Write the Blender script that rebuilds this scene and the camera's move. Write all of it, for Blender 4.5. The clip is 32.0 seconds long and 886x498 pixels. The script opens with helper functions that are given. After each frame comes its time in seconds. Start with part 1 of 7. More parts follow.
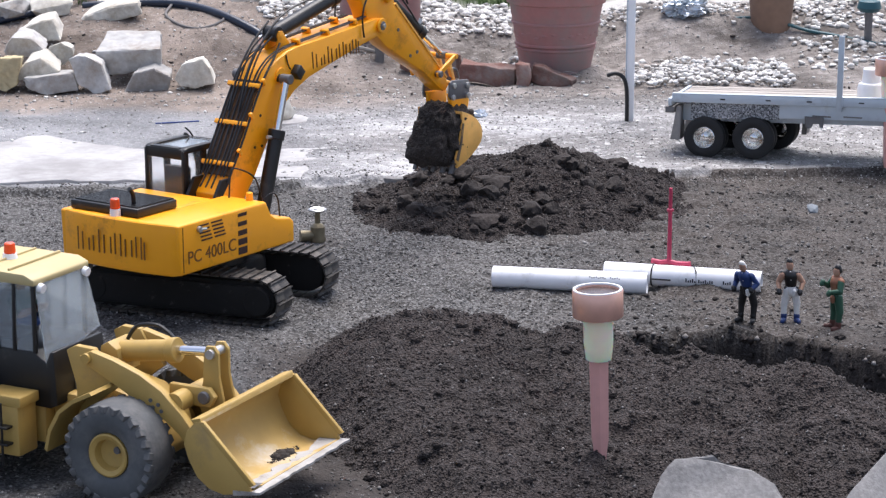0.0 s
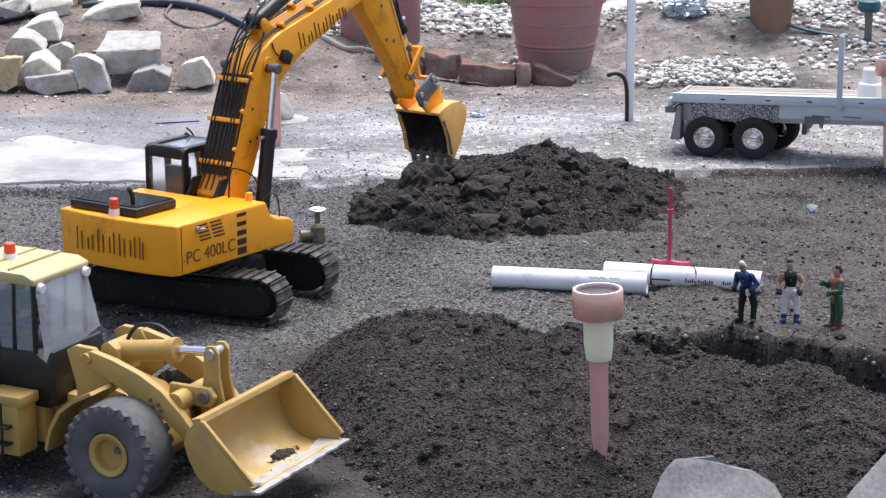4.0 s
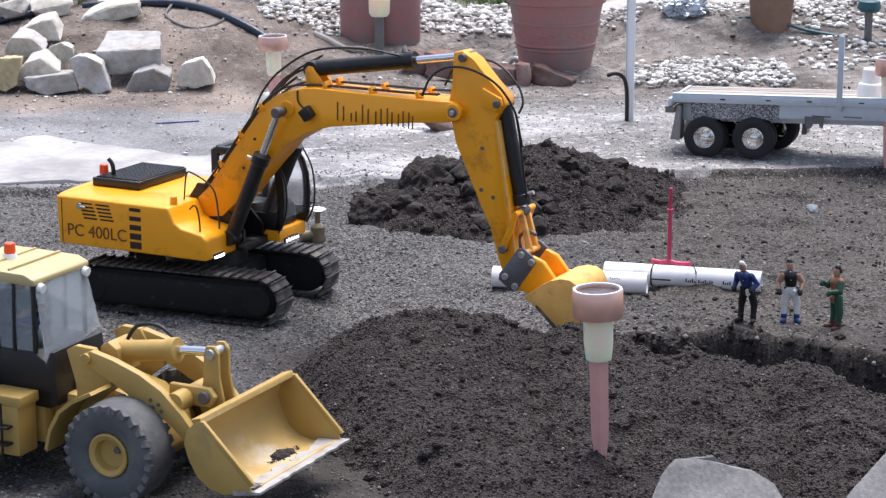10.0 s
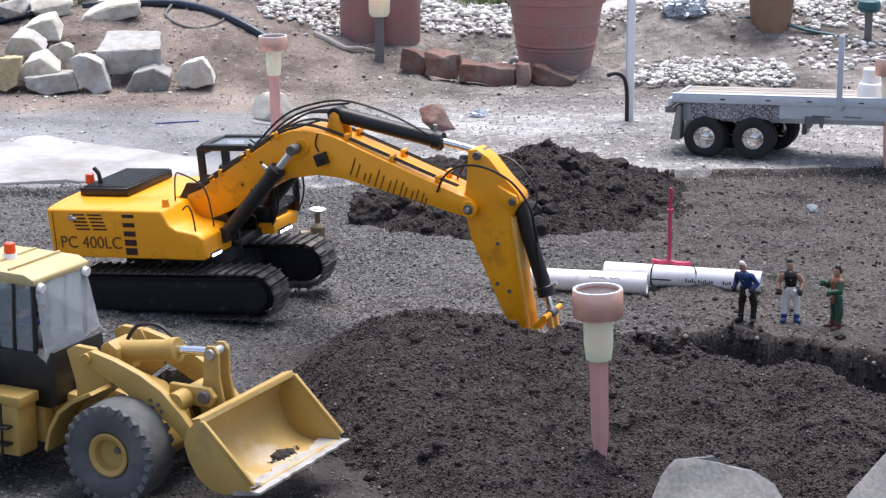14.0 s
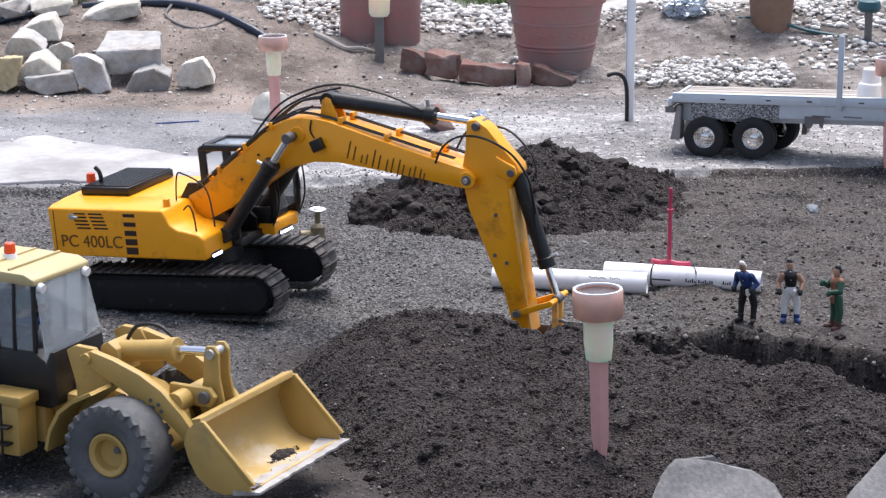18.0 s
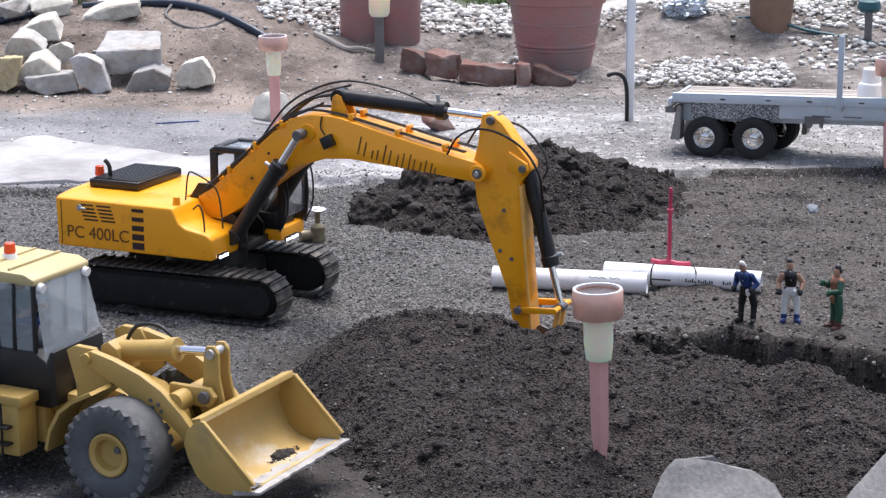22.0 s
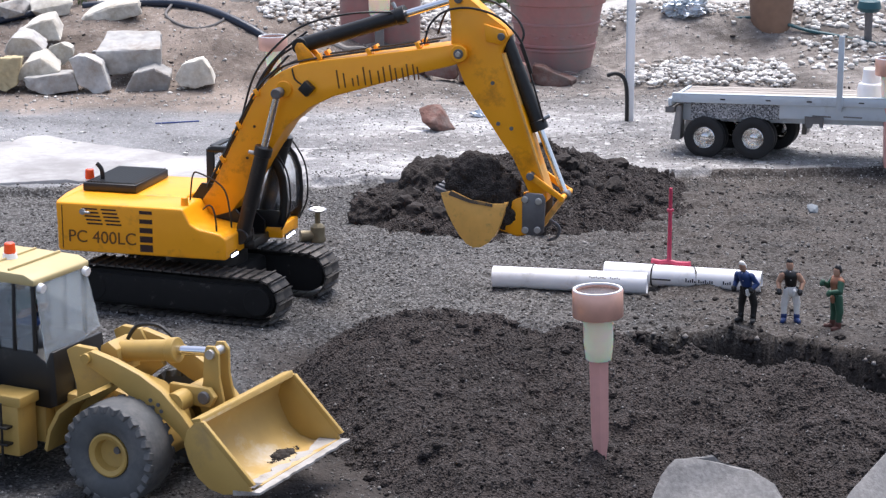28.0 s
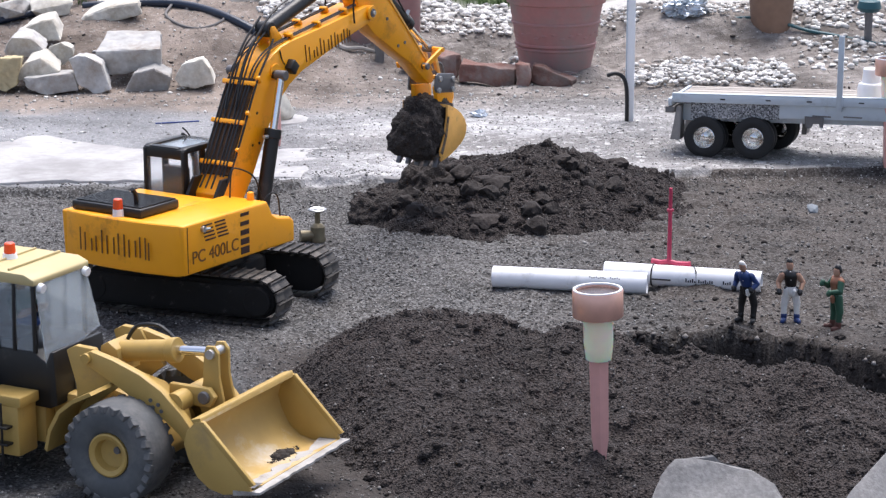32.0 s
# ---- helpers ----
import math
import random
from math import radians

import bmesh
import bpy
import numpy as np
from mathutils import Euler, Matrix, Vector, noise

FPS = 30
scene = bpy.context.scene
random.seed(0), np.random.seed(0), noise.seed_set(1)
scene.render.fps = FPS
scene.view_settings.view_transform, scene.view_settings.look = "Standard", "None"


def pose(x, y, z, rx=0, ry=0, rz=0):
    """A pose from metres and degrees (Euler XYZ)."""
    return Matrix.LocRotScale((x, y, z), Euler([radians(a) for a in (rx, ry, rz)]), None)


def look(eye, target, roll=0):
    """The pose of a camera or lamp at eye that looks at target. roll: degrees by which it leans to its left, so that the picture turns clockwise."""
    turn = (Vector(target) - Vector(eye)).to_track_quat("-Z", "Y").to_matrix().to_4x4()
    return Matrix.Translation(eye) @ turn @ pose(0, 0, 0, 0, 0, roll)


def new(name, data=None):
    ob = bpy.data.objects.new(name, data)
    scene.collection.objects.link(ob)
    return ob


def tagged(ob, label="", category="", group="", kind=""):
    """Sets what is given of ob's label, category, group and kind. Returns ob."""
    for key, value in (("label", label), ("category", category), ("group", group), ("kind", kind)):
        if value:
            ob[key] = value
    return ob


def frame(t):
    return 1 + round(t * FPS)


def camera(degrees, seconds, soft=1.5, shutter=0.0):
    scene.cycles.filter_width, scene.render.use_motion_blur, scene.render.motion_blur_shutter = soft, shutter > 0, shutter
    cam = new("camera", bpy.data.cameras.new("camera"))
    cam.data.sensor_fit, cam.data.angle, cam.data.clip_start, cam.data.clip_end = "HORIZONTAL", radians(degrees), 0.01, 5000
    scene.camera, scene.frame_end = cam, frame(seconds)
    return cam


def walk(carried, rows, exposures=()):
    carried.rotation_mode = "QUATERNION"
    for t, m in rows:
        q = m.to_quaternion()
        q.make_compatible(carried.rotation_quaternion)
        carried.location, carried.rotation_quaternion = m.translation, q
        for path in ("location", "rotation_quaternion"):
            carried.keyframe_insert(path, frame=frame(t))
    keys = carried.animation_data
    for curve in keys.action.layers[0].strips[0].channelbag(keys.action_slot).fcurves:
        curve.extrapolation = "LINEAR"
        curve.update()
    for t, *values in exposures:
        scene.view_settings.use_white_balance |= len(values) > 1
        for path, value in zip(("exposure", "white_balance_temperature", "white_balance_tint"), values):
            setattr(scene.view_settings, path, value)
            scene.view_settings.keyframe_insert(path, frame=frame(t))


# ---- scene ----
cam = camera(22.733, 32.0, soft=1.35)
EYE = pose(0, 0, 0.86507, 90 - 13.593, 0, 0)
walk(cam, [(0.0, EYE), (32.0, EYE)], exposures=[(0.0, 0.61, 6200, 14), (32.0, 0.61, 6200, 14)])

# ---- daylight: bright thin overcast, the sun high behind the yard ----
world = bpy.data.worlds.new("world")
scene.world = world
world.use_nodes = True
SUN_EL, SUN_AZ = radians(71), radians(20)
wn = world.node_tree.nodes
sky = wn.new("ShaderNodeTexSky")
sky.sky_type = "NISHITA"
sky.sun_disc = False
sky.sun_elevation, sky.sun_rotation = SUN_EL, SUN_AZ
sky.air_density, sky.dust_density, sky.ozone_density = 1.0, 3.0, 1.0
wn["Background"].inputs["Strength"].default_value = 0.142
haze = wn.new("ShaderNodeHueSaturation")
haze.inputs["Saturation"].default_value = 0.75
world.node_tree.links.new(sky.outputs[0], haze.inputs["Color"])
world.node_tree.links.new(haze.outputs[0], wn["Background"].inputs["Color"])
sun_data = bpy.data.lights.new("sun", "SUN")
sun_data.energy, sun_data.angle, sun_data.color = 2.95, radians(42), (1.0, 0.96, 0.9)
sun = new("sun", sun_data)
sun.matrix_world = look((1.5, 9, 14), (1.5 - 14 * math.sin(SUN_AZ) / math.tan(SUN_EL), 9 - 14 * math.cos(SUN_AZ) / math.tan(SUN_EL), 0))


# ---- noise for the ground's relief ----
def lattice(ix, iy, seed):
    n = (ix * 374761393 + iy * 668265263 + seed * 1442695041) & 0xFFFFFFFF
    n = ((n ^ (n >> 13)) * 1274126177) & 0xFFFFFFFF
    return ((n ^ (n >> 16)) & 0xFFFF) / 65535.0


def vnoise(x, y, seed=0):
    ix, iy = np.floor(x).astype(np.int64), np.floor(y).astype(np.int64)
    fx, fy = x - ix, y - iy
    fx, fy = fx * fx * (3 - 2 * fx), fy * fy * (3 - 2 * fy)
    a, b = lattice(ix, iy, seed), lattice(ix + 1, iy, seed)
    c, d = lattice(ix, iy + 1, seed), lattice(ix + 1, iy + 1, seed)
    return (a + (b - a) * fx) * (1 - fy) + (c + (d - c) * fx) * fy - 0.5


def fbm(x, y, size, octaves=4, seed=0, gain=0.5):
    """Values about -0.5 to 0.5; size is the largest feature in metres."""
    out, amp, k = 0, 1.0, 1.0 / size
    for o in range(octaves):
        out = out + amp * vnoise(x * k + 31.7 * o, y * k - 17.3 * o, seed + o)
        amp, k = amp * gain, k * 2.03
    return out


def smooth(a, b, v):
    t = np.clip((v - a) / (b - a), 0, 1)
    return t * t * (3 - 2 * t)


# ---- the lie of the land ----
RIM_X = (-1.2, -0.6, -0.3, -0.24, -0.09, 0.36, 0.56, 0.86, 1.3)
RIM_Y = (3.97, 3.97, 4.0, 4.06, 4.06, 4.125, 4.125, 4.16, 4.2)
FAR_X = (0.0, 0.28, 0.315, 0.341, 0.412, 0.421, 0.461, 0.475, 0.5, 0.535, 0.57, 0.61, 0.75, 1.2)
FAR_Y = (3.05, 3.075, 3.061, 3.082, 3.088, 3.062, 3.06, 3.018, 3.03, 3.017, 2.988, 2.93, 2.86, 2.84)


def trench_edges(x):
    """Near and far rim of the trench at x."""
    return np.minimum(2.94, 2.96 - 0.27 * smooth(0.15, 0.62, x)), np.interp(x, FAR_X, FAR_Y)


def ground_z(x, y, fine=True):
    x, y = np.asarray(x, float), np.asarray(y, float)
    wob = fbm(x, y, 0.25, 3, 5)
    # the yard's lighter surface ends in a broken step above the dug pit
    over = y - np.interp(x, RIM_X, RIM_Y) + 0.035 * wob + 0.02 * fbm(x, y, 0.05, 3, 15)
    z = 0.006 * smooth(-0.12, 0.0, over) + 0.015 * smooth(-0.006, 0.004, over)
    # trench behind the near heap, its far wall crumbled into ledges
    near, far = trench_edges(x)
    yy = y + 0.035 * fbm(x, y, 0.06, 5, 9, 0.6)
    wall = 0.55 * smooth(far + 0.006, far - 0.014, yy) + 0.45 * smooth(far - 0.018, far - 0.06, yy + 0.02 * fbm(x, y, 0.04, 3, 19))
    inside = wall * smooth(near - 0.014, near + 0.014, yy)
    z = z - 0.15 * inside * smooth(0.0, 0.1, x) * smooth(1.3, 1.1, x)
    # garden bank behind the yard
    base = 5.0 + 0.12 * fbm(x, y * 0, 0.9, 3, 3) - 0.06 * smooth(0.2, 0.6, x)
    bank = np.clip((y - base) / 1.0, 0, 1)
    lift = 0.17 - 0.05 * smooth(-0.25, 0.15, x) * smooth(0.6, 0.3, x)
    z = z + lift * bank * bank * (3 - 2 * bank) + 0.06 * smooth(6.2, 9, y)
    z = z + 0.05 * smooth(-0.15, -0.5, x) * smooth(5.1, 5.4, y)
    # cut earth faces behind the stones and between the pots
    cut = smooth(0.33, 0.42, x) * smooth(0.95, 0.7, x) + 0.8 * smooth(-0.06, -0.02, x) * smooth(0.2, 0.14, x)
    yc = y + 0.05 * fbm(x, y, 0.12, 4, 25)
    z = z - 0.04 * cut * smooth(5.08, 5.3, yc) * smooth(5.5, 5.4, yc)
    z = z + fbm(x, y, 0.6, 2, 11) * (0.012 + 0.03 * bank)
    if fine:
        soil = 1 - smooth(3.9, 4.2, y) + bank
        z = z + fbm(x, y, 0.06, 5, 21, 0.6) * (0.004 + 0.006 * soil + 0.009 * bank) * smooth(12, 6, y)
        # shallow clods and scuffs over the right of the pit
        z = z + 0.007 * smooth(0.1, 0.32, fbm(x, y, 0.075, 3, 27)) * smooth(0.12, 0.42, x) * smooth(4.15, 4.05, y)
    return z


NEAR_CREST = [(-0.30, 0.0), (-0.232, 0.008), (-0.17, 0.05), (-0.124, 0.066), (-0.101, 0.079), (-0.075, 0.092), (-0.063, 0.098), (-0.026, 0.098), (0.012, 0.093), (0.05, 0.09), (0.08, 0.086),
              (0.095, 0.077), (0.111, 0.062), (0.13, 0.059), (0.156, 0.07), (0.171, 0.077), (0.24, 0.075), (0.292, 0.06), (0.329, 0.068), (0.371, 0.063), (0.401, 0.054), (0.424, 0.065),
              (0.457, 0.077), (0.484, 0.065), (0.518, 0.052), (0.547, 0.04), (0.6, 0.012), (0.75, 0.03), (0.95, 0.0)]


def near_heap_z(x, y):
    cx, cz = zip(*NEAR_CREST)
    crest_y = 2.85 - 0.27 * smooth(0.15, 0.62, x)
    crest = np.interp(x, cx, cz)
    left = smooth(-0.02, 0.16, x + 0.30 - 0.35 * np.clip(2.85 - y, 0, 1))
    front = np.clip((y - (crest_y - 0.75)) / 0.75, 0, 1)
    back = smooth(crest_y + 0.16, crest_y - 0.02, y)
    body = (crest + 0.02) * front * back * left - 0.02
    rough = fbm(x, y, 0.11, 5, 41, 0.5) * 0.025 - 0.003 + fbm(x, y, 0.02, 3, 47, 0.6) * 0.005
    # a few sunken hollows between clumps
    rough = rough - 0.008 * smooth(0.24, 0.4, fbm(x, y, 0.05, 3, 53, 0.5)) + 0.006 * smooth(0.14, 0.3, fbm(x, y, 0.04, 2, 57))
    return body + rough * smooth(-0.02, 0.015, body) - 0.25 * smooth(-0.008, -0.02, body)


def far_heap_z(x, y):
    def hill(px, py, rx, ry, h):
        r = np.sqrt(((x - px) / rx) ** 2 + ((y - py) / ry) ** 2)
        return h * np.clip(1 - r, 0, 1) ** 0.85
    body = np.maximum.reduce([hill(0.19, 3.97, 0.24, 0.36, 0.111), hill(-0.01, 3.92, 0.17, 0.3, 0.076),
                              hill(0.29, 3.96, 0.19, 0.3, 0.085), hill(0.09, 3.95, 0.2, 0.34, 0.094)])
    rough = fbm(x, y, 0.09, 5, 61, 0.56) * 0.026 + fbm(x, y, 0.018, 3, 67, 0.6) * 0.005
    return body - 0.012 + rough * smooth(0.0, 0.02, body)


# ---- materials ----
def nodes_of(name):
    m = bpy.data.materials.new(name)
    m.use_nodes = True
    return m, m.node_tree.nodes, m.node_tree.links, m.node_tree.nodes["Principled BSDF"]


def surface(name, color, rough=0.6, metal=0.0, vary=0.25, grain=200.0, bump=0.1, dirt=None, dirt_amount=0.4, dirt_scale=12.0, coat=0.0, random_tint=0.0, trans=0.0, depth=0.002):
    """Base colour with grain at two scales, optional dirt in patches, fine relief."""
    m, n, l, p = nodes_of(name)
    co = n.new("ShaderNodeTexCoord")
    n1 = n.new("ShaderNodeTexNoise")
    n1.inputs["Scale"].default_value, n1.inputs["Detail"].default_value = grain, 6
    n2 = n.new("ShaderNodeTexNoise")
    n2.inputs["Scale"].default_value, n2.inputs["Detail"].default_value = grain / 12, 4
    l.new(co.outputs["Object"], n1.inputs["Vector"])
    l.new(co.outputs["Object"], n2.inputs["Vector"])
    mixn = n.new("ShaderNodeMath")
    mixn.operation = "ADD"
    l.new(n1.outputs["Fac"], mixn.inputs[0])
    l.new(n2.outputs["Fac"], mixn.inputs[1])
    ramp = n.new("ShaderNodeValToRGB")
    c = Vector(color)
    ramp.color_ramp.elements[0].position, ramp.color_ramp.elements[1].position = 0.3, 0.75
    ramp.color_ramp.elements[0].color = (*(c * (1 - vary)), 1)
    ramp.color_ramp.elements[1].color = (*[min(1, v) for v in c * (1 + vary)], 1)
    half = n.new("ShaderNodeMath")
    half.operation = "MULTIPLY"
    half.inputs[1].default_value = 0.5
    l.new(mixn.outputs[0], half.inputs[0])
    l.new(half.outputs[0], ramp.inputs["Fac"])
    out = ramp.outputs["Color"]
    if dirt:
        n3 = n.new("ShaderNodeTexNoise")
        n3.inputs["Scale"].default_value, n3.inputs["Detail"].default_value, n3.inputs["Roughness"].default_value = dirt_scale, 8, 0.7
        l.new(co.outputs["Object"], n3.inputs["Vector"])
        r3 = n.new("ShaderNodeValToRGB")
        r3.color_ramp.elements[0].position, r3.color_ramp.elements[1].position = 0.62 - 0.3 * dirt_amount, 0.85 - 0.3 * dirt_amount
        l.new(n3.outputs["Fac"], r3.inputs["Fac"])
        mx = n.new("ShaderNodeMix")
        mx.data_type = "RGBA"
        mx.inputs[7].default_value = (*dirt, 1)
        l.new(r3.outputs["Color"], mx.inputs[0])
        l.new(out, mx.inputs[6])
        out = mx.outputs[2]
    if random_tint:
        oi = n.new("ShaderNodeObjectInfo")
        hsv = n.new("ShaderNodeHueSaturation")
        mr = n.new("ShaderNodeMapRange")
        mr.inputs["To Min"].default_value, mr.inputs["To Max"].default_value = 1 - random_tint, 1 + random_tint
        l.new(oi.outputs["Random"], mr.inputs["Value"])
        l.new(mr.outputs[0], hsv.inputs["Value"])
        l.new(out, hsv.inputs["Color"])
        out = hsv.outputs["Color"]
    l.new(out, p.inputs["Base Color"])
    p.inputs["Roughness"].default_value, p.inputs["Metallic"].default_value = rough, metal
    p.inputs["Coat Weight"].default_value = coat
    p.inputs["Transmission Weight"].default_value = trans
    if bump:
        b = n.new("ShaderNodeBump")
        b.inputs["Strength"].default_value, b.inputs["Distance"].default_value = bump, depth
        l.new(half.outputs[0], b.inputs["Height"])
        l.new(b.outputs[0], p.inputs["Normal"])
    return m


def stones_material(name, dark, light, rough=0.8, middle=None):
    """Loose stones or clods: each piece of the joined mesh has its own tone."""
    m, n, l, p = nodes_of(name)
    g = n.new("ShaderNodeNewGeometry")
    ramp = n.new("ShaderNodeValToRGB")
    ramp.color_ramp.elements[0].color, ramp.color_ramp.elements[1].color = (*dark, 1), (*light, 1)
    if middle:
        stop = ramp.color_ramp.elements.new(middle[0])
        stop.color = (*middle[1], 1)
    l.new(g.outputs["Random Per Island"], ramp.inputs["Fac"])
    tex = n.new("ShaderNodeTexNoise")
    tex.inputs["Scale"].default_value, tex.inputs["Detail"].default_value = 90, 6
    mx = n.new("ShaderNodeMix")
    mx.data_type, mx.blend_type = "RGBA", "MULTIPLY"
    mx.inputs[0].default_value = 0.6
    co = n.new("ShaderNodeTexCoord")
    l.new(co.outputs["Object"], tex.inputs["Vector"])
    r2 = n.new("ShaderNodeValToRGB")
    r2.color_ramp.elements[0].position, r2.color_ramp.elements[0].color = 0.3, (0.45, 0.43, 0.4, 1)
    r2.color_ramp.elements[1].position = 0.65
    l.new(tex.outputs["Fac"], r2.inputs["Fac"])
    l.new(ramp.outputs["Color"], mx.inputs[6])
    l.new(r2.outputs["Color"], mx.inputs[7])
    l.new(mx.outputs[2], p.inputs["Base Color"])
    p.inputs["Roughness"].default_value = rough
    b = n.new("ShaderNodeBump")
    b.inputs["Strength"].default_value, b.inputs["Distance"].default_value = 0.4, 0.004
    l.new(tex.outputs["Fac"], b.inputs["Height"])
    l.new(b.outputs[0], p.inputs["Normal"])
    return m


def grit(n, l, co, scale, lo, hi):
    """Speckle of small stones: a cell pattern with a tone for each cell."""
    v = n.new("ShaderNodeTexVoronoi")
    v.inputs["Scale"].default_value = scale
    l.new(co.outputs["Object"], v.inputs["Vector"])
    r = n.new("ShaderNodeValToRGB")
    r.color_ramp.elements[0].position, r.color_ramp.elements[1].position = lo, hi
    l.new(v.outputs["Color"], r.inputs["Fac"])
    return v, r


def soil_material(name, color, pale, scale=1.0):
    m, n, l, p = nodes_of(name)
    co = n.new("ShaderNodeTexCoord")
    v, r = grit(n, l, co, 340 * scale, 0.5, 1.0)
    big = n.new("ShaderNodeTexNoise")
    big.inputs["Scale"].default_value, big.inputs["Detail"].default_value, big.inputs["Roughness"].default_value = 14 * scale, 9, 0.7
    l.new(co.outputs["Object"], big.inputs["Vector"])
    tone = n.new("ShaderNodeValToRGB")
    c = Vector(color)
    tone.color_ramp.elements[0].position, tone.color_ramp.elements[1].position = 0.34, 0.66
    tone.color_ramp.elements[0].color, tone.color_ramp.elements[1].color = (*(c * 0.55), 1), (*(c * 1.5), 1)
    l.new(big.outputs["Fac"], tone.inputs["Fac"])
    mx = n.new("ShaderNodeMix")
    mx.data_type = "RGBA"
    mx.inputs[7].default_value = (*pale, 1)
    k = n.new("ShaderNodeMath")
    k.operation = "MULTIPLY"
    k.inputs[1].default_value = 0.5
    l.new(r.outputs["Color"], k.inputs[0])
    l.new(k.outputs[0], mx.inputs[0])
    l.new(tone.outputs["Color"], mx.inputs[6])
    l.new(mx.outputs[2], p.inputs["Base Color"])
    p.inputs["Roughness"].default_value = 0.95
    b1 = n.new("ShaderNodeBump")
    b1.inputs["Strength"].default_value, b1.inputs["Distance"].default_value = 0.9, 0.004
    l.new(v.outputs["Distance"], b1.inputs["Height"])
    b2 = n.new("ShaderNodeBump")
    b2.inputs["Strength"].default_value, b2.inputs["Distance"].default_value = 0.5, 0.005
    fine = n.new("ShaderNodeTexNoise")
    fine.inputs["Scale"].default_value, fine.inputs["Detail"].default_value = 90 * scale, 8
    l.new(co.outputs["Object"], fine.inputs["Vector"])
    l.new(fine.outputs["Fac"], b2.inputs["Height"])
    l.new(b1.outputs[0], b2.inputs["Normal"])
    l.new(b2.outputs[0], p.inputs["Normal"])
    return m


def ground_material():
    """Dark damp grit in the pit, pale packed gravel in the yard, brown earth on the bank, grass beyond."""
    m, n, l, p = nodes_of("ground_grit")
    co = n.new("ShaderNodeTexCoord")
    sep = n.new("ShaderNodeSeparateXYZ")
    l.new(co.outputs["Object"], sep.inputs[0])
    big = n.new("ShaderNodeTexNoise")
    big.inputs["Scale"].default_value, big.inputs["Detail"].default_value, big.inputs["Roughness"].default_value = 5, 9, 0.65
    l.new(co.outputs["Object"], big.inputs["Vector"])
    fine = n.new("ShaderNodeTexNoise")
    fine.inputs["Scale"].default_value, fine.inputs["Detail"].default_value = 70, 8
    l.new(co.outputs["Object"], fine.inputs["Vector"])
    v, speck = grit(n, l, co, 300, 0.38, 0.98)
    v2, speck2 = grit(n, l, co, 95, 0.72, 0.9)

    # distance across the yard's rim, which runs slightly askew
    askew = n.new("ShaderNodeMath")
    askew.operation = "MULTIPLY_ADD"
    askew.inputs[1].default_value = -0.1
    l.new(sep.outputs["X"], askew.inputs[0])
    l.new(sep.outputs["Y"], askew.inputs[2])
    rimward = askew.outputs[0]

    def tones(a, b):
        r = n.new("ShaderNodeValToRGB")
        r.color_ramp.elements[0].position, r.color_ramp.elements[1].position = 0.36, 0.66
        r.color_ramp.elements[0].color, r.color_ramp.elements[1].color = (*a, 1), (*b, 1)
        l.new(big.outputs["Fac"], r.inputs["Fac"])
        return r.outputs["Color"]

    def blend(fac, a, b):
        x = n.new("ShaderNodeMix")
        x.data_type = "RGBA"
        l.new(fac, x.inputs[0])
        for sock, val in ((x.inputs[6], a), (x.inputs[7], b)):
            if isinstance(val, tuple):
                sock.default_value = (*val, 1)
            else:
                l.new(val, sock)
        return x.outputs[2]

    def edge(axis, a, b, wander=0.35):
        """0 before a, 1 past b along an axis, with a wandering rim."""
        ad = n.new("ShaderNodeMath")
        ad.operation = "MULTIPLY_ADD"
        ad.inputs[1].default_value = wander
        l.new(big.outputs["Fac"], ad.inputs[0])
        l.new(rimward if axis == "RIM" else sep.outputs[axis], ad.inputs[2])
        r = n.new("ShaderNodeMapRange")
        r.inputs["From Min"].default_value, r.inputs["From Max"].default_value = a + wander / 2, b + wander / 2
        l.new(ad.outputs[0], r.inputs["Value"])
        return r.outputs[0]

    def times(a, k):
        t = n.new("ShaderNodeMath")
        t.operation = "MULTIPLY"
        l.new(a, t.inputs[0])
        if isinstance(k, float):
            t.inputs[1].default_value = k
        else:
            l.new(k, t.inputs[1])
        return t.outputs[0]

    pit = blend(times(speck.outputs["Color"], 0.62), tones((0.019, 0.0178, 0.0172), (0.054, 0.05, 0.047)), (0.3, 0.295, 0.29))
    soil_right = blend(times(speck.outputs["Color"], 0.4), tones((0.0125, 0.0098, 0.0082), (0.054, 0.043, 0.036)), (0.27, 0.255, 0.24))
    pit = blend(edge("X", 0.1, 0.36), pit, soil_right)
    near = blend(times(speck.outputs["Color"], 0.45), tones((0.018, 0.0175, 0.0178), (0.066, 0.0645, 0.065)), (0.3, 0.3, 0.3))
    dug = blend(times(speck.outputs["Color"], 0.16), tones((0.017, 0.0135, 0.0115), (0.046, 0.037, 0.032)), (0.15, 0.13, 0.118))
    near = blend(edge("X", -0.3, -0.2, 0.12), near, dug)
    pit = blend(edge("Y", 2.98, 3.08, 0.25), near, pit)
    pit = blend(edge("Z", -0.032, -0.01, 0.01), dug, pit)
    yard = blend(times(speck.outputs["Color"], 0.5), tones((0.2, 0.196, 0.195), (0.5, 0.49, 0.485)), (0.66, 0.65, 0.64))
    bank = blend(times(speck2.outputs["Color"], 0.28), tones((0.09, 0.078, 0.069), (0.35, 0.315, 0.288)), (0.55, 0.52, 0.49))
    green = blend(times(speck.outputs["Color"], 0.5), (0.035, 0.06, 0.015), (0.1, 0.13, 0.04))
    drift = n.new("ShaderNodeTexNoise")
    drift.inputs["Scale"].default_value, drift.inputs["Detail"].default_value, drift.inputs["Distortion"].default_value = 2.2, 7, 0.6
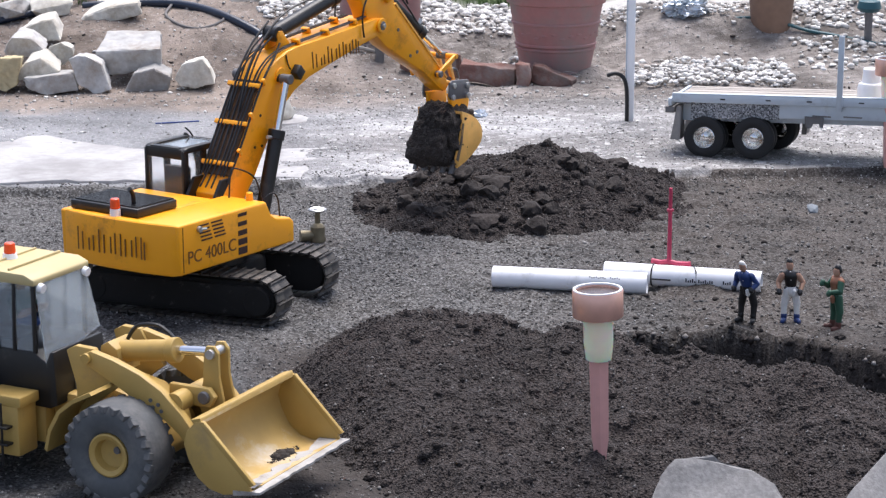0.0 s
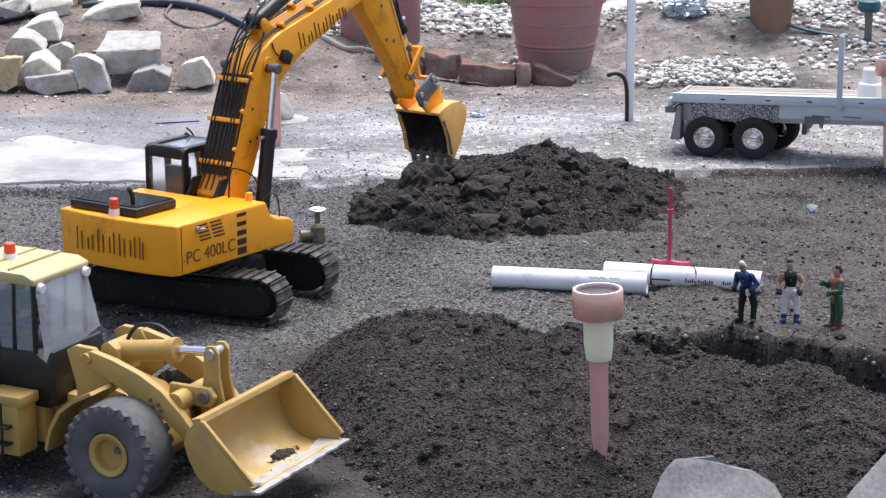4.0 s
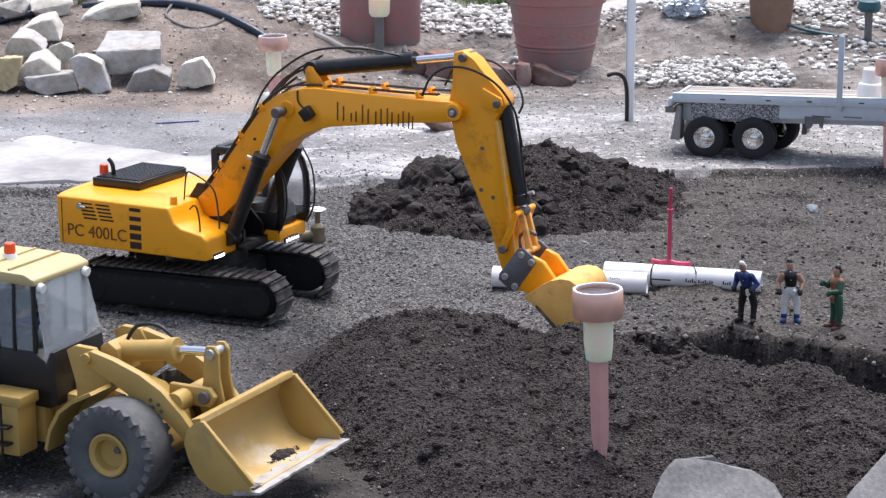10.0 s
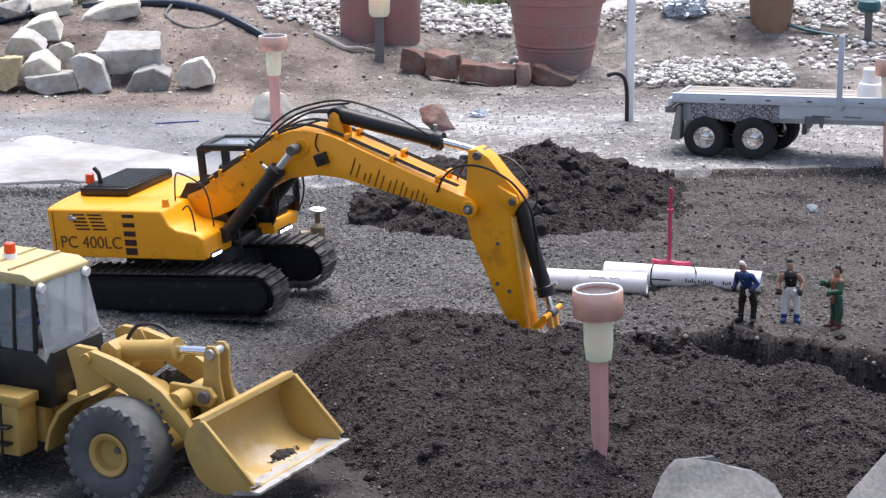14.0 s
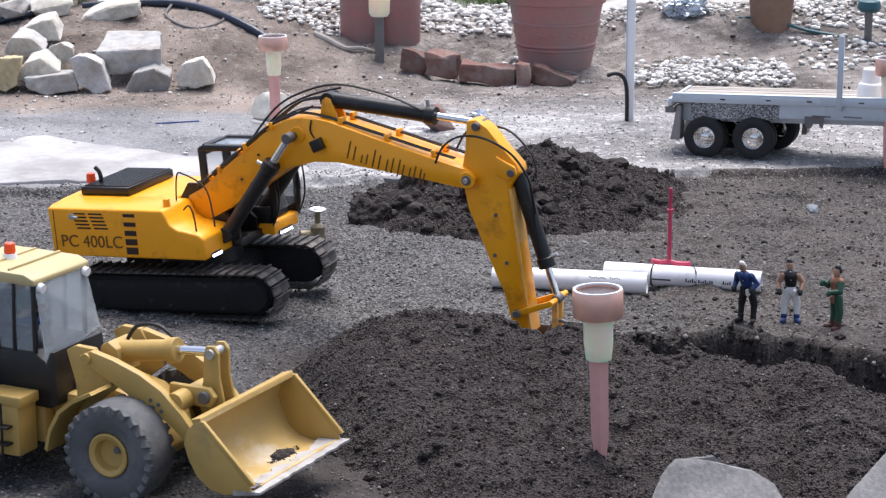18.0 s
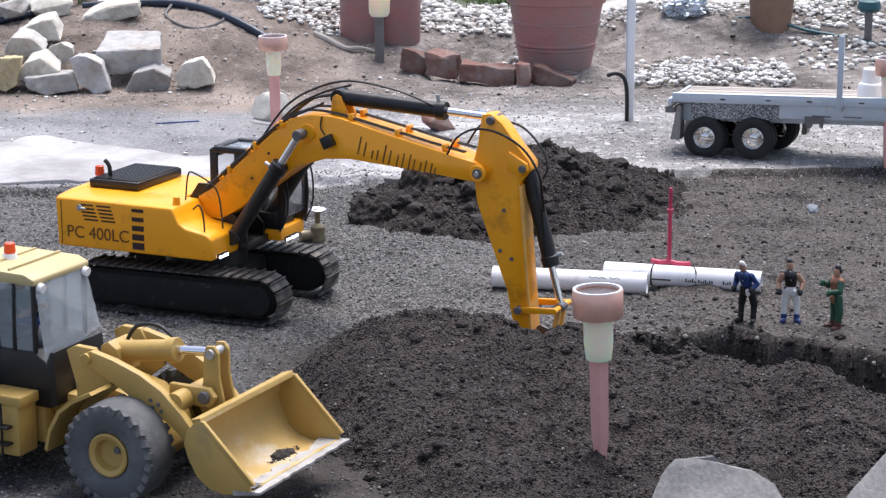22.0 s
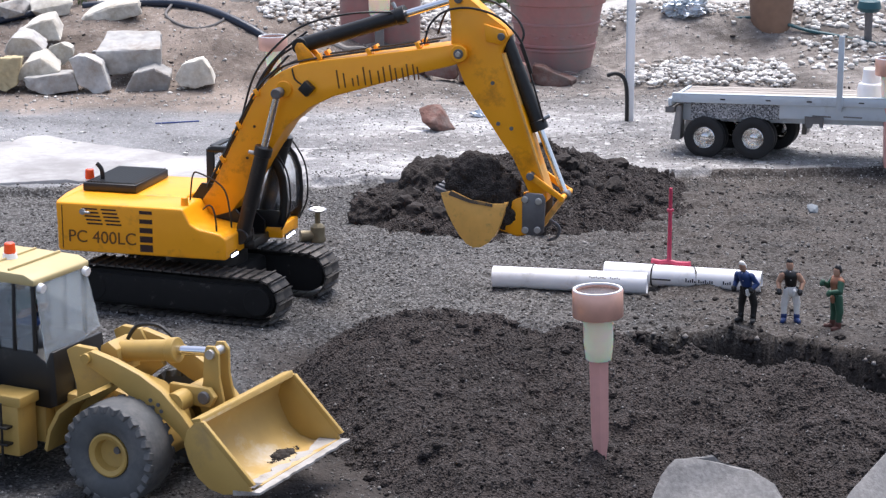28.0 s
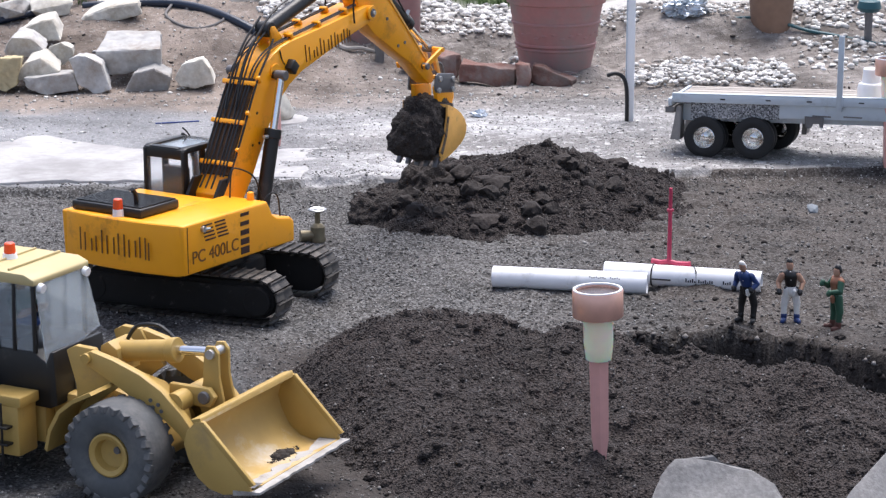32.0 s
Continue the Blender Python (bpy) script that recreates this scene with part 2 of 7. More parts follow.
    stretch = n.new("ShaderNodeMapping")
    stretch.inputs["Scale"].default_value = (0.5, 1.6, 1)
    l.new(co.outputs["Object"], stretch.inputs[0])
    l.new(stretch.outputs[0], drift.inputs["Vector"])
    dr = n.new("ShaderNodeMapRange")
    dr.inputs["From Min"].default_value, dr.inputs["From Max"].default_value = 0.4, 0.6
    l.new(drift.outputs["Fac"], dr.inputs["Value"])
    damp = blend(times(speck.outputs["Color"], 0.4), tones((0.095, 0.09, 0.088), (0.22, 0.205, 0.195)), (0.5, 0.49, 0.48))
    yard = blend(times(dr.outputs[0], 0.92), yard, damp)
    mott = n.new("ShaderNodeTexNoise")
    mott.inputs["Scale"].default_value, mott.inputs["Detail"].default_value, mott.inputs["Roughness"].default_value = 30, 6, 0.7
    l.new(stretch.outputs[0], mott.inputs["Vector"])
    mr = n.new("ShaderNodeMapRange")
    mr.inputs["From Min"].default_value, mr.inputs["From Max"].default_value = 0.45, 0.65
    l.new(mott.outputs["Fac"], mr.inputs["Value"])
    yard = blend(times(mr.outputs[0], 0.6), yard, (0.13, 0.124, 0.12))
    yard = blend(times(speck2.outputs["Color"], 0.6), yard, (0.7, 0.69, 0.67))
    bank = blend(times(mr.outputs[0], 0.72), bank, (0.07, 0.056, 0.046))
    west = edge("X", -0.05, -0.4)
    blue = blend(times(speck.outputs["Color"], 0.35), tones((0.1, 0.101, 0.106), (0.24, 0.242, 0.25)), (0.5, 0.5, 0.51))
    yard = blend(times(west, 0.85), yard, blue)
    brown = blend(times(speck2.outputs["Color"], 0.22), tones((0.08, 0.062, 0.05), (0.3, 0.245, 0.205)), (0.55, 0.52, 0.49))
    bank = blend(west, bank, blend(times(mr.outputs[0], 0.55), brown, (0.055, 0.043, 0.035)))
    col = blend(edge("RIM", 4.074, 4.086, 0.02), pit, yard)
    col = blend(edge("Y", 4.78, 4.96, 0.4), col, bank)
    col = blend(times(edge("Y", 4.72, 4.86, 0.3), west), col, brown)
    path = blend(times(speck2.outputs["Color"], 0.5), tones((0.42, 0.4, 0.37), (0.62, 0.6, 0.57)), (0.7, 0.68, 0.65))
    col = blend(edge("Y", 5.63, 5.66, 0.1), col, path)
    col = blend(edge("Y", 5.74, 5.8, 0.1), col, green)
    l.new(col, p.inputs["Base Color"])
    p.inputs["Roughness"].default_value = 0.93
    b1 = n.new("ShaderNodeBump")
    b1.inputs["Strength"].default_value, b1.inputs["Distance"].default_value = 0.4, 0.003
    l.new(v.outputs["Distance"], b1.inputs["Height"])
    b2 = n.new("ShaderNodeBump")
    b2.inputs["Strength"].default_value, b2.inputs["Distance"].default_value = 0.55, 0.007
    l.new(fine.outputs["Fac"], b2.inputs["Height"])
    l.new(b1.outputs[0], b2.inputs["Normal"])
    l.new(b2.outputs[0], p.inputs["Normal"])
    return m


def chip_material():
    """Grey lining of pressed pale and dark chips."""
    m, n, l, p = nodes_of("speckled_grey_lining")
    co = n.new("ShaderNodeTexCoord")
    v, r = grit(n, l, co, 430, 0.2, 0.85)
    r.color_ramp.elements[0].color, r.color_ramp.elements[1].color = (0.05, 0.052, 0.056, 1), (0.62, 0.62, 0.64, 1)
    l.new(r.outputs["Color"], p.inputs["Base Color"])
    p.inputs["Roughness"].default_value = 0.85
    b = n.new("ShaderNodeBump")
    b.inputs["Strength"].default_value, b.inputs["Distance"].default_value = 0.8, 0.002
    l.new(v.outputs["Distance"], b.inputs["Height"])
    l.new(b.outputs[0], p.inputs["Normal"])
    return m


def glass_material(name, tint, rough=0.08, weight=0.8):
    m, n, l, p = nodes_of(name)
    p.inputs["Base Color"].default_value = (*tint, 1)
    p.inputs["Roughness"].default_value, p.inputs["Transmission Weight"].default_value, p.inputs["IOR"].default_value = rough, weight, 1.3
    tex = n.new("ShaderNodeTexNoise")
    tex.inputs["Scale"].default_value, tex.inputs["Detail"].default_value = 30, 5
    r = n.new("ShaderNodeMapRange")
    r.inputs["To Min"].default_value, r.inputs["To Max"].default_value = rough * 0.5, rough * 3
    l.new(tex.outputs["Fac"], r.inputs["Value"])
    l.new(r.outputs[0], p.inputs["Roughness"])
    return m


def glow_material(name, color, strength):
    m, n, l, p = nodes_of(name)
    p.inputs["Base Color"].default_value = (*color, 1)
    p.inputs["Emission Color"].default_value, p.inputs["Emission Strength"].default_value = (*color, 1), strength
    p.inputs["Roughness"].default_value = 0.3
    return m


M_GROUND = ground_material()
M_SOIL = soil_material("dark_soil", (0.026, 0.0192, 0.0172), (0.108, 0.093, 0.088))
M_LOAD = soil_material("fresh_dug_soil", (0.036, 0.0285, 0.0255), (0.12, 0.105, 0.096), 1.3)
M_CRUMB = stones_material("soil_crumbs", (0.018, 0.0142, 0.013), (0.26, 0.245, 0.235), 0.95, (0.88, (0.048, 0.038, 0.035)))
M_FLECK = stones_material("pit_flecks", (0.03, 0.027, 0.025), (0.5, 0.49, 0.48), 0.85, (0.7, (0.13, 0.122, 0.115)))
M_YARDGRIT = stones_material("yard_grit", (0.17, 0.155, 0.145), (0.75, 0.73, 0.7), 0.85, (0.6, (0.34, 0.325, 0.31)))
M_CLOD = stones_material("soil_clods", (0.026, 0.021, 0.0185), (0.056, 0.046, 0.04), 0.95)
M_LUMP = surface("soil_lump", (0.034, 0.0275, 0.025), 0.95, vary=0.3, grain=5, bump=0.25, random_tint=0.25, depth=0.04)
M_COBBLE = surface("river_cobble", (0.72, 0.7, 0.67), 0.75, vary=0.25, grain=120, bump=0.2, random_tint=0.38)
M_PEBBLE = stones_material("gravel_pebbles", (0.3, 0.285, 0.27), (0.85, 0.84, 0.82))
M_GRIT = stones_material("pit_grit", (0.05, 0.047, 0.044), (0.26, 0.25, 0.24))
M_RIVER = stones_material("river_stone", (0.3, 0.28, 0.26), (0.92, 0.9, 0.87), 0.8, (0.35, (0.66, 0.64, 0.61)))
M_CONCRETE = surface("worn_concrete", (0.47, 0.46, 0.455), 0.9, grain=50, vary=0.3, bump=0.5, dirt=(0.27, 0.26, 0.255), dirt_amount=0.75, dirt_scale=4)
M_YELLOW = surface("orange_yellow_paint", (0.99, 0.39, 0.001), 0.4, vary=0.06, grain=40, bump=0.06, dirt=(0.36, 0.13, 0.012), dirt_amount=0.2, dirt_scale=18, coat=0.15)
M_BUCKET = surface("scuffed_yellow_paint", (0.86, 0.46, 0.11), 0.5, vary=0.14, grain=60, bump=0.15, dirt=(0.1, 0.075, 0.055), dirt_amount=0.3, dirt_scale=22)
M_LIP = surface("soil_stained_steel", (0.13, 0.1, 0.075), 0.75, metal=0.2, vary=0.4, grain=60, bump=0.3, dirt=(0.6, 0.33, 0.09), dirt_amount=0.25, dirt_scale=45)
M_RUSTY = surface("brown_hose_strip", (0.06, 0.03, 0.012), 0.7, vary=0.4, grain=60, bump=0.2, dirt=(0.25, 0.11, 0.02), dirt_amount=0.2, dirt_scale=40)
M_BLACK = surface("black_paint", (0.008, 0.008, 0.009), 0.42, vary=0.3, grain=60, bump=0.08, dirt=(0.05, 0.045, 0.04), dirt_amount=0.08, dirt_scale=30)
M_TRACK = surface("track_steel", (0.05, 0.045, 0.042), 0.6, metal=0.4, vary=0.4, grain=120, bump=0.3, dirt=(0.17, 0.15, 0.13), dirt_amount=0.5, dirt_scale=40)
M_TRACKDARK = surface("track_frame_black", (0.0045, 0.0042, 0.0042), 0.9, vary=0.5, grain=90, bump=0.25, dirt=(0.1, 0.09, 0.085), dirt_amount=0.06, dirt_scale=60)
M_SCRAPED = surface("scraped_pale_steel", (0.39, 0.375, 0.355), 0.8, metal=0.0, vary=0.3, grain=90, bump=0.3, dirt=(0.2, 0.17, 0.14), dirt_amount=0.5, dirt_scale=45)
M_STEEL = surface("worn_grey_steel", (0.16, 0.16, 0.17), 0.5, metal=0.6, vary=0.25, grain=80, bump=0.12, dirt=(0.12, 0.09, 0.07), dirt_amount=0.3, dirt_scale=30)
M_CHROME = surface("bright_rod", (0.8, 0.8, 0.82), 0.14, metal=1.0, vary=0.05, grain=50, bump=0)
M_BOLT = surface("bolt_head", (0.5, 0.5, 0.5), 0.4, metal=0.8, vary=0.2, grain=200, bump=0.1)
M_INK = surface("marker_ink", (0.16, 0.06, 0.008), 0.6, vary=0.2, grain=100, bump=0)
M_DARKRED = surface("dark_slot", (0.035, 0.01, 0.008), 0.6, vary=0.3, grain=100, bump=0)
M_GLASS = glass_material("hazy_cab_glass", (0.9, 0.92, 0.94), 0.04, 0.97)
M_HAZE = glass_material("scratched_clear_plastic", (0.78, 0.84, 0.88), 0.08, 0.84)
M_ORANGE = surface("beacon_orange", (0.85, 0.09, 0.015), 0.25, vary=0.1, grain=60, bump=0, coat=0.4)
M_WHITE = surface("white_plastic", (0.88, 0.88, 0.9), 0.4, vary=0.06, grain=50, bump=0.03)
M_LED = glow_material("blue_white_led", (0.75, 0.8, 1.0), 6.0)
M_LOADER = surface("mustard_paint", (0.45, 0.295, 0.08), 0.5, vary=0.08, grain=50, bump=0.06, dirt=(0.27, 0.19, 0.09), dirt_amount=0.2, dirt_scale=14)
M_SCOOP = surface("scuffed_mustard_paint", (0.47, 0.31, 0.095), 0.6, vary=0.12, grain=40, bump=0.12, dirt=(0.56, 0.49, 0.38), dirt_amount=0.42, dirt_scale=13)
M_ROOF = surface("cream_roof_paint", (0.52, 0.42, 0.21), 0.5, vary=0.06, grain=50, bump=0.05)
M_TYRE = surface("grey_dusty_rubber", (0.092, 0.096, 0.1), 0.85, vary=0.35, grain=60, bump=0.3, dirt=(0.17, 0.165, 0.16), dirt_amount=0.45, dirt_scale=20)
M_BLACKTYRE = surface("black_rubber", (0.014, 0.014, 0.015), 0.75, vary=0.3, grain=90, bump=0.2)
M_PVC = surface("white_pvc", (0.9, 0.9, 0.92), 0.28, vary=0.04, grain=30, bump=0.02, dirt=(0.55, 0.54, 0.53), dirt_amount=0.12, dirt_scale=25)
M_COPPER = surface("dull_copper", (0.78, 0.46, 0.37), 0.36, metal=0.5, vary=0.12, grain=80, bump=0.05)
M_STAKE = surface("pink_copper_stake", (0.76, 0.4, 0.36), 0.45, metal=0.1, vary=0.12, grain=60, bump=0.05)
M_CREAM = surface("cream_lens", (1.0, 0.93, 0.7), 0.45, vary=0.04, grain=60, bump=0.02)
lens_body = M_CREAM.node_tree.nodes["Principled BSDF"]
lens_body.inputs["Subsurface Weight"].default_value, lens_body.inputs["Subsurface Scale"].default_value = 0.8, 0.03
M_SOLAR = surface("solar_cell", (0.09, 0.06, 0.05), 0.25, vary=0.4, grain=150, bump=0)
M_POT = surface("terracotta_plastic", (0.38, 0.17, 0.16), 0.6, vary=0.13, grain=70, bump=0.15, dirt=(0.27, 0.2, 0.185), dirt_amount=0.75, dirt_scale=7)
M_OCHRE = surface("ochre_rock", (0.55, 0.46, 0.27), 0.85, vary=0.3, grain=45, bump=0.6, dirt=(0.3, 0.24, 0.15), dirt_amount=0.4, dirt_scale=9, depth=0.006)
M_ROCK = surface("grey_rock", (0.45, 0.44, 0.425), 0.85, vary=0.42, grain=45, bump=0.6, dirt=(0.24, 0.195, 0.15), dirt_amount=0.45, dirt_scale=9, random_tint=0.2, depth=0.006)
M_SLATE = surface("blue_grey_pebble", (0.2, 0.225, 0.25), 0.8, vary=0.15, grain=80, bump=0.2)
M_PALE = surface("pale_rock", (0.64, 0.61, 0.54), 0.85, vary=0.32, grain=45, bump=0.6, dirt=(0.3, 0.25, 0.18), dirt_amount=0.45, dirt_scale=9, random_tint=0.12, depth=0.006)
M_GREYSLAB = surface("grey_concrete_lump", (0.22, 0.214, 0.21), 0.95, vary=0.45, grain=200, bump=1.0, dirt=(0.13, 0.125, 0.12), dirt_amount=0.3, dirt_scale=20)
M_BRICK = surface("dull_red_brick", (0.2, 0.1, 0.08), 0.9, vary=0.35, grain=90, bump=0.9, dirt=(0.24, 0.2, 0.18), dirt_amount=0.6, dirt_scale=20, random_tint=0.3, depth=0.006)
M_ALU = surface("painted_blue_grey_metal", (0.6, 0.66, 0.72), 0.42, metal=0.15, vary=0.08, grain=40, bump=0.04, dirt=(0.32, 0.33, 0.34), dirt_amount=0.2, dirt_scale=14)
M_PLANK = surface("weathered_deck_wood", (0.4, 0.36, 0.32), 0.75, vary=0.2, grain=80, bump=0.2, random_tint=0.12)
M_CHIP = chip_material()
M_FLAP = surface("worn_grey_rubber", (0.3, 0.28, 0.265), 0.8, vary=0.25, grain=60, bump=0.2)
M_RIM = surface("dished_chrome", (0.86, 0.84, 0.8), 0.2, metal=1.0, vary=0.25, grain=60, bump=0.6)
M_RED = surface("red_plastic", (0.5, 0.045, 0.1), 0.4, vary=0.12, grain=60, bump=0.04)
M_BRASS = surface("dull_brass", (0.2, 0.17, 0.11), 0.5, metal=0.6, vary=0.3, grain=90, bump=0.2)
M_HOSE = surface("blue_black_hose", (0.012, 0.02, 0.04), 0.35, vary=0.3, grain=40, bump=0.05)
M_TEAL = surface("teal_hose", (0.02, 0.09, 0.11), 0.45, vary=0.25, grain=40, bump=0.05)
M_FOIL = surface("crumpled_blue_foil", (0.5, 0.55, 0.6), 0.25, metal=0.6, vary=0.3, grain=30, bump=0.3)
M_BLUE = surface("blue_painted_post", (0.02, 0.05, 0.22), 0.45, vary=0.15, grain=50, bump=0.05)
M_BROWNPOT = surface("brown_clay_pot", (0.24, 0.15, 0.105), 0.8, vary=0.2, grain=50, bump=0.2)
M_GREYPOST = surface("grey_weathered_post", (0.17, 0.16, 0.155), 0.8, vary=0.25, grain=80, bump=0.3)
M_LEAF = surface("grass_blade", (0.07, 0.12, 0.03), 0.7, vary=0.4, grain=60, bump=0)
M_TWIG = surface("dry_twig", (0.42, 0.38, 0.34), 0.85, vary=0.25, grain=60, bump=0.3)
M_NAVY = surface("navy_moulded_plastic", (0.014, 0.04, 0.15), 0.5, vary=0.15, grain=90, bump=0)
M_SKIN = surface("tan_moulded_plastic", (0.42, 0.24, 0.16), 0.5, vary=0.12, grain=90, bump=0)
M_GREEN = surface("green_moulded_plastic", (0.018, 0.075, 0.042), 0.5, vary=0.15, grain=90, bump=0)
M_CLOTH = surface("off_white_moulded_plastic", (0.74, 0.72, 0.69), 0.55, vary=0.12, grain=90, bump=0)
M_VEST = surface("tan_brown_moulded_plastic", (0.26, 0.11, 0.06), 0.55, vary=0.2, grain=90, bump=0)
M_BOOT = surface("brown_moulded_plastic", (0.1, 0.035, 0.025), 0.55, vary=0.15, grain=90, bump=0)


# ---- mesh helpers ----
def finish(name, bm, material, smooth_angle=None):
    me = bpy.data.meshes.new(name)
    bm.normal_update()
    bm.to_mesh(me)
    bm.free()
    for m in material if isinstance(material, (list, tuple)) else [material]:
        me.materials.append(m)
    if smooth_angle:
        me.polygons.foreach_set("use_smooth", [True] * len(me.polygons))
        me.set_sharp_from_angle(angle=radians(smooth_angle))
    return me


def part(name, bm, material, parent, label="", smooth_angle=40):
    ob = new(name, finish(name, bm, material, smooth_angle))
    ob.parent = parent
    if label:
        ob["label"] = label
    return ob


def thing(name, bm, material, label, category, group="", kind="", smooth_angle=40):
    return tagged(new(name, finish(name, bm, material, smooth_angle)), label, category, group, kind)


def empty(name, m, label, category, group=""):
    ob = new(name)
    ob.empty_display_size = 0.02
    ob.matrix_world = m
    return tagged(ob, label, category, group)


def bevel(bm, width, segments=2, angle=35):
    if width <= 0:
        return bm
    bm.normal_update()
    es = [e for e in bm.edges if len(e.link_faces) == 2 and e.calc_face_angle() > radians(angle)]
    bmesh.ops.bevel(bm, geom=es, offset=width, segments=segments, profile=0.5, affect="EDGES", clamp_overlap=True)
    return bm


def box(x0, x1, y0, y1, z0, z1, bev=0.0, seg=2, bm=None):
    b = bmesh.new()
    bmesh.ops.create_cube(b, size=1)
    for v in b.verts:
        v.co = Vector(((x0 + x1) / 2 + v.co.x * (x1 - x0), (y0 + y1) / 2 + v.co.y * (y1 - y0), (z0 + z1) / 2 + v.co.z * (z1 - z0)))
    bevel(b, bev, seg)
    return b if bm is None else add(bm, b)


def add(bm, other, m=None):
    """Join another bmesh into bm."""
    me = bpy.data.meshes.new("tmp")
    other.to_mesh(me)
    other.free()
    if m is not None:
        me.transform(m)
    bm.from_mesh(me)
    bpy.data.meshes.remove(me)
    return bm


def prism(pts, v0, v1, bev=0.0, seg=2):
    """A side profile of (u, w) points, extruded across from v0 to v1 (x = u, y = v, z = w)."""
    b = bmesh.new()
    lo = [b.verts.new((p[0], v0, p[1])) for p in pts]
    hi = [b.verts.new((p[0], v1, p[1])) for p in pts]
    b.faces.new(lo)
    b.faces.new(hi[::-1])
    n = len(pts)
    for i in range(n):
        b.faces.new((lo[i], hi[i], hi[(i + 1) % n], lo[(i + 1) % n]))
    bmesh.ops.recalc_face_normals(b, faces=b.faces)
    return bevel(b, bev, seg)


def rod(a, b, r, r2=None, n=16, bm=None, bev=0.0):
    """A round bar from a to b."""
    a, b = Vector(a), Vector(b)
    o = bmesh.new()
    bmesh.ops.create_cone(o, cap_ends=True, segments=n, radius1=r, radius2=r if r2 is None else r2, depth=(b - a).length)
    if bev:
        bevel(o, bev, 1, 50)
    m = Matrix.Translation((a + b) / 2) @ (b - a).to_track_quat("Z", "Y").to_matrix().to_4x4()
    o.transform(m)
    return o if bm is None else add(bm, o)


def tube(path, r, n=8, bm=None, steps=6):
    """A bent tube along a smooth path through the points."""
    P = [Vector(p) for p in path]
    fine = []
    for i in range(len(P) - 1):
        a, b, c, d = P[max(i - 1, 0)], P[i], P[i + 1], P[min(i + 2, len(P) - 1)]
        for k in range(steps):
            t = k / steps
            fine.append(0.5 * ((2 * b) + (c - a) * t + (2 * a - 5 * b + 4 * c - d) * t * t + (3 * b - a - 3 * c + d) * t ** 3))
    fine.append(P[-1])
    o = bmesh.new()
    rings = []
    side = Vector((0.3, 0.5, 0.8))
    for i, p in enumerate(fine):
        d = (fine[min(i + 1, len(fine) - 1)] - fine[max(i - 1, 0)]).normalized()
        side = (side - d * side.dot(d)).normalized()
        other = d.cross(side)
        rr = r[0] + (r[1] - r[0]) * i / (len(fine) - 1) if isinstance(r, tuple) else r
        rings.append([o.verts.new(p + (side * math.cos(2 * math.pi * k / n) + other * math.sin(2 * math.pi * k / n)) * rr) for k in range(n)])
    for a, b in zip(rings, rings[1:]):
        for k in range(n):
            o.faces.new((a[k], a[(k + 1) % n], b[(k + 1) % n], b[k]))
    o.faces.new(rings[0][::-1])
    o.faces.new(rings[-1])
    return o if bm is None else add(bm, o)


def lathe(profile, n=32, axis="Z"):
    """A body turned from (radius, height) points."""
    o = bmesh.new()
    rings = []
    for r, h in profile:
        if r < 1e-6:
            rings.append([o.verts.new((0, 0, h))])
        else:
            rings.append([o.verts.new((r * math.cos(2 * math.pi * k / n), r * math.sin(2 * math.pi * k / n), h)) for k in range(n)])
    for a, b in zip(rings, rings[1:]):
        for k in range(n):
            k2 = (k + 1) % n
            f = [a[k % len(a)], a[k2 % len(a)], b[k2 % len(b)], b[k % len(b)]]
            f = list(dict.fromkeys(f))
            if len(f) > 2:
                o.faces.new(f)
    bmesh.ops.recalc_face_normals(o, faces=o.faces)
    if axis == "Y":
        o.transform(Matrix.Rotation(radians(90), 4, "X"))
    return o


def stone_mesh(size, seed, cuts=7, detail=3, rough=0.06, blocky=0.0):
    """A broken stone: a ball cut flat on several sides, with a rough skin."""
    rnd = random.Random(seed)
    o = bmesh.new()
    bmesh.ops.create_icosphere(o, subdivisions=detail, radius=1)
    planes = []
    for i in range(cuts):
        d = Vector((rnd.uniform(-1, 1), rnd.uniform(-1, 1), rnd.uniform(-1, 1))).normalized()
        planes.append((d, rnd.uniform(0.55, 0.85)))
    if blocky:
        for d in ((1, 0, 0), (-1, 0, 0), (0, 1, 0), (0, -1, 0), (0, 0, 1), (0, 0, -1)):
            d = Vector(d) + Vector([rnd.uniform(-0.12, 0.12) for _ in range(3)])
            planes.append((d.normalized(), blocky))
    off = Vector((seed * 3.1, seed * 1.7, 0))
    for v in o.verts:
        d = v.co.normalized()
        r = 1.0
        for pn, pd in planes:
            k = d.dot(pn)
            if k > 0.01:
                r = min(r, pd / k)
        r *= 1 + rough * noise.fractal(d * 2.2 + off, 0.8, 2.0, 4)
        v.co = Vector((d.x * r * size[0], d.y * r * size[1], d.z * r * size[2]))
    return o


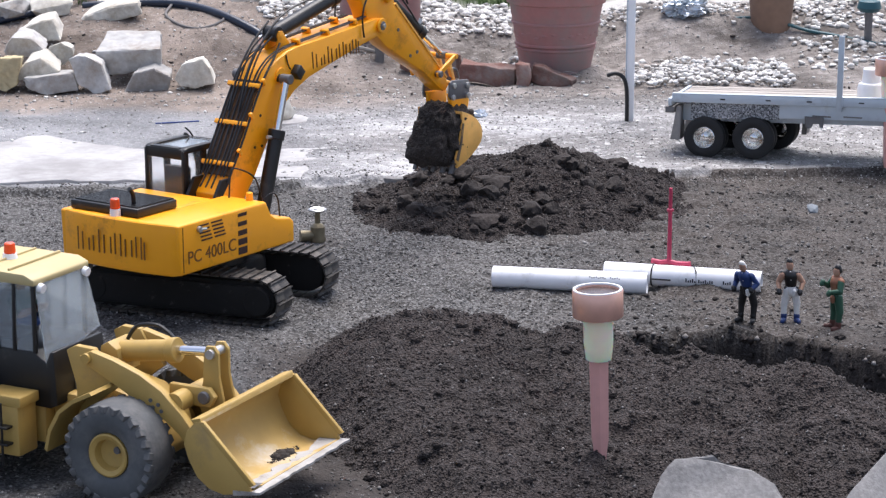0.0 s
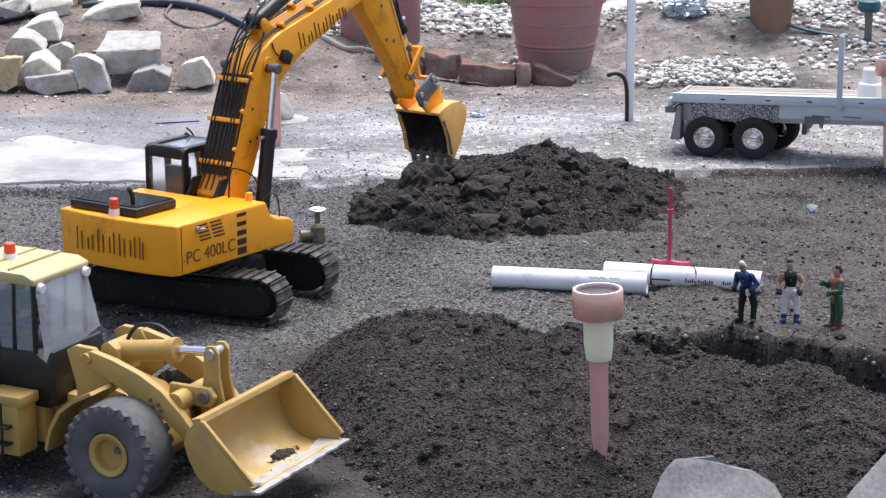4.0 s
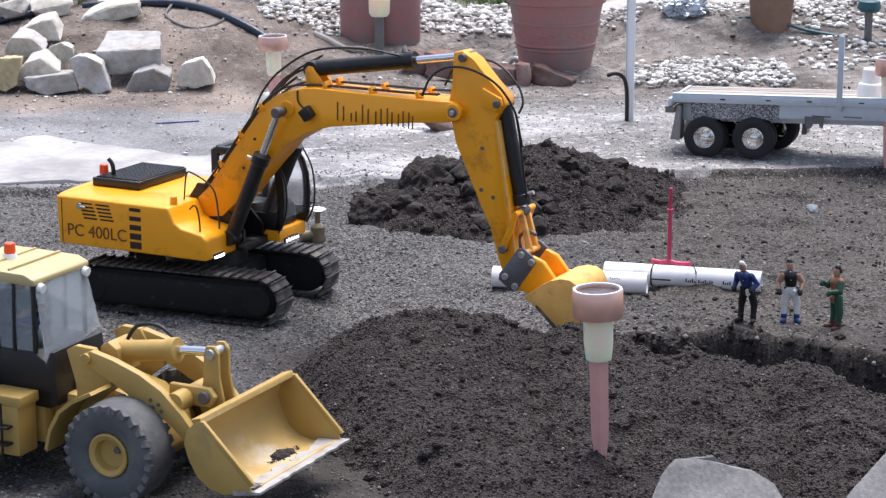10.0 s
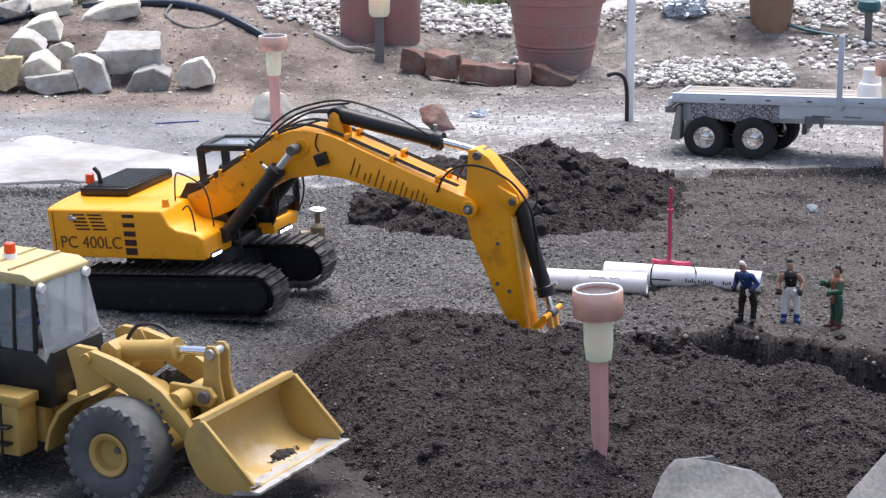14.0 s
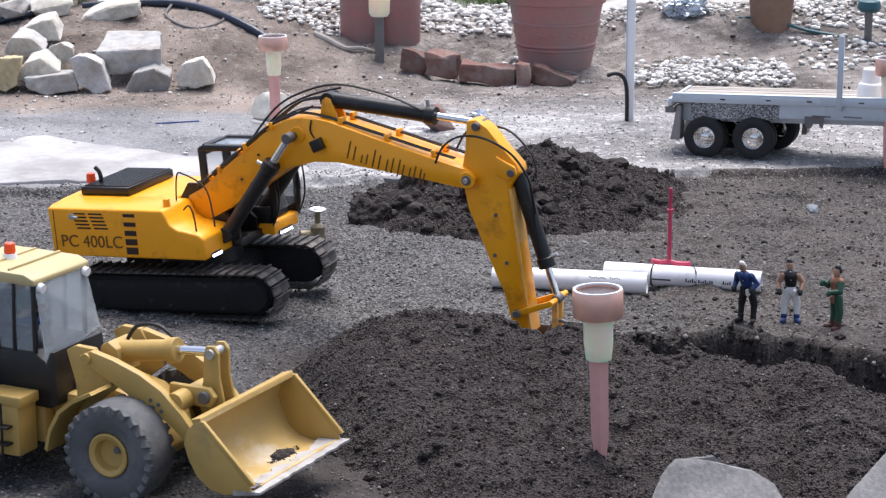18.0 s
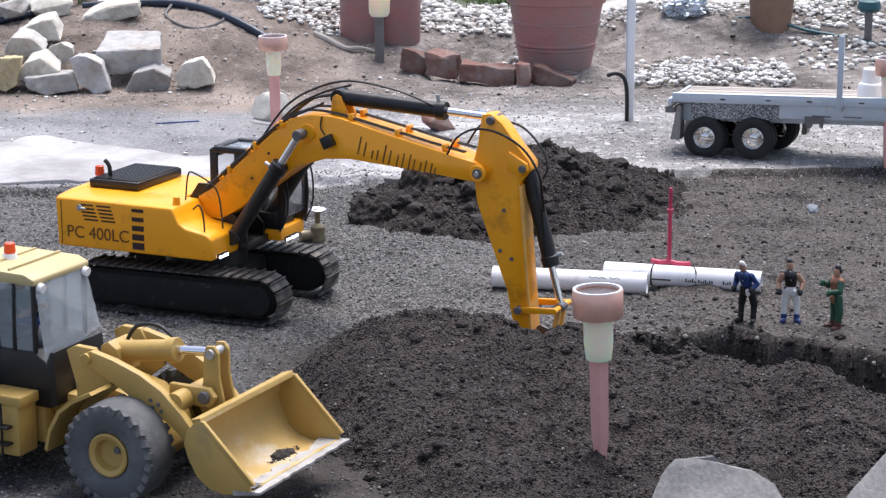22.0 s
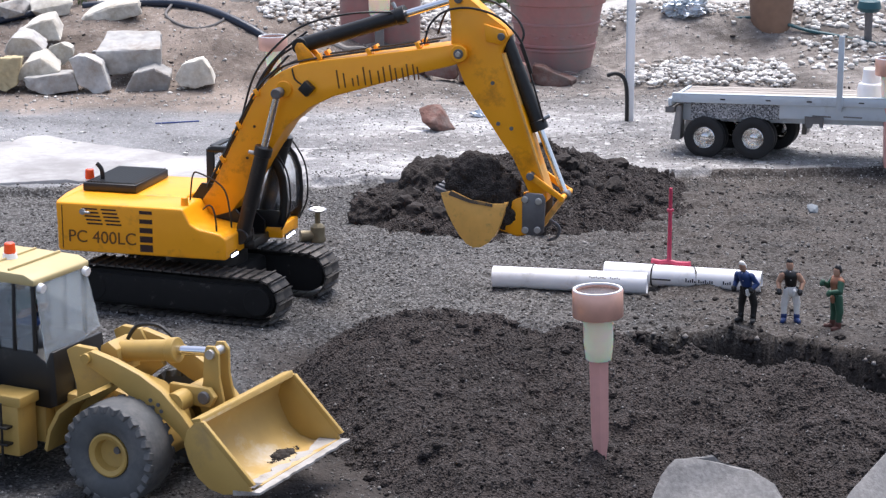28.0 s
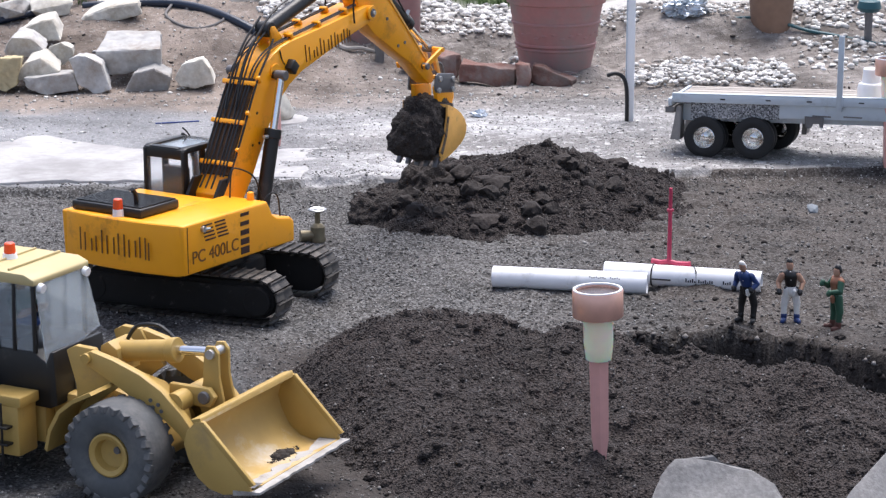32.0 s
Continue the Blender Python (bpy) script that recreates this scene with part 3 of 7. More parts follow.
def broken_stone(half, seed, corners=16, blocky=0.0, soften=0.07, rough=0.02):
    """An angular rock: the hull of scattered corners with worn edges and a rough skin."""
    rnd = random.Random(seed)
    o = bmesh.new()
    if blocky:
        for sx in (-1, 1):
            for sy in (-1, 1):
                for sz in (-1, 1):
                    o.verts.new((sx * rnd.uniform(1 - blocky, 1), sy * rnd.uniform(1 - blocky, 1), sz * rnd.uniform(1 - blocky, 1)))
        for i in range(3):
            o.verts.new([rnd.uniform(-0.9, 0.9) for _ in range(3)])
    else:
        for i in range(corners):
            d = Vector((rnd.gauss(0, 1), rnd.gauss(0, 1), rnd.gauss(0, 1))).normalized()
            m = max(abs(c) for c in d)
            d = d * (0.45 + 0.55 / m) * rnd.uniform(0.78, 1.0)
            o.verts.new([max(-1, min(1, c)) for c in d])
    res = bmesh.ops.convex_hull(o, input=o.verts[:])
    bmesh.ops.delete(o, geom=list({v for v in res["geom_interior"] + res["geom_unused"] if isinstance(v, bmesh.types.BMVert)}), context="VERTS")
    bmesh.ops.dissolve_limit(o, angle_limit=radians(12), verts=o.verts[:], edges=o.edges[:])
    bmesh.ops.bevel(o, geom=o.edges[:], offset=soften, segments=2, profile=0.6, affect="EDGES", clamp_overlap=True)
    bmesh.ops.triangulate(o, faces=o.faces[:])
    for k in range(2):
        long_edges = [e for e in o.edges if e.calc_length() > 0.16]
        bmesh.ops.subdivide_edges(o, edges=long_edges, cuts=2)
        bmesh.ops.triangulate(o, faces=[f for f in o.faces if len(f.verts) > 3])
    off = Vector((seed * 3.1, seed * 1.7, 0))
    for v in o.verts:
        n = noise.fractal(v.co * 1.6 + off, 0.9, 2.0, 5)
        v.co *= 1 + rough * 2.2 * n
        v.co = Vector((v.co.x * half[0], v.co.y * half[1], v.co.z * half[2]))
    bmesh.ops.recalc_face_normals(o, faces=o.faces)
    return o


def scatter(name, spots, radius, material, parent=None, flat=0.7, seed=1, label="", category="", lumps=0.3, tiny=False):
    """Many small stones, joined as one sheet of stuff. spots: n x 3 places; radius: n sizes; tiny: eight-sided crumbs."""
    rng = np.random.default_rng(seed)
    t = (1 + 5 ** 0.5) / 2
    base = np.array([(-1, t, 0), (1, t, 0), (-1, -t, 0), (1, -t, 0), (0, -1, t), (0, 1, t), (0, -1, -t), (0, 1, -t), (t, 0, -1), (t, 0, 1), (-t, 0, -1), (-t, 0, 1)], float)
    base /= np.linalg.norm(base[0])
    tri = np.array([(0, 11, 5), (0, 5, 1), (0, 1, 7), (0, 7, 10), (0, 10, 11), (1, 5, 9), (5, 11, 4), (11, 10, 2), (10, 7, 6), (7, 1, 8),
                    (3, 9, 4), (3, 4, 2), (3, 2, 6), (3, 6, 8), (3, 8, 9), (4, 9, 5), (2, 4, 11), (6, 2, 10), (8, 6, 7), (9, 8, 1)])
    if tiny:
        base = np.array([(1, 0, 0), (-1, 0, 0), (0, 1, 0), (0, -1, 0), (0, 0, 1), (0, 0, -1)], float)
        tri = np.array([(0, 2, 4), (2, 1, 4), (1, 3, 4), (3, 0, 4), (2, 0, 5), (1, 2, 5), (3, 1, 5), (0, 3, 5)])
    n, corners = len(spots), len(base)
    shape = base[None] * (1 + lumps * rng.uniform(-1, 1, (n, corners, 1)))
    stretch = rng.uniform(0.65, 1.25, (n, 1, 3)) * np.array([1, 1, flat])
    a = rng.uniform(0, 2 * np.pi, n)
    c, s = np.cos(a)[:, None], np.sin(a)[:, None]
    p = shape * stretch * np.asarray(radius)[:, None, None]
    x, y = p[..., 0] * c - p[..., 1] * s, p[..., 0] * s + p[..., 1] * c
    verts = np.stack([x, y, p[..., 2]], -1) + np.asarray(spots)[:, None, :]
    faces = (tri[None] + corners * np.arange(n)[:, None, None]).reshape(-1, 3)
    me = bpy.data.meshes.new(name)
    me.vertices.add(n * corners)
    me.vertices.foreach_set("co", verts.reshape(-1))
    me.loops.add(len(faces) * 3)
    me.loops.foreach_set("vertex_index", faces.reshape(-1))
    me.polygons.add(len(faces))
    me.polygons.foreach_set("loop_start", np.arange(0, len(faces) * 3, 3))
    me.polygons.foreach_set("use_smooth", np.ones(len(faces), bool))
    me.update()
    me.validate()
    me.materials.append(material)
    ob = new(name, me)
    if parent:
        ob.parent = parent
        if label:
            ob["label"] = label
        ob["kind"] = "stuff"
    else:
        tagged(ob, label, category, kind="stuff")
    return ob


def sheet(name, xs, ys, fn, material, label, category, kind):
    """A relief over the lines xs and ys, one mesh."""
    X, Y = np.meshgrid(xs, ys)
    Z = fn(X, Y)
    nx, ny = len(xs), len(ys)
    idx = np.arange(nx * ny).reshape(ny, nx)
    quads = np.stack([idx[:-1, :-1], idx[:-1, 1:], idx[1:, 1:], idx[1:, :-1]], -1).reshape(-1, 4)
    me = bpy.data.meshes.new(name)
    me.vertices.add(nx * ny)
    me.vertices.foreach_set("co", np.stack([X, Y, Z], -1).reshape(-1))
    me.loops.add(len(quads) * 4)
    me.loops.foreach_set("vertex_index", quads.reshape(-1))
    me.polygons.add(len(quads))
    me.polygons.foreach_set("loop_start", np.arange(0, len(quads) * 4, 4))
    me.polygons.foreach_set("use_smooth", np.ones(len(quads), bool))
    me.update()
    me.validate()
    me.materials.append(material)
    return tagged(new(name, me), label, category, kind=kind)


def gz(x, y, fine=True):
    return float(ground_z(np.array([x]), np.array([y]), fine)[0])


# ---- ground and heaps ----
gx = np.concatenate([[-80, -30, -12, -6, -3.5, -2.2, -1.7], np.arange(-1.4, -0.4, 0.008), np.arange(-0.4, 0.95, 0.005), np.arange(0.95, 1.6, 0.008), [1.8, 2.4, 4, 8, 20, 80]])
gy = np.concatenate([[-60, -20, -8, -3, 0, 1.2, 1.8, 2.1], np.arange(2.25, 2.85, 0.008), np.arange(2.85, 4.4, 0.005), np.arange(4.4, 6.0, 0.012), [6.1, 6.3, 6.6, 7, 8, 10, 14, 22, 40, 90, 200, 600]])
sheet("ground", gx, gy, ground_z, M_GROUND, "grey gravel yard with a dug dark earth pit and bank", "ground", "structure")
hx, hy = np.arange(-0.36, 1.0, 0.0034), np.arange(1.98, 3.04, 0.0034)
sheet("near_soil_heap", hx, hy, near_heap_z, M_SOIL, "long heap of dark crumbly dug soil beside the trench", "soil heap", "stuff")
hx, hy = np.arange(-0.24, 0.52, 0.0045), np.arange(3.5, 4.4, 0.0045)
sheet("far_soil_heap", hx, hy, far_heap_z, M_SOIL, "heap of dark lumpy spoil tipped on the gravel", "soil heap", "stuff")


# ---- the excavator ----
EX, EY = -0.359, 3.257
FOOT_U, FOOT_W, BOOM_L, ARM_L = 0.0166, 0.172, 0.4498, 0.2398
BOOM_PIN, ARMCYL_BASE = (0.184, 0.08), (0.237, 0.124)
CYL_FOOT, ARM_TOP, BKTCYL_BASE, LINK_PIVOT, COUPLER_D = (0.075, 0.118), (-0.068, 0.036), (0.009, 0.063), (0.203, 0.0045), 0.042
LINK_R, PUSH_R = 0.055, 0.056


def arc(cx, cz, r, a0, a1, n):
    return [(cx + r * math.cos(radians(a0 + (a1 - a0) * i / n)), cz + r * math.sin(radians(a0 + (a1 - a0) * i / n))) for i in range(n + 1)]


def track_unit(parent, v0, v1):
    """One crawler: frame, belt of shoes, idler, sprocket and rollers."""
    half, rad = 0.135, 0.034
    mid = (v0 + v1) / 2
    outline = arc(half, rad + 0.004, rad - 0.007, 90, -90, 8) + arc(-half, rad + 0.004, rad - 0.007, 270, 90, 8)
    frame_ob = part("track_frame", prism([(u, w) for u, w in outline], v0 + 0.008, v1 - 0.008, 0.002), M_TRACKDARK, parent, "black track frame, dusty")
    side = v0 if abs(v0) > abs(v1) else v1
    s = 1 if side > 0 else -1
    for u, r in ((half, 0.022), (-half, 0.022)):
        b = rod((u, side - s * 0.012, rad + 0.004), (u, side - s * 0.001, rad + 0.004), r, n=24, bev=0.002)
        part("track_wheel", b, M_TRACKDARK, frame_ob)
    rail = arc(half - 0.004, rad + 0.004, rad - 0.012, 90, -90, 8) + arc(-half + 0.004, rad + 0.004, rad - 0.012, 270, 90, 8)
    part("side_rail", prism(rail, min(side - s * 0.008, side - s * 0.002), max(side - s * 0.008, side - s * 0.002), 0.002), M_TRACKDARK, frame_ob)
    # shoes along the loop
    loop_len = 4 * half + 2 * math.pi * rad
    n = 48
    sh = box(-0.0068, 0.0068, v0 - mid, v1 - mid, -0.0012, 0.0012)
    box(-0.0066, -0.0044, v0 - mid, v1 - mid, 0.0008, 0.0042, bm=sh)
    me = finish("track_shoe", sh, M_TRACK)
    for i in range(n):
        d = loop_len * i / n
        if d < 2 * half:
            u, w, a = -half + d, 2 * rad + 0.004, 0
        elif d < 2 * half + math.pi * rad:
            t = (d - 2 * half) / rad
            u, w, a = half + rad * math.sin(t), rad + 0.004 + rad * math.cos(t), t
        elif d < 4 * half + math.pi * rad:
            u, w, a = half - (d - 2 * half - math.pi * rad), 0.004, math.pi
        else:
            t = (d - 4 * half - math.pi * rad) / rad + math.pi
            u, w, a = -half + rad * math.sin(t), rad + 0.004 + rad * math.cos(t), t
        ob = new("track_shoe", me)
        ob.parent = frame_ob
        ob.matrix_local = Matrix.Translation((u, mid, w)) @ Matrix.Rotation(a, 4, "Y")
    return frame_ob


UPRIGHTS = [(0.16, 0, 0.16, 1), (0.6, 0, 0.6, 0.8)], [(0.2, 0.05, 0.2, 0.8), (0.62, 0.05, 0.62, 1)]
MARKS = [UPRIGHTS[i % 2] for i in range(7)]


def strokes(name, parent, widths, height, m, material=None):
    """A hand-drawn maker's mark shown as plain strokes of its size and colour."""
    x = 0
    for (w, h, tilt), mark in zip(widths, MARKS):
        b = bmesh.new()
        for x0, y0, x1, y1 in mark:
            a, c = Vector((x + x0 * w, 0, y0 * h * height)), Vector((x + x1 * w, 0, y1 * h * height))
            bar = box(-(c - a).length / 2, (c - a).length / 2, -0.0004, 0.0004, -0.001, 0.001)
            bar.transform(Matrix.Translation((a + c) / 2) @ Matrix.Rotation(-math.atan2(c.z - a.z, c.x - a.x), 4, "Y"))
            add(b, bar)
        b.transform(m)
        part(name, b, material or M_INK, parent)
        x += w


def lettering(name, text, parent, size, m, material):
    cu = bpy.data.curves.new(name, "FONT")
    cu.body, cu.size, cu.extrude = text, size, 0.0003
    tmp = new(name, cu)
    bpy.context.view_layer.update()
    me = bpy.data.meshes.new_from_object(tmp)
    bpy.data.objects.remove(tmp)
    me.materials.clear()
    me.materials.append(material)
    me.transform(m)
    ob = new(name, me)
    ob.parent = parent
    return ob


excavator = empty("excavator", pose(EX, EY, -0.004), "orange-yellow model tracked excavator with black cab frame and tracks", "excavator")
undercarriage = part("undercarriage", box(-0.07, 0.07, -0.07, 0.07, 0.028, 0.066, 0.01), M_TRACKDARK, excavator)
part("slew_ring", rod((0, 0, 0.064), (0, 0, 0.094), 0.062, n=40, bev=0.003), M_BLACK, excavator)
for a, b in ((-0.112, -0.06), (0.06, 0.112)):
    track_unit(undercarriage, a, b)
undercarriage.matrix_local = Matrix.Rotation(radians(-21), 4, "Z")

# upper structure
side_pts = [(-0.192, 0.094), (-0.195, 0.168), (0.006, 0.168), (0.012, 0.158), (0.018, 0.146), (0.03, 0.139), (0.064, 0.133), (0.073, 0.126), (0.073, 0.094)]
upper = part("upper_structure", prism(side_pts, -0.112, -0.03, 0.0035, 3), M_YELLOW, excavator)
deck_bm = prism([(-0.194, 0.0945), (-0.197, 0.1675), (-0.02, 0.1675), (-0.02, 0.0945)], -0.031, 0.112, 0.0035, 3)
part("engine_housing", deck_bm, M_YELLOW, upper)
part("platform", box(-0.021, 0.088, -0.0295, 0.112, 0.0935, 0.107, 0.002), M_BLACK, upper, "black platform under the cab")
ctw = bmesh.new()
rim = [(-0.19, -0.113), (-0.198, -0.1), (-0.206, -0.05), (-0.208, 0.0), (-0.206, 0.05), (-0.198, 0.1), (-0.19, 0.113)]
vs = [[ctw.verts.new((u, v, w)) for u, v in rim] for w in (0.093, 0.169)]
for i in range(len(rim) - 1):
    ctw.faces.new((vs[0][i], vs[1][i], vs[1][i + 1], vs[0][i + 1]))
ctw.faces.new(vs[1])
ctw.faces.new(vs[0][::-1])
ctw.faces.new((vs[0][0], vs[0][-1], vs[1][-1], vs[1][0]))
bmesh.ops.recalc_face_normals(ctw, faces=ctw.faces)
part("counterweight", bevel(ctw, 0.004, 3), M_YELLOW, upper, smooth_angle=25)
# black engine grille with slats
gr = box(-0.187, -0.1, -0.03, 0.1, 0.168, 0.181, 0.002)
grille = part("engine_grille", gr, M_BLACK, upper, "black slatted engine grille")
for i in range(15):
    u = -0.181 + i * 0.0054
    part("grille_slat", box(u, u + 0.0026, -0.026, 0.096, 0.181, 0.1828), M_BLACK, upper)
part("exhaust", tube([(-0.165, -0.004, 0.178), (-0.166, -0.004, 0.194), (-0.169, -0.004, 0.201), (-0.174, -0.004, 0.206)], 0.0034, 10), M_BLACK, upper, "bent black exhaust pipe")
part("beacon_base", rod((-0.192, 0.008, 0.168), (-0.192, 0.008, 0.179), 0.0085, 0.0075, 18), M_WHITE, upper, "white beacon base")
part("beacon_lens", rod((-0.192, 0.008, 0.179), (-0.192, 0.008, 0.194), 0.0075, 0.0065, 18, bev=0.001), M_ORANGE, upper, "orange beacon lens")
# slots on the side
for i in range(5):
    w = 0.1 + i * 0.0142
    h = 0.0105 - i * 0.0014
    part("vent_slot", box(-0.061, -0.041, -0.1128, -0.111, w, w + h), M_DARKRED, upper, "dark painted vent slot")
for i in range(5):
    for a, b in ((-0.152, -0.128), (-0.122, -0.098)):
        part("grille_bar", box(a + 0.002 * i, b + 0.002 * i, -0.1128, -0.111, 0.159 - i * 0.0055, 0.1612 - i * 0.0055), M_DARKRED, upper, "dark painted grille bar")
latch = rod((-0.15, -0.112, 0.156), (-0.15, -0.117, 0.156), 0.0045, n=12)
rod((-0.15, -0.116, 0.156), (-0.138, -0.117, 0.155), 0.0018, n=8, bm=latch)
part("latch", latch, M_BOLT, upper, "small silver latch")
LET = Matrix.Translation((-0.176, -0.1126, 0.109)) @ Matrix.Rotation(radians(90), 4, "X")
lettering("painted_number", "PC 400LC", upper, 0.0262, LET, M_INK)
REAR = Matrix(((0, 1, 0, -0.2085), (-1, 0, 0, 0.07), (0, 0, 1, 0.115), (0, 0, 0, 1)))
strokes("painted_bar", upper, [(0.02, 1, 0), (0.02, 0.7, 0), (0.022, 1, 0.1), (0.02, 0.95, -0.1), (0.02, 0.95, 0), (0.02, 0.95, 0.05), (0.014, 0.95, 0)], 0.034, REAR)
part("side_seam", box(-0.185, -0.184, -0.1126, -0.11, 0.098, 0.164), M_DARKRED, upper)
part("filler_cap", rod((0.0, -0.085, 0.166), (0.0, -0.085, 0.18), 0.006, 0.005, 14, bev=0.001), M_YELLOW, upper)
hr = tube([(0.03, -0.088, 0.164), (0.042, -0.094, 0.172), (0.05, -0.0975, 0.166), (0.054, -0.0985, 0.145), (0.055, -0.0985, 0.1)], 0.0013, 6)
part("handrail", hr, M_BLACK, upper, "thin black handrail")
part("handrail", tube([(-0.005, -0.05, 0.168), (0.0, -0.05, 0.205), (0.012, -0.052, 0.21), (0.05, -0.055, 0.19), (0.062, -0.06, 0.15), (0.064, -0.062, 0.13)], 0.0013, 6), M_BLACK, upper)
for v0, v1, u in ((-0.095, -0.065, 0.0745), (0.045, 0.085, 0.112)):
    lamp_bar = part("work_lamp", box(u - 0.003, u, v0, v1, 0.094, 0.101, 0.0012), M_BLACK, upper)
    for i in range(5):
        v = v0 + 0.004 + (v1 - v0 - 0.008) * i / 4
        part("led", rod((u - 0.001, v, 0.0965), (u + 0.0014, v, 0.0965), 0.002, n=8), M_LED, upper, "glowing blue-white diode")
part("boom_bracket", add(prism([(-0.012, 0.1), (-0.012, 0.165), (0.005, 0.19), (0.03, 0.19), (0.05, 0.16), (0.085, 0.125), (0.085, 0.1)], -0.029, -0.0235),
                         prism([(-0.012, 0.1), (-0.012, 0.165), (0.005, 0.19), (0.03, 0.19), (0.05, 0.16), (0.085, 0.125), (0.085, 0.1)], 0.0235, 0.029)), M_BLACK, upper)
# cab
CABF = [(0.08, 0.233), (0.092, 0.225), (0.104, 0.21), (0.111, 0.19), (0.113, 0.16), (0.111, 0.131), (0.106, 0.116)]


def frame_bar(path, v0, v1, w, material=M_BLACK, name="cab_pillar"):
    """A flat bent bar of width w following a side path."""
    left, right = [], []
    for i, (p, q) in enumerate(path):
        a, b = path[max(i - 1, 0)], path[min(i + 1, len(path) - 1)]
        d = Vector((b[0] - a[0], b[1] - a[1])).normalized()
        left.append((p - d.y * w / 2, q + d.x * w / 2))
        right.append((p + d.y * w / 2, q - d.x * w / 2))
    return part(name, prism(left + right[::-1], v0, v1, 0.0012), material, upper)


cab = part("cab", box(-0.02, 0.11, 0.034, 0.11, 0.0965, 0.1165, 0.003), M_YELLOW, upper, "yellow cab base")
roof_line = [(-0.01, 0.225), (-0.008, 0.2315), (0.0, 0.2345), (0.078, 0.2345), (0.09, 0.2305), (0.092, 0.225)]
cab_top = part("cab_roof", prism(roof_line, 0.032, 0.044, 0.002), M_BLACK, upper, "black cab roof frame round a clear panel")
part("roof_bar", prism(roof_line, 0.1, 0.112, 0.002), M_BLACK, cab_top)
part("roof_bar", box(-0.0085, 0.004, 0.044, 0.1, 0.2262, 0.2338, 0.001), M_BLACK, cab_top)
part("roof_bar", box(0.074, 0.088, 0.044, 0.1, 0.2262, 0.2312, 0.001), M_BLACK, cab_top)
part("roof_panel", box(0.004, 0.074, 0.044, 0.1, 0.2302, 0.232), M_GLASS, cab_top, "hazy clear roof panel").visible_shadow = False
for v0, v1 in ((0.033, 0.038), (0.106, 0.111)):
    frame_bar([(-0.004, 0.113), (-0.004, 0.175), (-0.004, 0.23)], v0, v1, 0.013)
    frame_bar([(0.04, 0.113), (0.04, 0.175), (0.038, 0.23)], v0, v1, 0.013)
    frame_bar(CABF, v0, v1, 0.012)
    vm = (v0 + v1) / 2
    part("side_window", prism([(0.0, 0.15), (0.0, 0.227), (0.034, 0.227), (0.036, 0.15)], vm - 0.0008, vm + 0.0008), M_GLASS, upper, "hazy cab window").visible_shadow = False
    part("side_window", prism([(0.045, 0.14), (0.044, 0.227)] + [(p - 0.003, q - 0.003) for p, q in CABF[:6]] + [(0.106, 0.138)], vm - 0.0008, vm + 0.0008), M_GLASS, upper, "hazy cab window").visible_shadow = False
    part("door_panel", box(-0.002, 0.045, v0, v1, 0.114, 0.151, 0.0012), M_BLACK, upper)
    part("door_panel", box(0.045, 0.109, v0, v1, 0.114, 0.14, 0.0012), M_BLACK, upper)
part("cab_rear", box(-0.0095, -0.005, 0.036, 0.108, 0.112, 0.152, 0.0015), M_BLACK, upper)
part("cab_rear", box(-0.0095, -0.005, 0.036, 0.108, 0.216, 0.232, 0.0015), M_BLACK, upper)
part("rear_window", box(-0.0075, -0.0058, 0.039, 0.105, 0.15, 0.218), M_GLASS, upper, "hazy rear cab window").visible_shadow = False
part("windscreen", prism([(p + 0.001, q + 0.001) for p, q in CABF[:6]] + [(p - 0.001, q - 0.0005) for p, q in CABF[5::-1]], 0.038, 0.106), M_GLASS, upper, "curved front cab window").visible_shadow = False
seat = box(0.02, 0.06, 0.05, 0.094, 0.117, 0.15, 0.004)
box(0.014, 0.028, 0.05, 0.094, 0.148, 0.2, 0.004, bm=seat)
part("operator_seat", seat, M_BLACK, upper)
part("control_console", prism([(0.08, 0.117), (0.082, 0.15), (0.09, 0.156), (0.1, 0.145), (0.104, 0.117)], 0.05, 0.094, 0.003), M_BLACK, upper)
part("cab_guard", tube([(0.11, 0.03, 0.112), (0.124, 0.03, 0.145), (0.122, 0.03, 0.195), (0.104, 0.03, 0.23), (0.088, 0.03, 0.244)], 0.0014, 6), M_BLACK, upper, "thin black cab guard rail")
part("cab_guard", tube([(0.11, 0.112, 0.112), (0.124, 0.112, 0.145), (0.122, 0.112, 0.195), (0.104, 0.112, 0.23), (0.088, 0.112, 0.244)], 0.0014, 6), M_BLACK, upper)
part("cab_lamp", rod((0.09, 0.05, 0.2315), (0.097, 0.05, 0.2305), 0.006, n=14), M_WHITE, upper, "white cab lamp")

# boom
BOOM = [(-0.02, -0.02), (-0.012, 0.0), (0.013, 0.01), (0.074, 0.049), (0.129, 0.083), (0.155, 0.098), (0.175, 0.104), (0.2, 0.105), (0.225, 0.102), (0.246, 0.096), (0.314, 0.068), (0.382, 0.041), (0.43, 0.022),
        (0.447, 0.016), (0.457, 0.01), (0.461, 0.0), (0.457, -0.009), (0.447, -0.013), (0.431, -0.01), (0.381, 0.004), (0.308, 0.022), (0.25, 0.036), (0.21, 0.039), (0.165, 0.032), (0.115, 0.008), (0.06, -0.022), (0.02, -0.038), (-0.01, -0.031)]
boom = part("boom", prism(BOOM, -0.03, 0.03, 0.002), M_YELLOW, excavator)
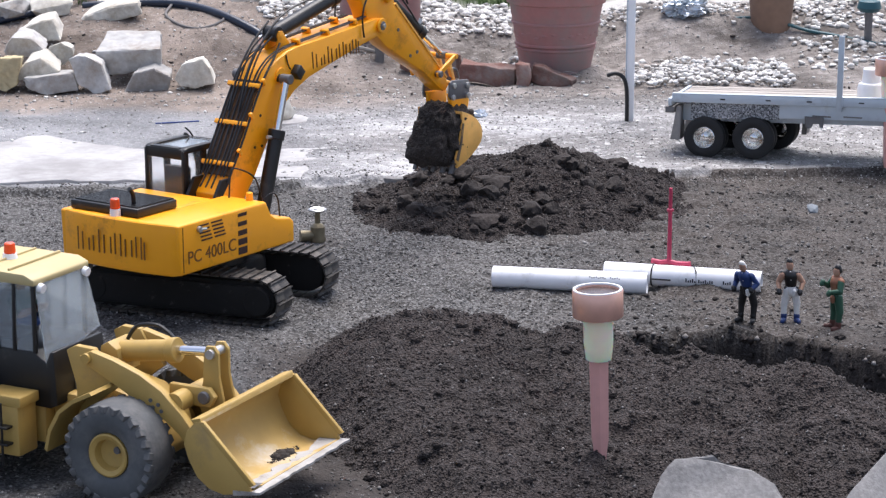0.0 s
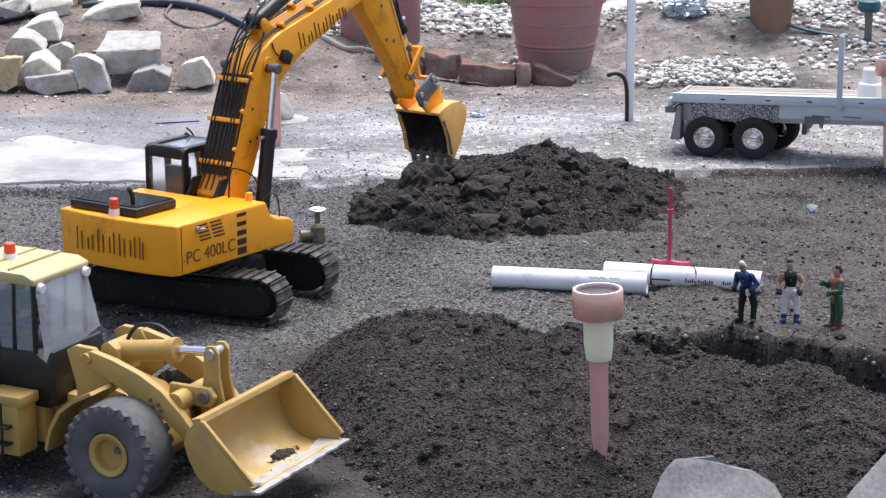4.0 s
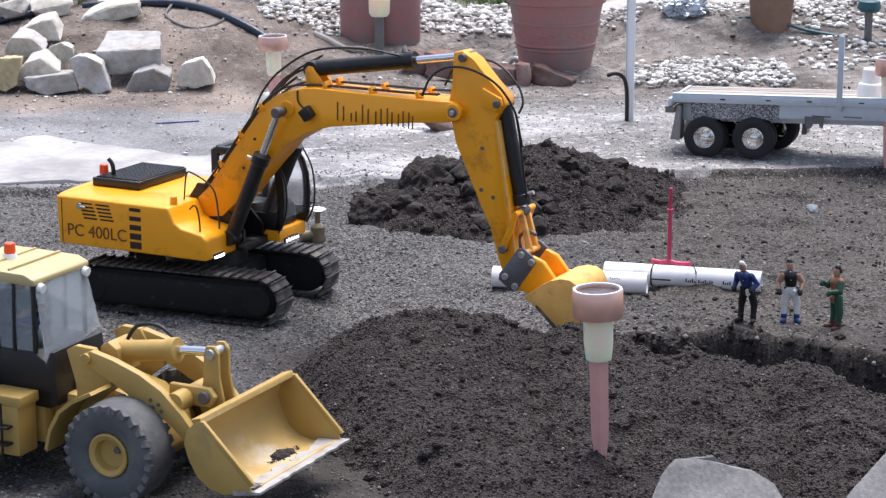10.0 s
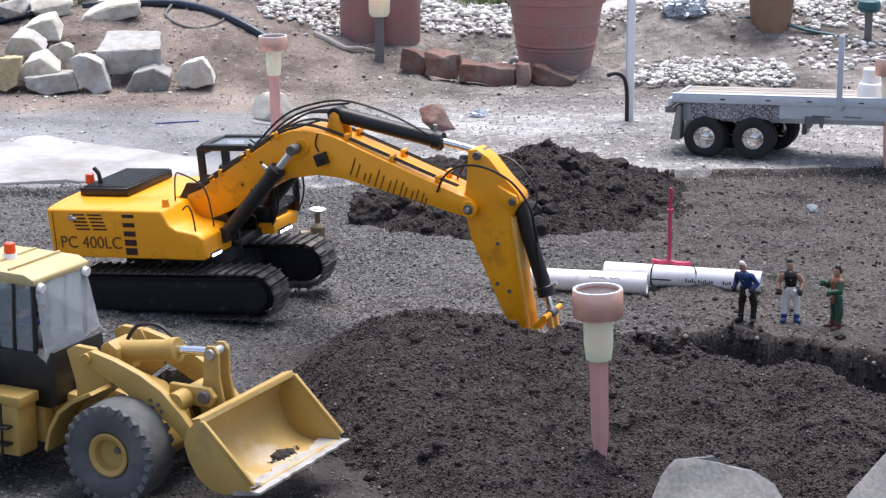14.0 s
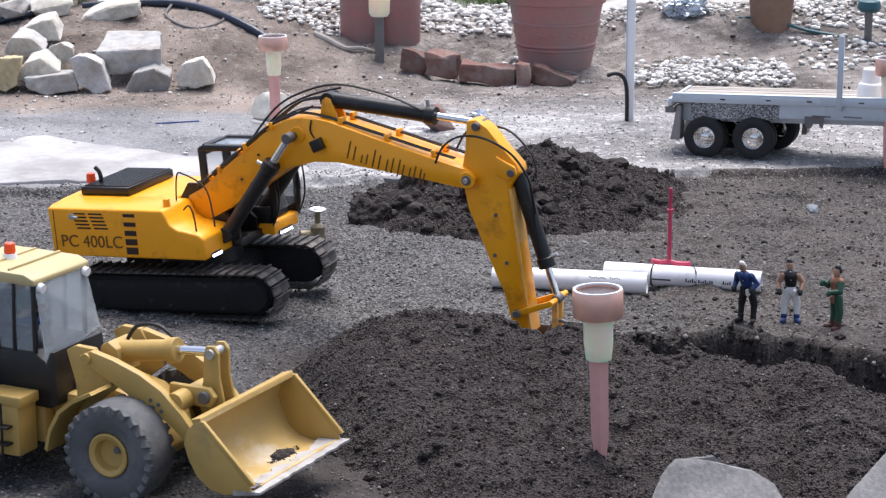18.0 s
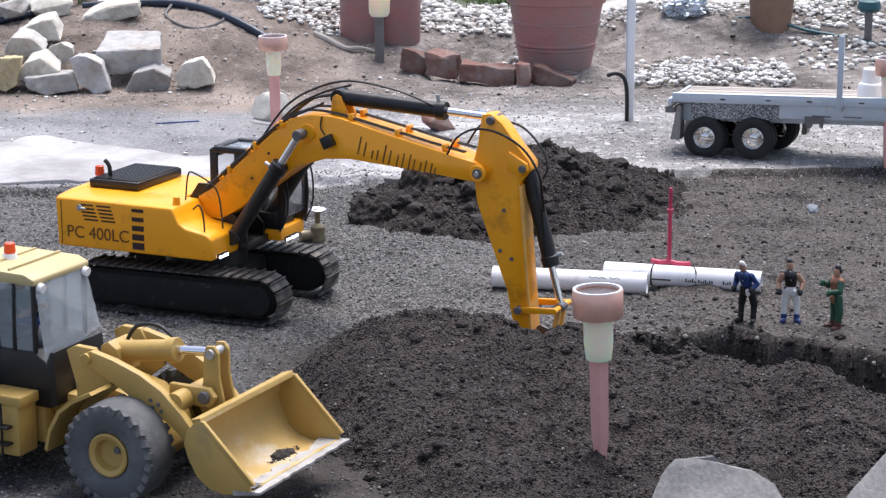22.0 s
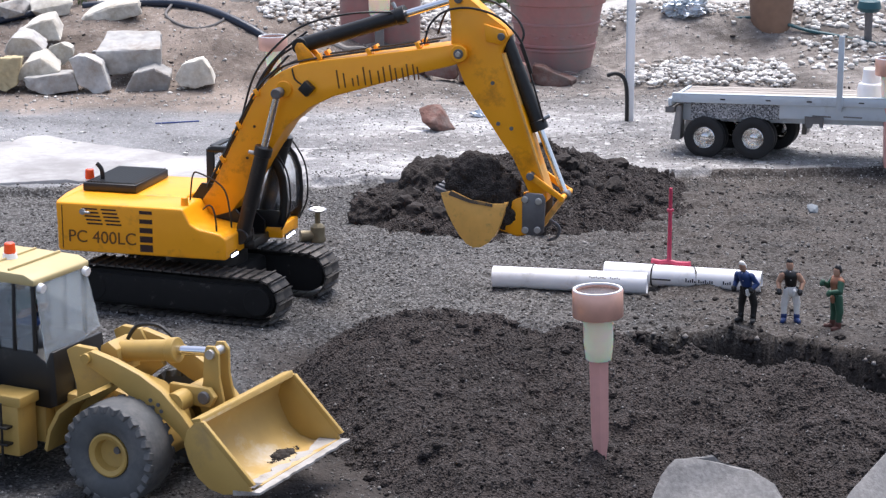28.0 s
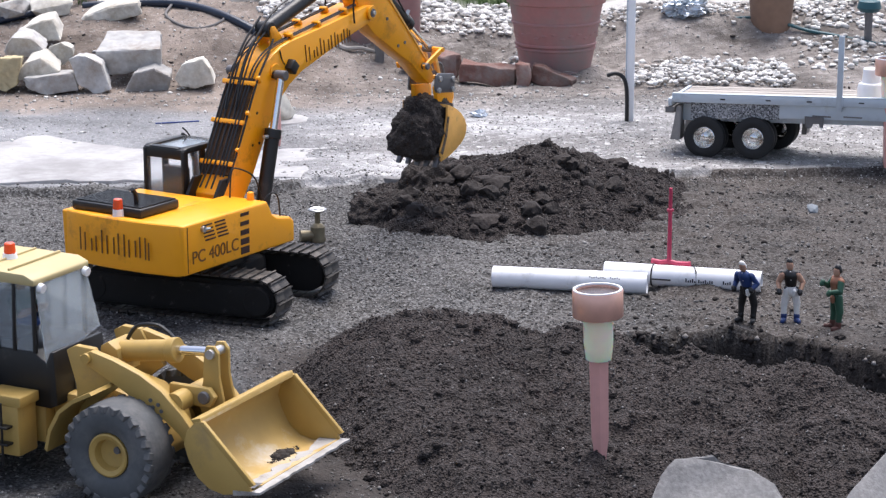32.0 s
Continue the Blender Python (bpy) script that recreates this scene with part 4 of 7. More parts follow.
for v in (-1, 1):
    s = v * 0.03
    part("pin_boss", rod((BOOM_L, s, 0), (BOOM_L, s + v * 0.0045, 0), 0.0125, n=24, bev=0.0012), M_YELLOW, boom)
    part("washer", rod((BOOM_L, s + v * 0.004, 0), (BOOM_L, s + v * 0.0058, 0), 0.0072, n=20, bev=0.0004), M_STEEL, boom, "grey steel washer")
    part("pin", rod((BOOM_L, s + v * 0.005, 0), (BOOM_L, s + v * 0.009, 0), 0.0042, n=6, bev=0.0006), M_BOLT, boom, "bare hexagonal bolt head")
    part("pin_boss", rod((BOOM_PIN[0] + 0.006, s, BOOM_PIN[1] + 0.001), (BOOM_PIN[0] + 0.006, s + v * 0.003, BOOM_PIN[1] + 0.001), 0.0125, n=22, bev=0.001), M_YELLOW, boom)
    part("pin", rod((BOOM_PIN[0], s, BOOM_PIN[1]), (BOOM_PIN[0], s + v * 0.011, BOOM_PIN[1]), 0.0065, n=20, bev=0.001), M_BLACK, boom, "black cylinder pin")
    lamp_box = box(-0.0088, 0.0088, min(s, s + v * 0.013), max(s, s + v * 0.013), -0.0088, 0.0088, 0.0016)
    lamp_box.transform(Matrix.Translation((0.2235, 0, 0.065)) @ Matrix.Rotation(radians(-18), 4, "Y"))
    lamp_ob = part("boom_lamp", lamp_box, M_BLACK, boom, "black square boom work lamp")
    part("lamp_cable", tube([(0.217, s, 0.074), (0.213, s + v * 0.002, 0.086), (0.217, s + v * 0.001, 0.101)], 0.0012, 6), M_BLACK, boom)
    for p, q in ((0.085, 0.02), (0.12, 0.055), (0.1, 0.012)):
        part("bolt", rod((p, s, q), (p, s + v * 0.0012, q), 0.0022, n=8), M_RUSTY, boom)
for v in (-0.012, 0.012):
    part("cylinder_bracket", prism([(0.222, 0.098), (0.23, 0.126), (0.237, 0.13), (0.244, 0.126), (0.252, 0.09)], v - 0.003, v + 0.003, 0.001), M_YELLOW, boom)
part("hose_tray", prism([(0.018, 0.012), (0.074, 0.048), (0.129, 0.082), (0.15, 0.094), (0.149, 0.0985), (0.128, 0.0865), (0.073, 0.0525), (0.017, 0.0165)], -0.0255, 0.0255), M_RUSTY, boom, "dark brown strip under the hoses")
for v in (-0.009, 0.0, 0.009):
    part("hose", tube([(-0.012, v * 1.2, 0.012), (0.03, v, 0.03), (0.074, v, 0.056), (0.125, v, 0.088), (0.152, v, 0.106), (0.19, v, 0.125), (0.225, v, 0.128)], 0.0014, 6), M_BLACK, boom, "black hydraulic hose")
for v in (-0.022, -0.016, 0.016, 0.022):
    part("hose", tube([(0.01, v, 0.018), (0.07, v, 0.055), (0.125, v, 0.088), (0.17, v, 0.109), (0.22, v, 0.107), (0.31, v, 0.075), (0.38, v, 0.048), (0.43, v, 0.03)], 0.0014, 6), M_BLACK, boom, "black hydraulic hose")
part("hose", tube([(0.1, -0.01, 0.075), (0.15, -0.012, 0.119), (0.2, -0.014, 0.14), (0.26, -0.014, 0.147), (0.33, -0.013, 0.128), (0.385, -0.01, 0.1)], 0.0017, 6), M_BLACK, boom, "black hydraulic hose")
part("hose", tube([(0.1, 0.01, 0.075), (0.15, 0.01, 0.113), (0.2, 0.012, 0.131), (0.25, 0.012, 0.138)], 0.0017, 6), M_BLACK, boom)
for p, q in ((0.032, 0.0245), (0.088, 0.06), (0.142, 0.093)):
    strap = box(-0.0035, 0.0035, -0.0315, 0.0315, -0.002, 0.0055, 0.0012)
    strap.transform(Matrix.Translation((p, 0, q)) @ Matrix.Rotation(radians(-33), 4, "Y"))
    part("hose_strap", strap, M_YELLOW, boom)
part("hose", tube([(0.005, -0.0305, 0.012), (0.06, -0.0315, 0.044), (0.12, -0.0315, 0.082), (0.155, -0.031, 0.101), (0.19, -0.0285, 0.111), (0.22, -0.024, 0.12)], 0.0018, 6), M_BLACK, boom, "black hydraulic hose")
for p, q in ((0.05, 0.036), (0.1, 0.068), (0.15, 0.096)):
    part("hose_clip", box(p - 0.0028, p + 0.0028, -0.0345, -0.029, q - 0.005, q + 0.006, 0.0008), M_YELLOW, boom)
for p, q in ((0.26, 0.096), (0.33, 0.067), (0.4, 0.04)):
    for v in (-0.019, 0.019):
        part("hose_clip", box(p - 0.003, p + 0.003, v - 0.0075, v + 0.0075, q - 0.006, q + 0.0045, 0.001), M_YELLOW, boom)
BL = Matrix.Translation((0.262, -0.0305, 0.043)) @ Matrix.Rotation(radians(22), 4, "Y")
strokes("painted_bar", boom, [(0.022, 1, 0.1), (0.019, 0.6, 0), (0.021, 1, 0.05), (0.02, 0.9, -0.15), (0.017, 0.95, 0), (0.018, 0.9, 0.1), (0.014, 0.85, 0)], 0.027, BL)

# arm
ARM = [(-0.079, 0.024), (-0.077, 0.038), (-0.06, 0.051), (-0.026, 0.064), (0.0, 0.076), (0.013, 0.075), (0.02, 0.064), (0.028, 0.053), (0.08, 0.045), (0.133, 0.036), (0.19, 0.024), (0.235, 0.011), (0.247, 0.005),
       (0.248, -0.005), (0.24, -0.011), (0.225, -0.012), (0.17, -0.008), (0.138, -0.011), (0.042, -0.018), (0.012, -0.014), (-0.014, -0.009), (-0.039, 0.006)]
arm = part("arm", prism(ARM, -0.021, 0.009, 0.0018), M_YELLOW, excavator)
for v in (-1, 1):
    s = -0.021 if v < 0 else 0.009
    part("arm_cheek", prism([(-0.02, 0.052), (0.002, 0.074), (0.013, 0.073), (0.018, 0.06), (0.004, 0.042)], min(s, s + v * 0.006), max(s, s + v * 0.006), 0.001), M_YELLOW, arm)
    part("pin", rod((0.008, s, 0.066), (0.008, s + v * 0.009, 0.066), 0.0055, n=14, bev=0.001), M_STEEL, arm)
    part("pin", rod((LINK_PIVOT[0], s, LINK_PIVOT[1]), (LINK_PIVOT[0], s + v * 0.012, LINK_PIVOT[1]), 0.0058, n=14, bev=0.001), M_STEEL, arm)
    for p, q in ((0.06, 0.02), (0.115, -0.002), (0.13, 0.012)):
        part("bolt", rod((p, s, q), (p, s + v * 0.0015, q), 0.003, n=8), M_STEEL, arm)
    part("pin", rod((ARM_TOP[0], s - v * 0.004, ARM_TOP[1]), (ARM_TOP[0], s + v * 0.006, ARM_TOP[1]), 0.006, n=14, bev=0.001), M_STEEL, arm)
part("arm_edge", prism([(0.03, 0.0525), (0.235, 0.0115), (0.236, 0.014), (0.031, 0.056)], -0.0225, 0.0105), M_BUCKET, arm, "worn yellow flange")
part("hose", tube([(-0.036, -0.033, -0.038), (-0.056, -0.034, -0.016), (-0.062, -0.033, 0.014), (-0.048, -0.031, 0.048), (-0.018, -0.028, 0.076), (0.02, -0.022, 0.086), (0.05, -0.016, 0.081), (0.075, -0.012, 0.075)], 0.0017, 6), M_BLACK, arm, "black hydraulic hose")
part("hose", tube([(-0.04, 0.024, -0.03), (-0.064, 0.022, 0.006), (-0.05, 0.018, 0.058), (-0.012, 0.01, 0.086), (0.016, 0.004, 0.09), (0.03, 0.0, 0.08)], 0.0017, 6), M_BLACK, arm, "black hydraulic hose")
part("hose", tube([(0.03, -0.008, 0.08), (0.07, -0.01, 0.073), (0.11, -0.01, 0.064), (0.145, -0.008, 0.055)], 0.0015, 6), M_BLACK, arm, "black hydraulic hose")

# bucket with its coupler; origin at the arm's tip pin
BW = 0.0445
CURVE = [(0.004, -0.0421), (0.0186, -0.0447), (0.0355, -0.0486), (0.0534, -0.0551), (0.0671, -0.0638), (0.0749, -0.0734), (0.0765, -0.083), (0.0713, -0.0921), (0.0597, -0.1012), (0.0439, -0.1099), (0.0249, -0.1186), (0.0102, -0.1234), (-0.003, -0.1273)]
shell = bmesh.new()
inner = []
for i, (p, q) in enumerate(CURVE):
    a, b = CURVE[max(i - 1, 0)], CURVE[min(i + 1, len(CURVE) - 1)]
    d = Vector((b[0] - a[0], b[1] - a[1])).normalized()
    inner.append((p + d.y * 0.004, q - d.x * 0.004))
rows = []
for prof in (CURVE, inner):
    rows.append([[shell.verts.new((p, v, q)) for p, q in prof] for v in (-BW, BW)])
for i in range(len(CURVE) - 1):
    shell.faces.new((rows[0][0][i], rows[0][1][i], rows[0][1][i + 1], rows[0][0][i + 1]))
    shell.faces.new((rows[1][0][i], rows[1][0][i + 1], rows[1][1][i + 1], rows[1][1][i]))
for k in (0, 1):
    for i in range(len(CURVE) - 1):
        shell.faces.new((rows[0][k][i], rows[0][k][i + 1], rows[1][k][i + 1], rows[1][k][i]))
for i in (0, len(CURVE) - 1):
    shell.faces.new((rows[0][0][i], rows[1][0][i], rows[1][1][i], rows[0][1][i]))
bmesh.ops.recalc_face_normals(shell, faces=shell.faces)
shell.faces.ensure_lookup_table()
for face in shell.faces:
    if face.calc_center_median().z < -0.108:
        face.material_index = 1
bucket = part("bucket", shell, [M_BUCKET, M_LIP], excavator, "scuffed yellow digging bucket")
crust = bmesh.new()
lines = [[crust.verts.new((p + k * (0.03 - p) * 0.1, v, q + k * (-0.078 - q) * 0.1)) for p, q in inner] for v in (-BW + 0.003, BW - 0.003) for k in (0.25, 0.9)]
for i in range(len(inner) - 1):
    for a, b in ((0, 2), (2, 3), (3, 1), (1, 0)):
        crust.faces.new((lines[a][i], lines[b][i], lines[b][i + 1], lines[a][i + 1]))
for i in (0, len(inner) - 1):
    crust.faces.new((lines[0][i], lines[2][i], lines[3][i], lines[1][i]))
bmesh.ops.recalc_face_normals(crust, faces=crust.faces)
part("soil_crust", crust, M_SOIL, bucket, "dark soil stuck inside the bucket")
SIDE = CURVE + [(-0.008, -0.112), (0.002, -0.09), (0.006, -0.06)]
for v in (-1, 1):
    part("bucket_side", prism(SIDE, v * BW - 0.002, v * BW + 0.002, 0.0006), M_BUCKET, bucket)
    part("soil_crust", prism([(p * 0.95 + 0.001, q * 0.96 - 0.004) for p, q in CURVE] + [(-0.004, -0.112), (0.005, -0.09), (0.009, -0.06)], v * (BW - 0.0036) - 0.0012, v * (BW - 0.0036) + 0.0012), M_SOIL, bucket, "dark soil stuck inside the bucket")
    part("side_cutter", prism([(-0.008, -0.114), (0.002, -0.09), (0.006, -0.06), (0.01, -0.06), (0.007, -0.09), (-0.002, -0.117)], v * (BW + 0.0028) - 0.001, v * (BW + 0.0028) + 0.001), M_LIP, bucket, "dark worn side cutter")
    plate = prism([(-0.011, 0.005), (-0.004, 0.0095), (0.045, 0.0095), (0.051, 0.003), (0.051, -0.016), (0.046, -0.023), (-0.004, -0.0245), (-0.011, -0.018)], v * 0.027 - 0.002, v * 0.027 + 0.002, 0.001)
    part("coupler_plate", plate, M_STEEL, bucket, "dark grey quick-coupler plate")
    part("bucket_ear", prism([(-0.007, -0.014), (0.05, -0.012), (0.055, -0.03), (0.05, -0.055), (0.03, -0.047), (0.004, -0.042)], v * 0.023 - 0.004, v * 0.023 + 0.004, 0.001), M_YELLOW, bucket, "yellow bucket ear")
    for p, q in ((0, 0), (COUPLER_D, 0), (-0.001, -0.02), (0.044, -0.018)):
        part("bolt", rod((p, v * 0.028, q), (p, v * 0.0325, q), 0.005, n=12, bev=0.0008), M_BOLT, bucket, "bare steel bolt head")
part("wear_strip", box(-0.006, 0.02, -BW - 0.001, BW + 0.001, -0.1225, -0.1195, 0.0006), M_LIP, bucket, "dark worn wear strip")
for i in range(5):
    v = -BW + 0.007 + i * (2 * BW - 0.014) / 4
    tooth = prism([(0.008, -0.1165), (-0.004, -0.1165), (-0.011, -0.136), (-0.007, -0.137), (0.006, -0.123)], v - 0.0042, v + 0.0042, 0.0008)
    part("tooth", tooth, M_STEEL, bucket, "worn dark steel tooth")
part("coupler_hook", tube([(0.03, 0, 0.006), (0.042, 0.004, 0.024), (0.058, 0.006, 0.022), (0.064, 0.004, 0.008)], 0.0025, 6), M_STEEL, bucket, "grey coupler hook")

# the bucket is deep below its hinge, and hangs a little to the machine's right
for ob in [bucket] + list(bucket.children):
    for v in ob.data.vertices:
        if v.co.z < -0.036:
            v.co.z = -0.036 + (v.co.z + 0.036) * 1.15
        if v.co.z < -0.03 and v.co.x > 0.006:
            v.co.x = 0.006 + (v.co.x - 0.006) * 0.95
        v.co.y -= 0.009

# cylinders and links: each barrel starts at its base, each rod ends at its eye
def barrel(name, length, r, label):
    ob = part(name, rod((-0.004, 0, 0), (length, 0, 0), r, n=20, bev=0.0012), M_BLACK, excavator, label)
    part("gland", rod((length - 0.012, 0, 0), (length + 0.003, 0, 0), r * 1.18, n=20, bev=0.001), M_BLACK, ob)
    part("eye", rod((0, -r * 1.1, 0), (0, r * 1.1, 0), r * 1.05, n=16, bev=0.001), M_BLACK, ob)
    part("hose_fitting", rod((length - 0.01, 0, r * 0.8), (length - 0.012, 0, r * 1.9), 0.003, n=8), M_BOLT, ob)
    return ob


def piston(name, length, r):
    ob = part(name, rod((-length, 0, 0), (0, 0, 0), r, n=14), M_CHROME, excavator, "bright polished piston rod")
    part("eye", rod((0, -0.0095, 0), (0, 0.0095, 0), r * 1.35, n=16, bev=0.001), M_STEEL, ob)
    return ob


boom_cyls = [(barrel("boom_cylinder", 0.138, 0.0112, "black boom cylinder"), piston("boom_cylinder_rod", 0.13, 0.0058), v) for v in (-0.046, 0.046)]
arm_cyl = (barrel("arm_cylinder", 0.165, 0.0115, "black arm cylinder"), piston("arm_cylinder_rod", 0.15, 0.0055))
bkt_cyl = (barrel("bucket_cylinder", 0.142, 0.0108, "black bucket cylinder"), piston("bucket_cylinder_rod", 0.14, 0.005))
lk = prism([(-0.006, -0.005), (-0.006, 0.005), (LINK_R, 0.004), (LINK_R + 0.005, 0), (LINK_R, -0.004)], -0.0295, -0.0245, 0.0008)
add(lk, prism([(-0.006, -0.005), (-0.006, 0.005), (LINK_R, 0.004), (LINK_R + 0.005, 0), (LINK_R, -0.004)], 0.0245, 0.0295, 0.0008))
rod((LINK_R, -0.031, 0), (LINK_R, 0.031, 0), 0.0042, n=12, bm=lk)
guide_link = part("guide_link", lk, M_YELLOW, excavator, "pair of yellow guide links")
pk = box(0, PUSH_R, -0.013, -0.006, -0.004, 0.004, 0.001)
box(0, PUSH_R, 0.006, 0.013, -0.004, 0.004, 0.001, bm=pk)
rod((PUSH_R, -0.03, 0), (PUSH_R, 0.03, 0), 0.0042, n=12, bm=pk)
push_link = part("push_link", pk, M_BUCKET, excavator, "scuffed yellow push link")

# joint angles in degrees: seconds, swing, boom, arm, bucket
JOINTS = [(0, 56.1, 27.2, -31.9, -5), (0.5, 55.8, 29.5, -35.0, 3), (1, 55.4, 32.2, -38.2, 8), (1.5, 55.3, 33.0, -41.7, 11), (2, 55.2, 34.4, -45.0, 12), (2.5, 55.3, 35.0, -47.2, 17), (3, 55.4, 35.3, -48.7, 21), (3.5, 55.6, 35.8, -50.5, 26),
          (4.2, 55.4, 38.5, -56.0, 36), (4.8, 53.0, 43.5, -60.0, 48), (5.5, 46.4, 49.3, -65.0, 56), (6, 27.8, 52.8, -70.5, 53.5), (6.5, 11.8, 55.8, -72.5, 52), (7, -3.3, 55.5, -74.9, 52.5), (7.5, -17.9, 55.0, -72.5, 53), (8, -25.9, 46.8, -71.3, 53),
          (8.5, -29.2, 37.2, -72.4, 50.5), (9, -27.5, 30.9, -71.8, 52), (9.5, -27.3, 25.8, -69.7, 53), (10, -27.3, 20.9, -69.3, 53.5), (10.5, -27.2, 16.7, -66.8, 55), (11, -27.1, 12.8, -64.6, 57), (11.5, -25.9, 7.3, -63.6, 59), (12, -24.7, 1.0, -65.2, 57),
          (12.5, -24.6, -4.3, -67.8, 51), (13, -24.5, -3.1, -68.1, 44), (13.5, -24.4, -2.9, -71.9, 34), (14, -24.4, -1.8, -74.2, 24.5), (14.5, -24.5, -0.6, -74.7, 19), (15.5, -24.4, 1.6, -75.7, 13), (16.5, -24.3, 3.1, -76.3, 8), (17, -24.3, 3.5, -74.1, 5),
          (17.5, -24.3, 3.7, -73.3, 1), (18, -24.4, 4.0, -74.2, -3.5), (18.5, -24.4, 3.8, -73.1, -9), (19, -24.3, 2.3, -70.7, -13.8), (19.5, -24.3, 1.6, -68.4, -17), (20, -24.1, 1.8, -67.4, -17.5), (20.5, -24.2, 3.8, -67.5, -16.5), (21, -24.2, 5.8, -68.2, -15.5),
          (21.5, -23.9, 7.9, -69.3, -17.5), (22, -24.0, 9.1, -73.7, -20), (22.5, -24.2, 9.6, -74.7, -23), (23, -24.0, 9.3, -77.6, -28), (23.5, -24.1, 9.3, -78.8, -36), (24, -24.1, 9.2, -80.3, -46), (24.5, -24.0, 9.0, -82.1, -57), (25, -24.0, 8.8, -82.5, -67),
          (25.5, -24.0, 8.8, -82.4, -75), (26.2, -24.1, 11.5, -80.0, -85), (26.9, -24.5, 19.3, -74.5, -91), (27.5, -24.7, 26.2, -67.4, -93.5), (28, -15.1, 30.6, -59.9, -92), (28.5, -1.3, 32.6, -50.7, -89.5), (29, 12.4, 32.4, -43.7, -85), (29.5, 27.5, 32.2, -41.3, -78.5),
          (30, 40.5, 31.8, -36.7, -68), (30.5, 48.9, 31.2, -30.1, -48), (31, 55.0, 30.0, -28.5, -26), (31.5, 58.1, 29.6, -29.2, -13), (32, 57.8, 30.3, -34.3, -8)]


def joints(t):
    """Joint angles at t seconds, smooth through the table."""
    T = [r[0] for r in JOINTS]
    i = max(0, min(len(T) - 2, int(np.searchsorted(T, t, side="right")) - 1))
    out = []
    h = T[i + 1] - T[i]
    k = (t - T[i]) / h
    for c in range(1, 5):
        def slope(j):
            if j <= 0 or j >= len(T) - 1:
                return 0.0
            a = (JOINTS[j][c] - JOINTS[j - 1][c]) / (T[j] - T[j - 1])
            b = (JOINTS[j + 1][c] - JOINTS[j][c]) / (T[j + 1] - T[j])
            return 0.0 if a * b <= 0 else 2 * a * b / (a + b)
        p0, p1, m0, m1 = JOINTS[i][c], JOINTS[i + 1][c], slope(i) * h, slope(i + 1) * h
        out.append((2 * k ** 3 - 3 * k * k + 1) * p0 + (k ** 3 - 2 * k * k + k) * m0 + (3 * k * k - 2 * k ** 3) * p1 + (k ** 3 - k * k) * m1)
    return [radians(v) for v in out]


def turned(p, a):
    return Vector((p[0] * math.cos(a) - p[1] * math.sin(a), p[0] * math.sin(a) + p[1] * math.cos(a)))


def digger_poses(t):
    """Poses of the excavator's moving parts, in its own space."""
    sw, be, al, ga = joints(t)
    S = Matrix.Rotation(sw, 4, "Z")

    def at(p, a, v=0.0):
        return S @ Matrix.Translation((p.x, v, p.y)) @ Matrix.Rotation(-a, 4, "Y")
    foot = Vector((FOOT_U, FOOT_W))
    elbow = foot + turned((BOOM_L, 0), be)
    tip = elbow + turned((ARM_L, 0), al)
    out = {"upper": S, "boom": at(foot, be), "arm": at(elbow, al), "bucket": at(tip, ga)}

    def ram(key, a, b, v=0.0):
        d = b - a
        ang = math.atan2(d.y, d.x)
        out[key + "_barrel"], out[key + "_rod"] = at(a, ang, v), at(b, ang, v)
    pin = foot + turned(BOOM_PIN, be)
    for i, v in enumerate((-0.046, 0.046)):
        ram("boom%d" % i, Vector(CYL_FOOT), pin, v)
    ram("armcyl", foot + turned(ARMCYL_BASE, be), elbow + turned(ARM_TOP, al))
    piv = elbow + turned(LINK_PIVOT, al)
    d = tip + turned((COUPLER_D, 0), ga)
    q = (d - piv).length
    a = (LINK_R ** 2 - PUSH_R ** 2 + q * q) / (2 * q)
    h = math.sqrt(max(LINK_R ** 2 - a * a, 1e-8))
    e = (d - piv) / q
    r = piv + e * a + Vector((-e.y, e.x)) * h
    ram("bktcyl", elbow + turned(BKTCYL_BASE, al), r)
    out["guide"] = at(piv, math.atan2(*(r - piv).yx))
    out["push"] = at(r, math.atan2(*(d - r).yx))
    return out


# how far the digging force lifts the machine's front: seconds, share
LIFT = [(0, 0), (11.9, 0), (12.5, 0.12), (13, 0.3), (13.5, 0.9), (14, 1.03), (14.5, 1.05), (15.5, 1.0), (16.5, 0.93), (17.5, 0.92), (18.5, 0.94), (19, 1.13), (19.5, 1.13), (20, 1.0), (20.5, 0.62), (21, 0.2), (21.5, 0), (32, 0)]


def rocked(k):
    """The machine tipped back and to its side by a share k."""
    turn = Matrix.Rotation(radians(-24), 4, "Z")
    return Matrix.Translation((EX, EY, -0.004 + 0.002 * k)) @ turn @ Matrix.Rotation(0.047 * k, 4, "X") @ Matrix.Rotation(-0.075 * k, 4, "Y") @ turn.inverted()


def motions():
    walk(excavator, [(t, rocked(k)) for t, k in LIFT])
    movers = {"upper": upper, "boom": boom, "arm": arm, "bucket": bucket, "guide": guide_link, "push": push_link,
              "armcyl_barrel": arm_cyl[0], "armcyl_rod": arm_cyl[1], "bktcyl_barrel": bkt_cyl[0], "bktcyl_rod": bkt_cyl[1]}
    for i, (b, r, v) in enumerate(boom_cyls):
        movers["boom%d_barrel" % i], movers["boom%d_rod" % i] = b, r
    times = [i * 0.2 for i in range(161)]
    poses = [digger_poses(t) for t in times]
    for key, ob in movers.items():
        walk(ob, [(t, p[key]) for t, p in zip(times, poses)])
    soil_motions()


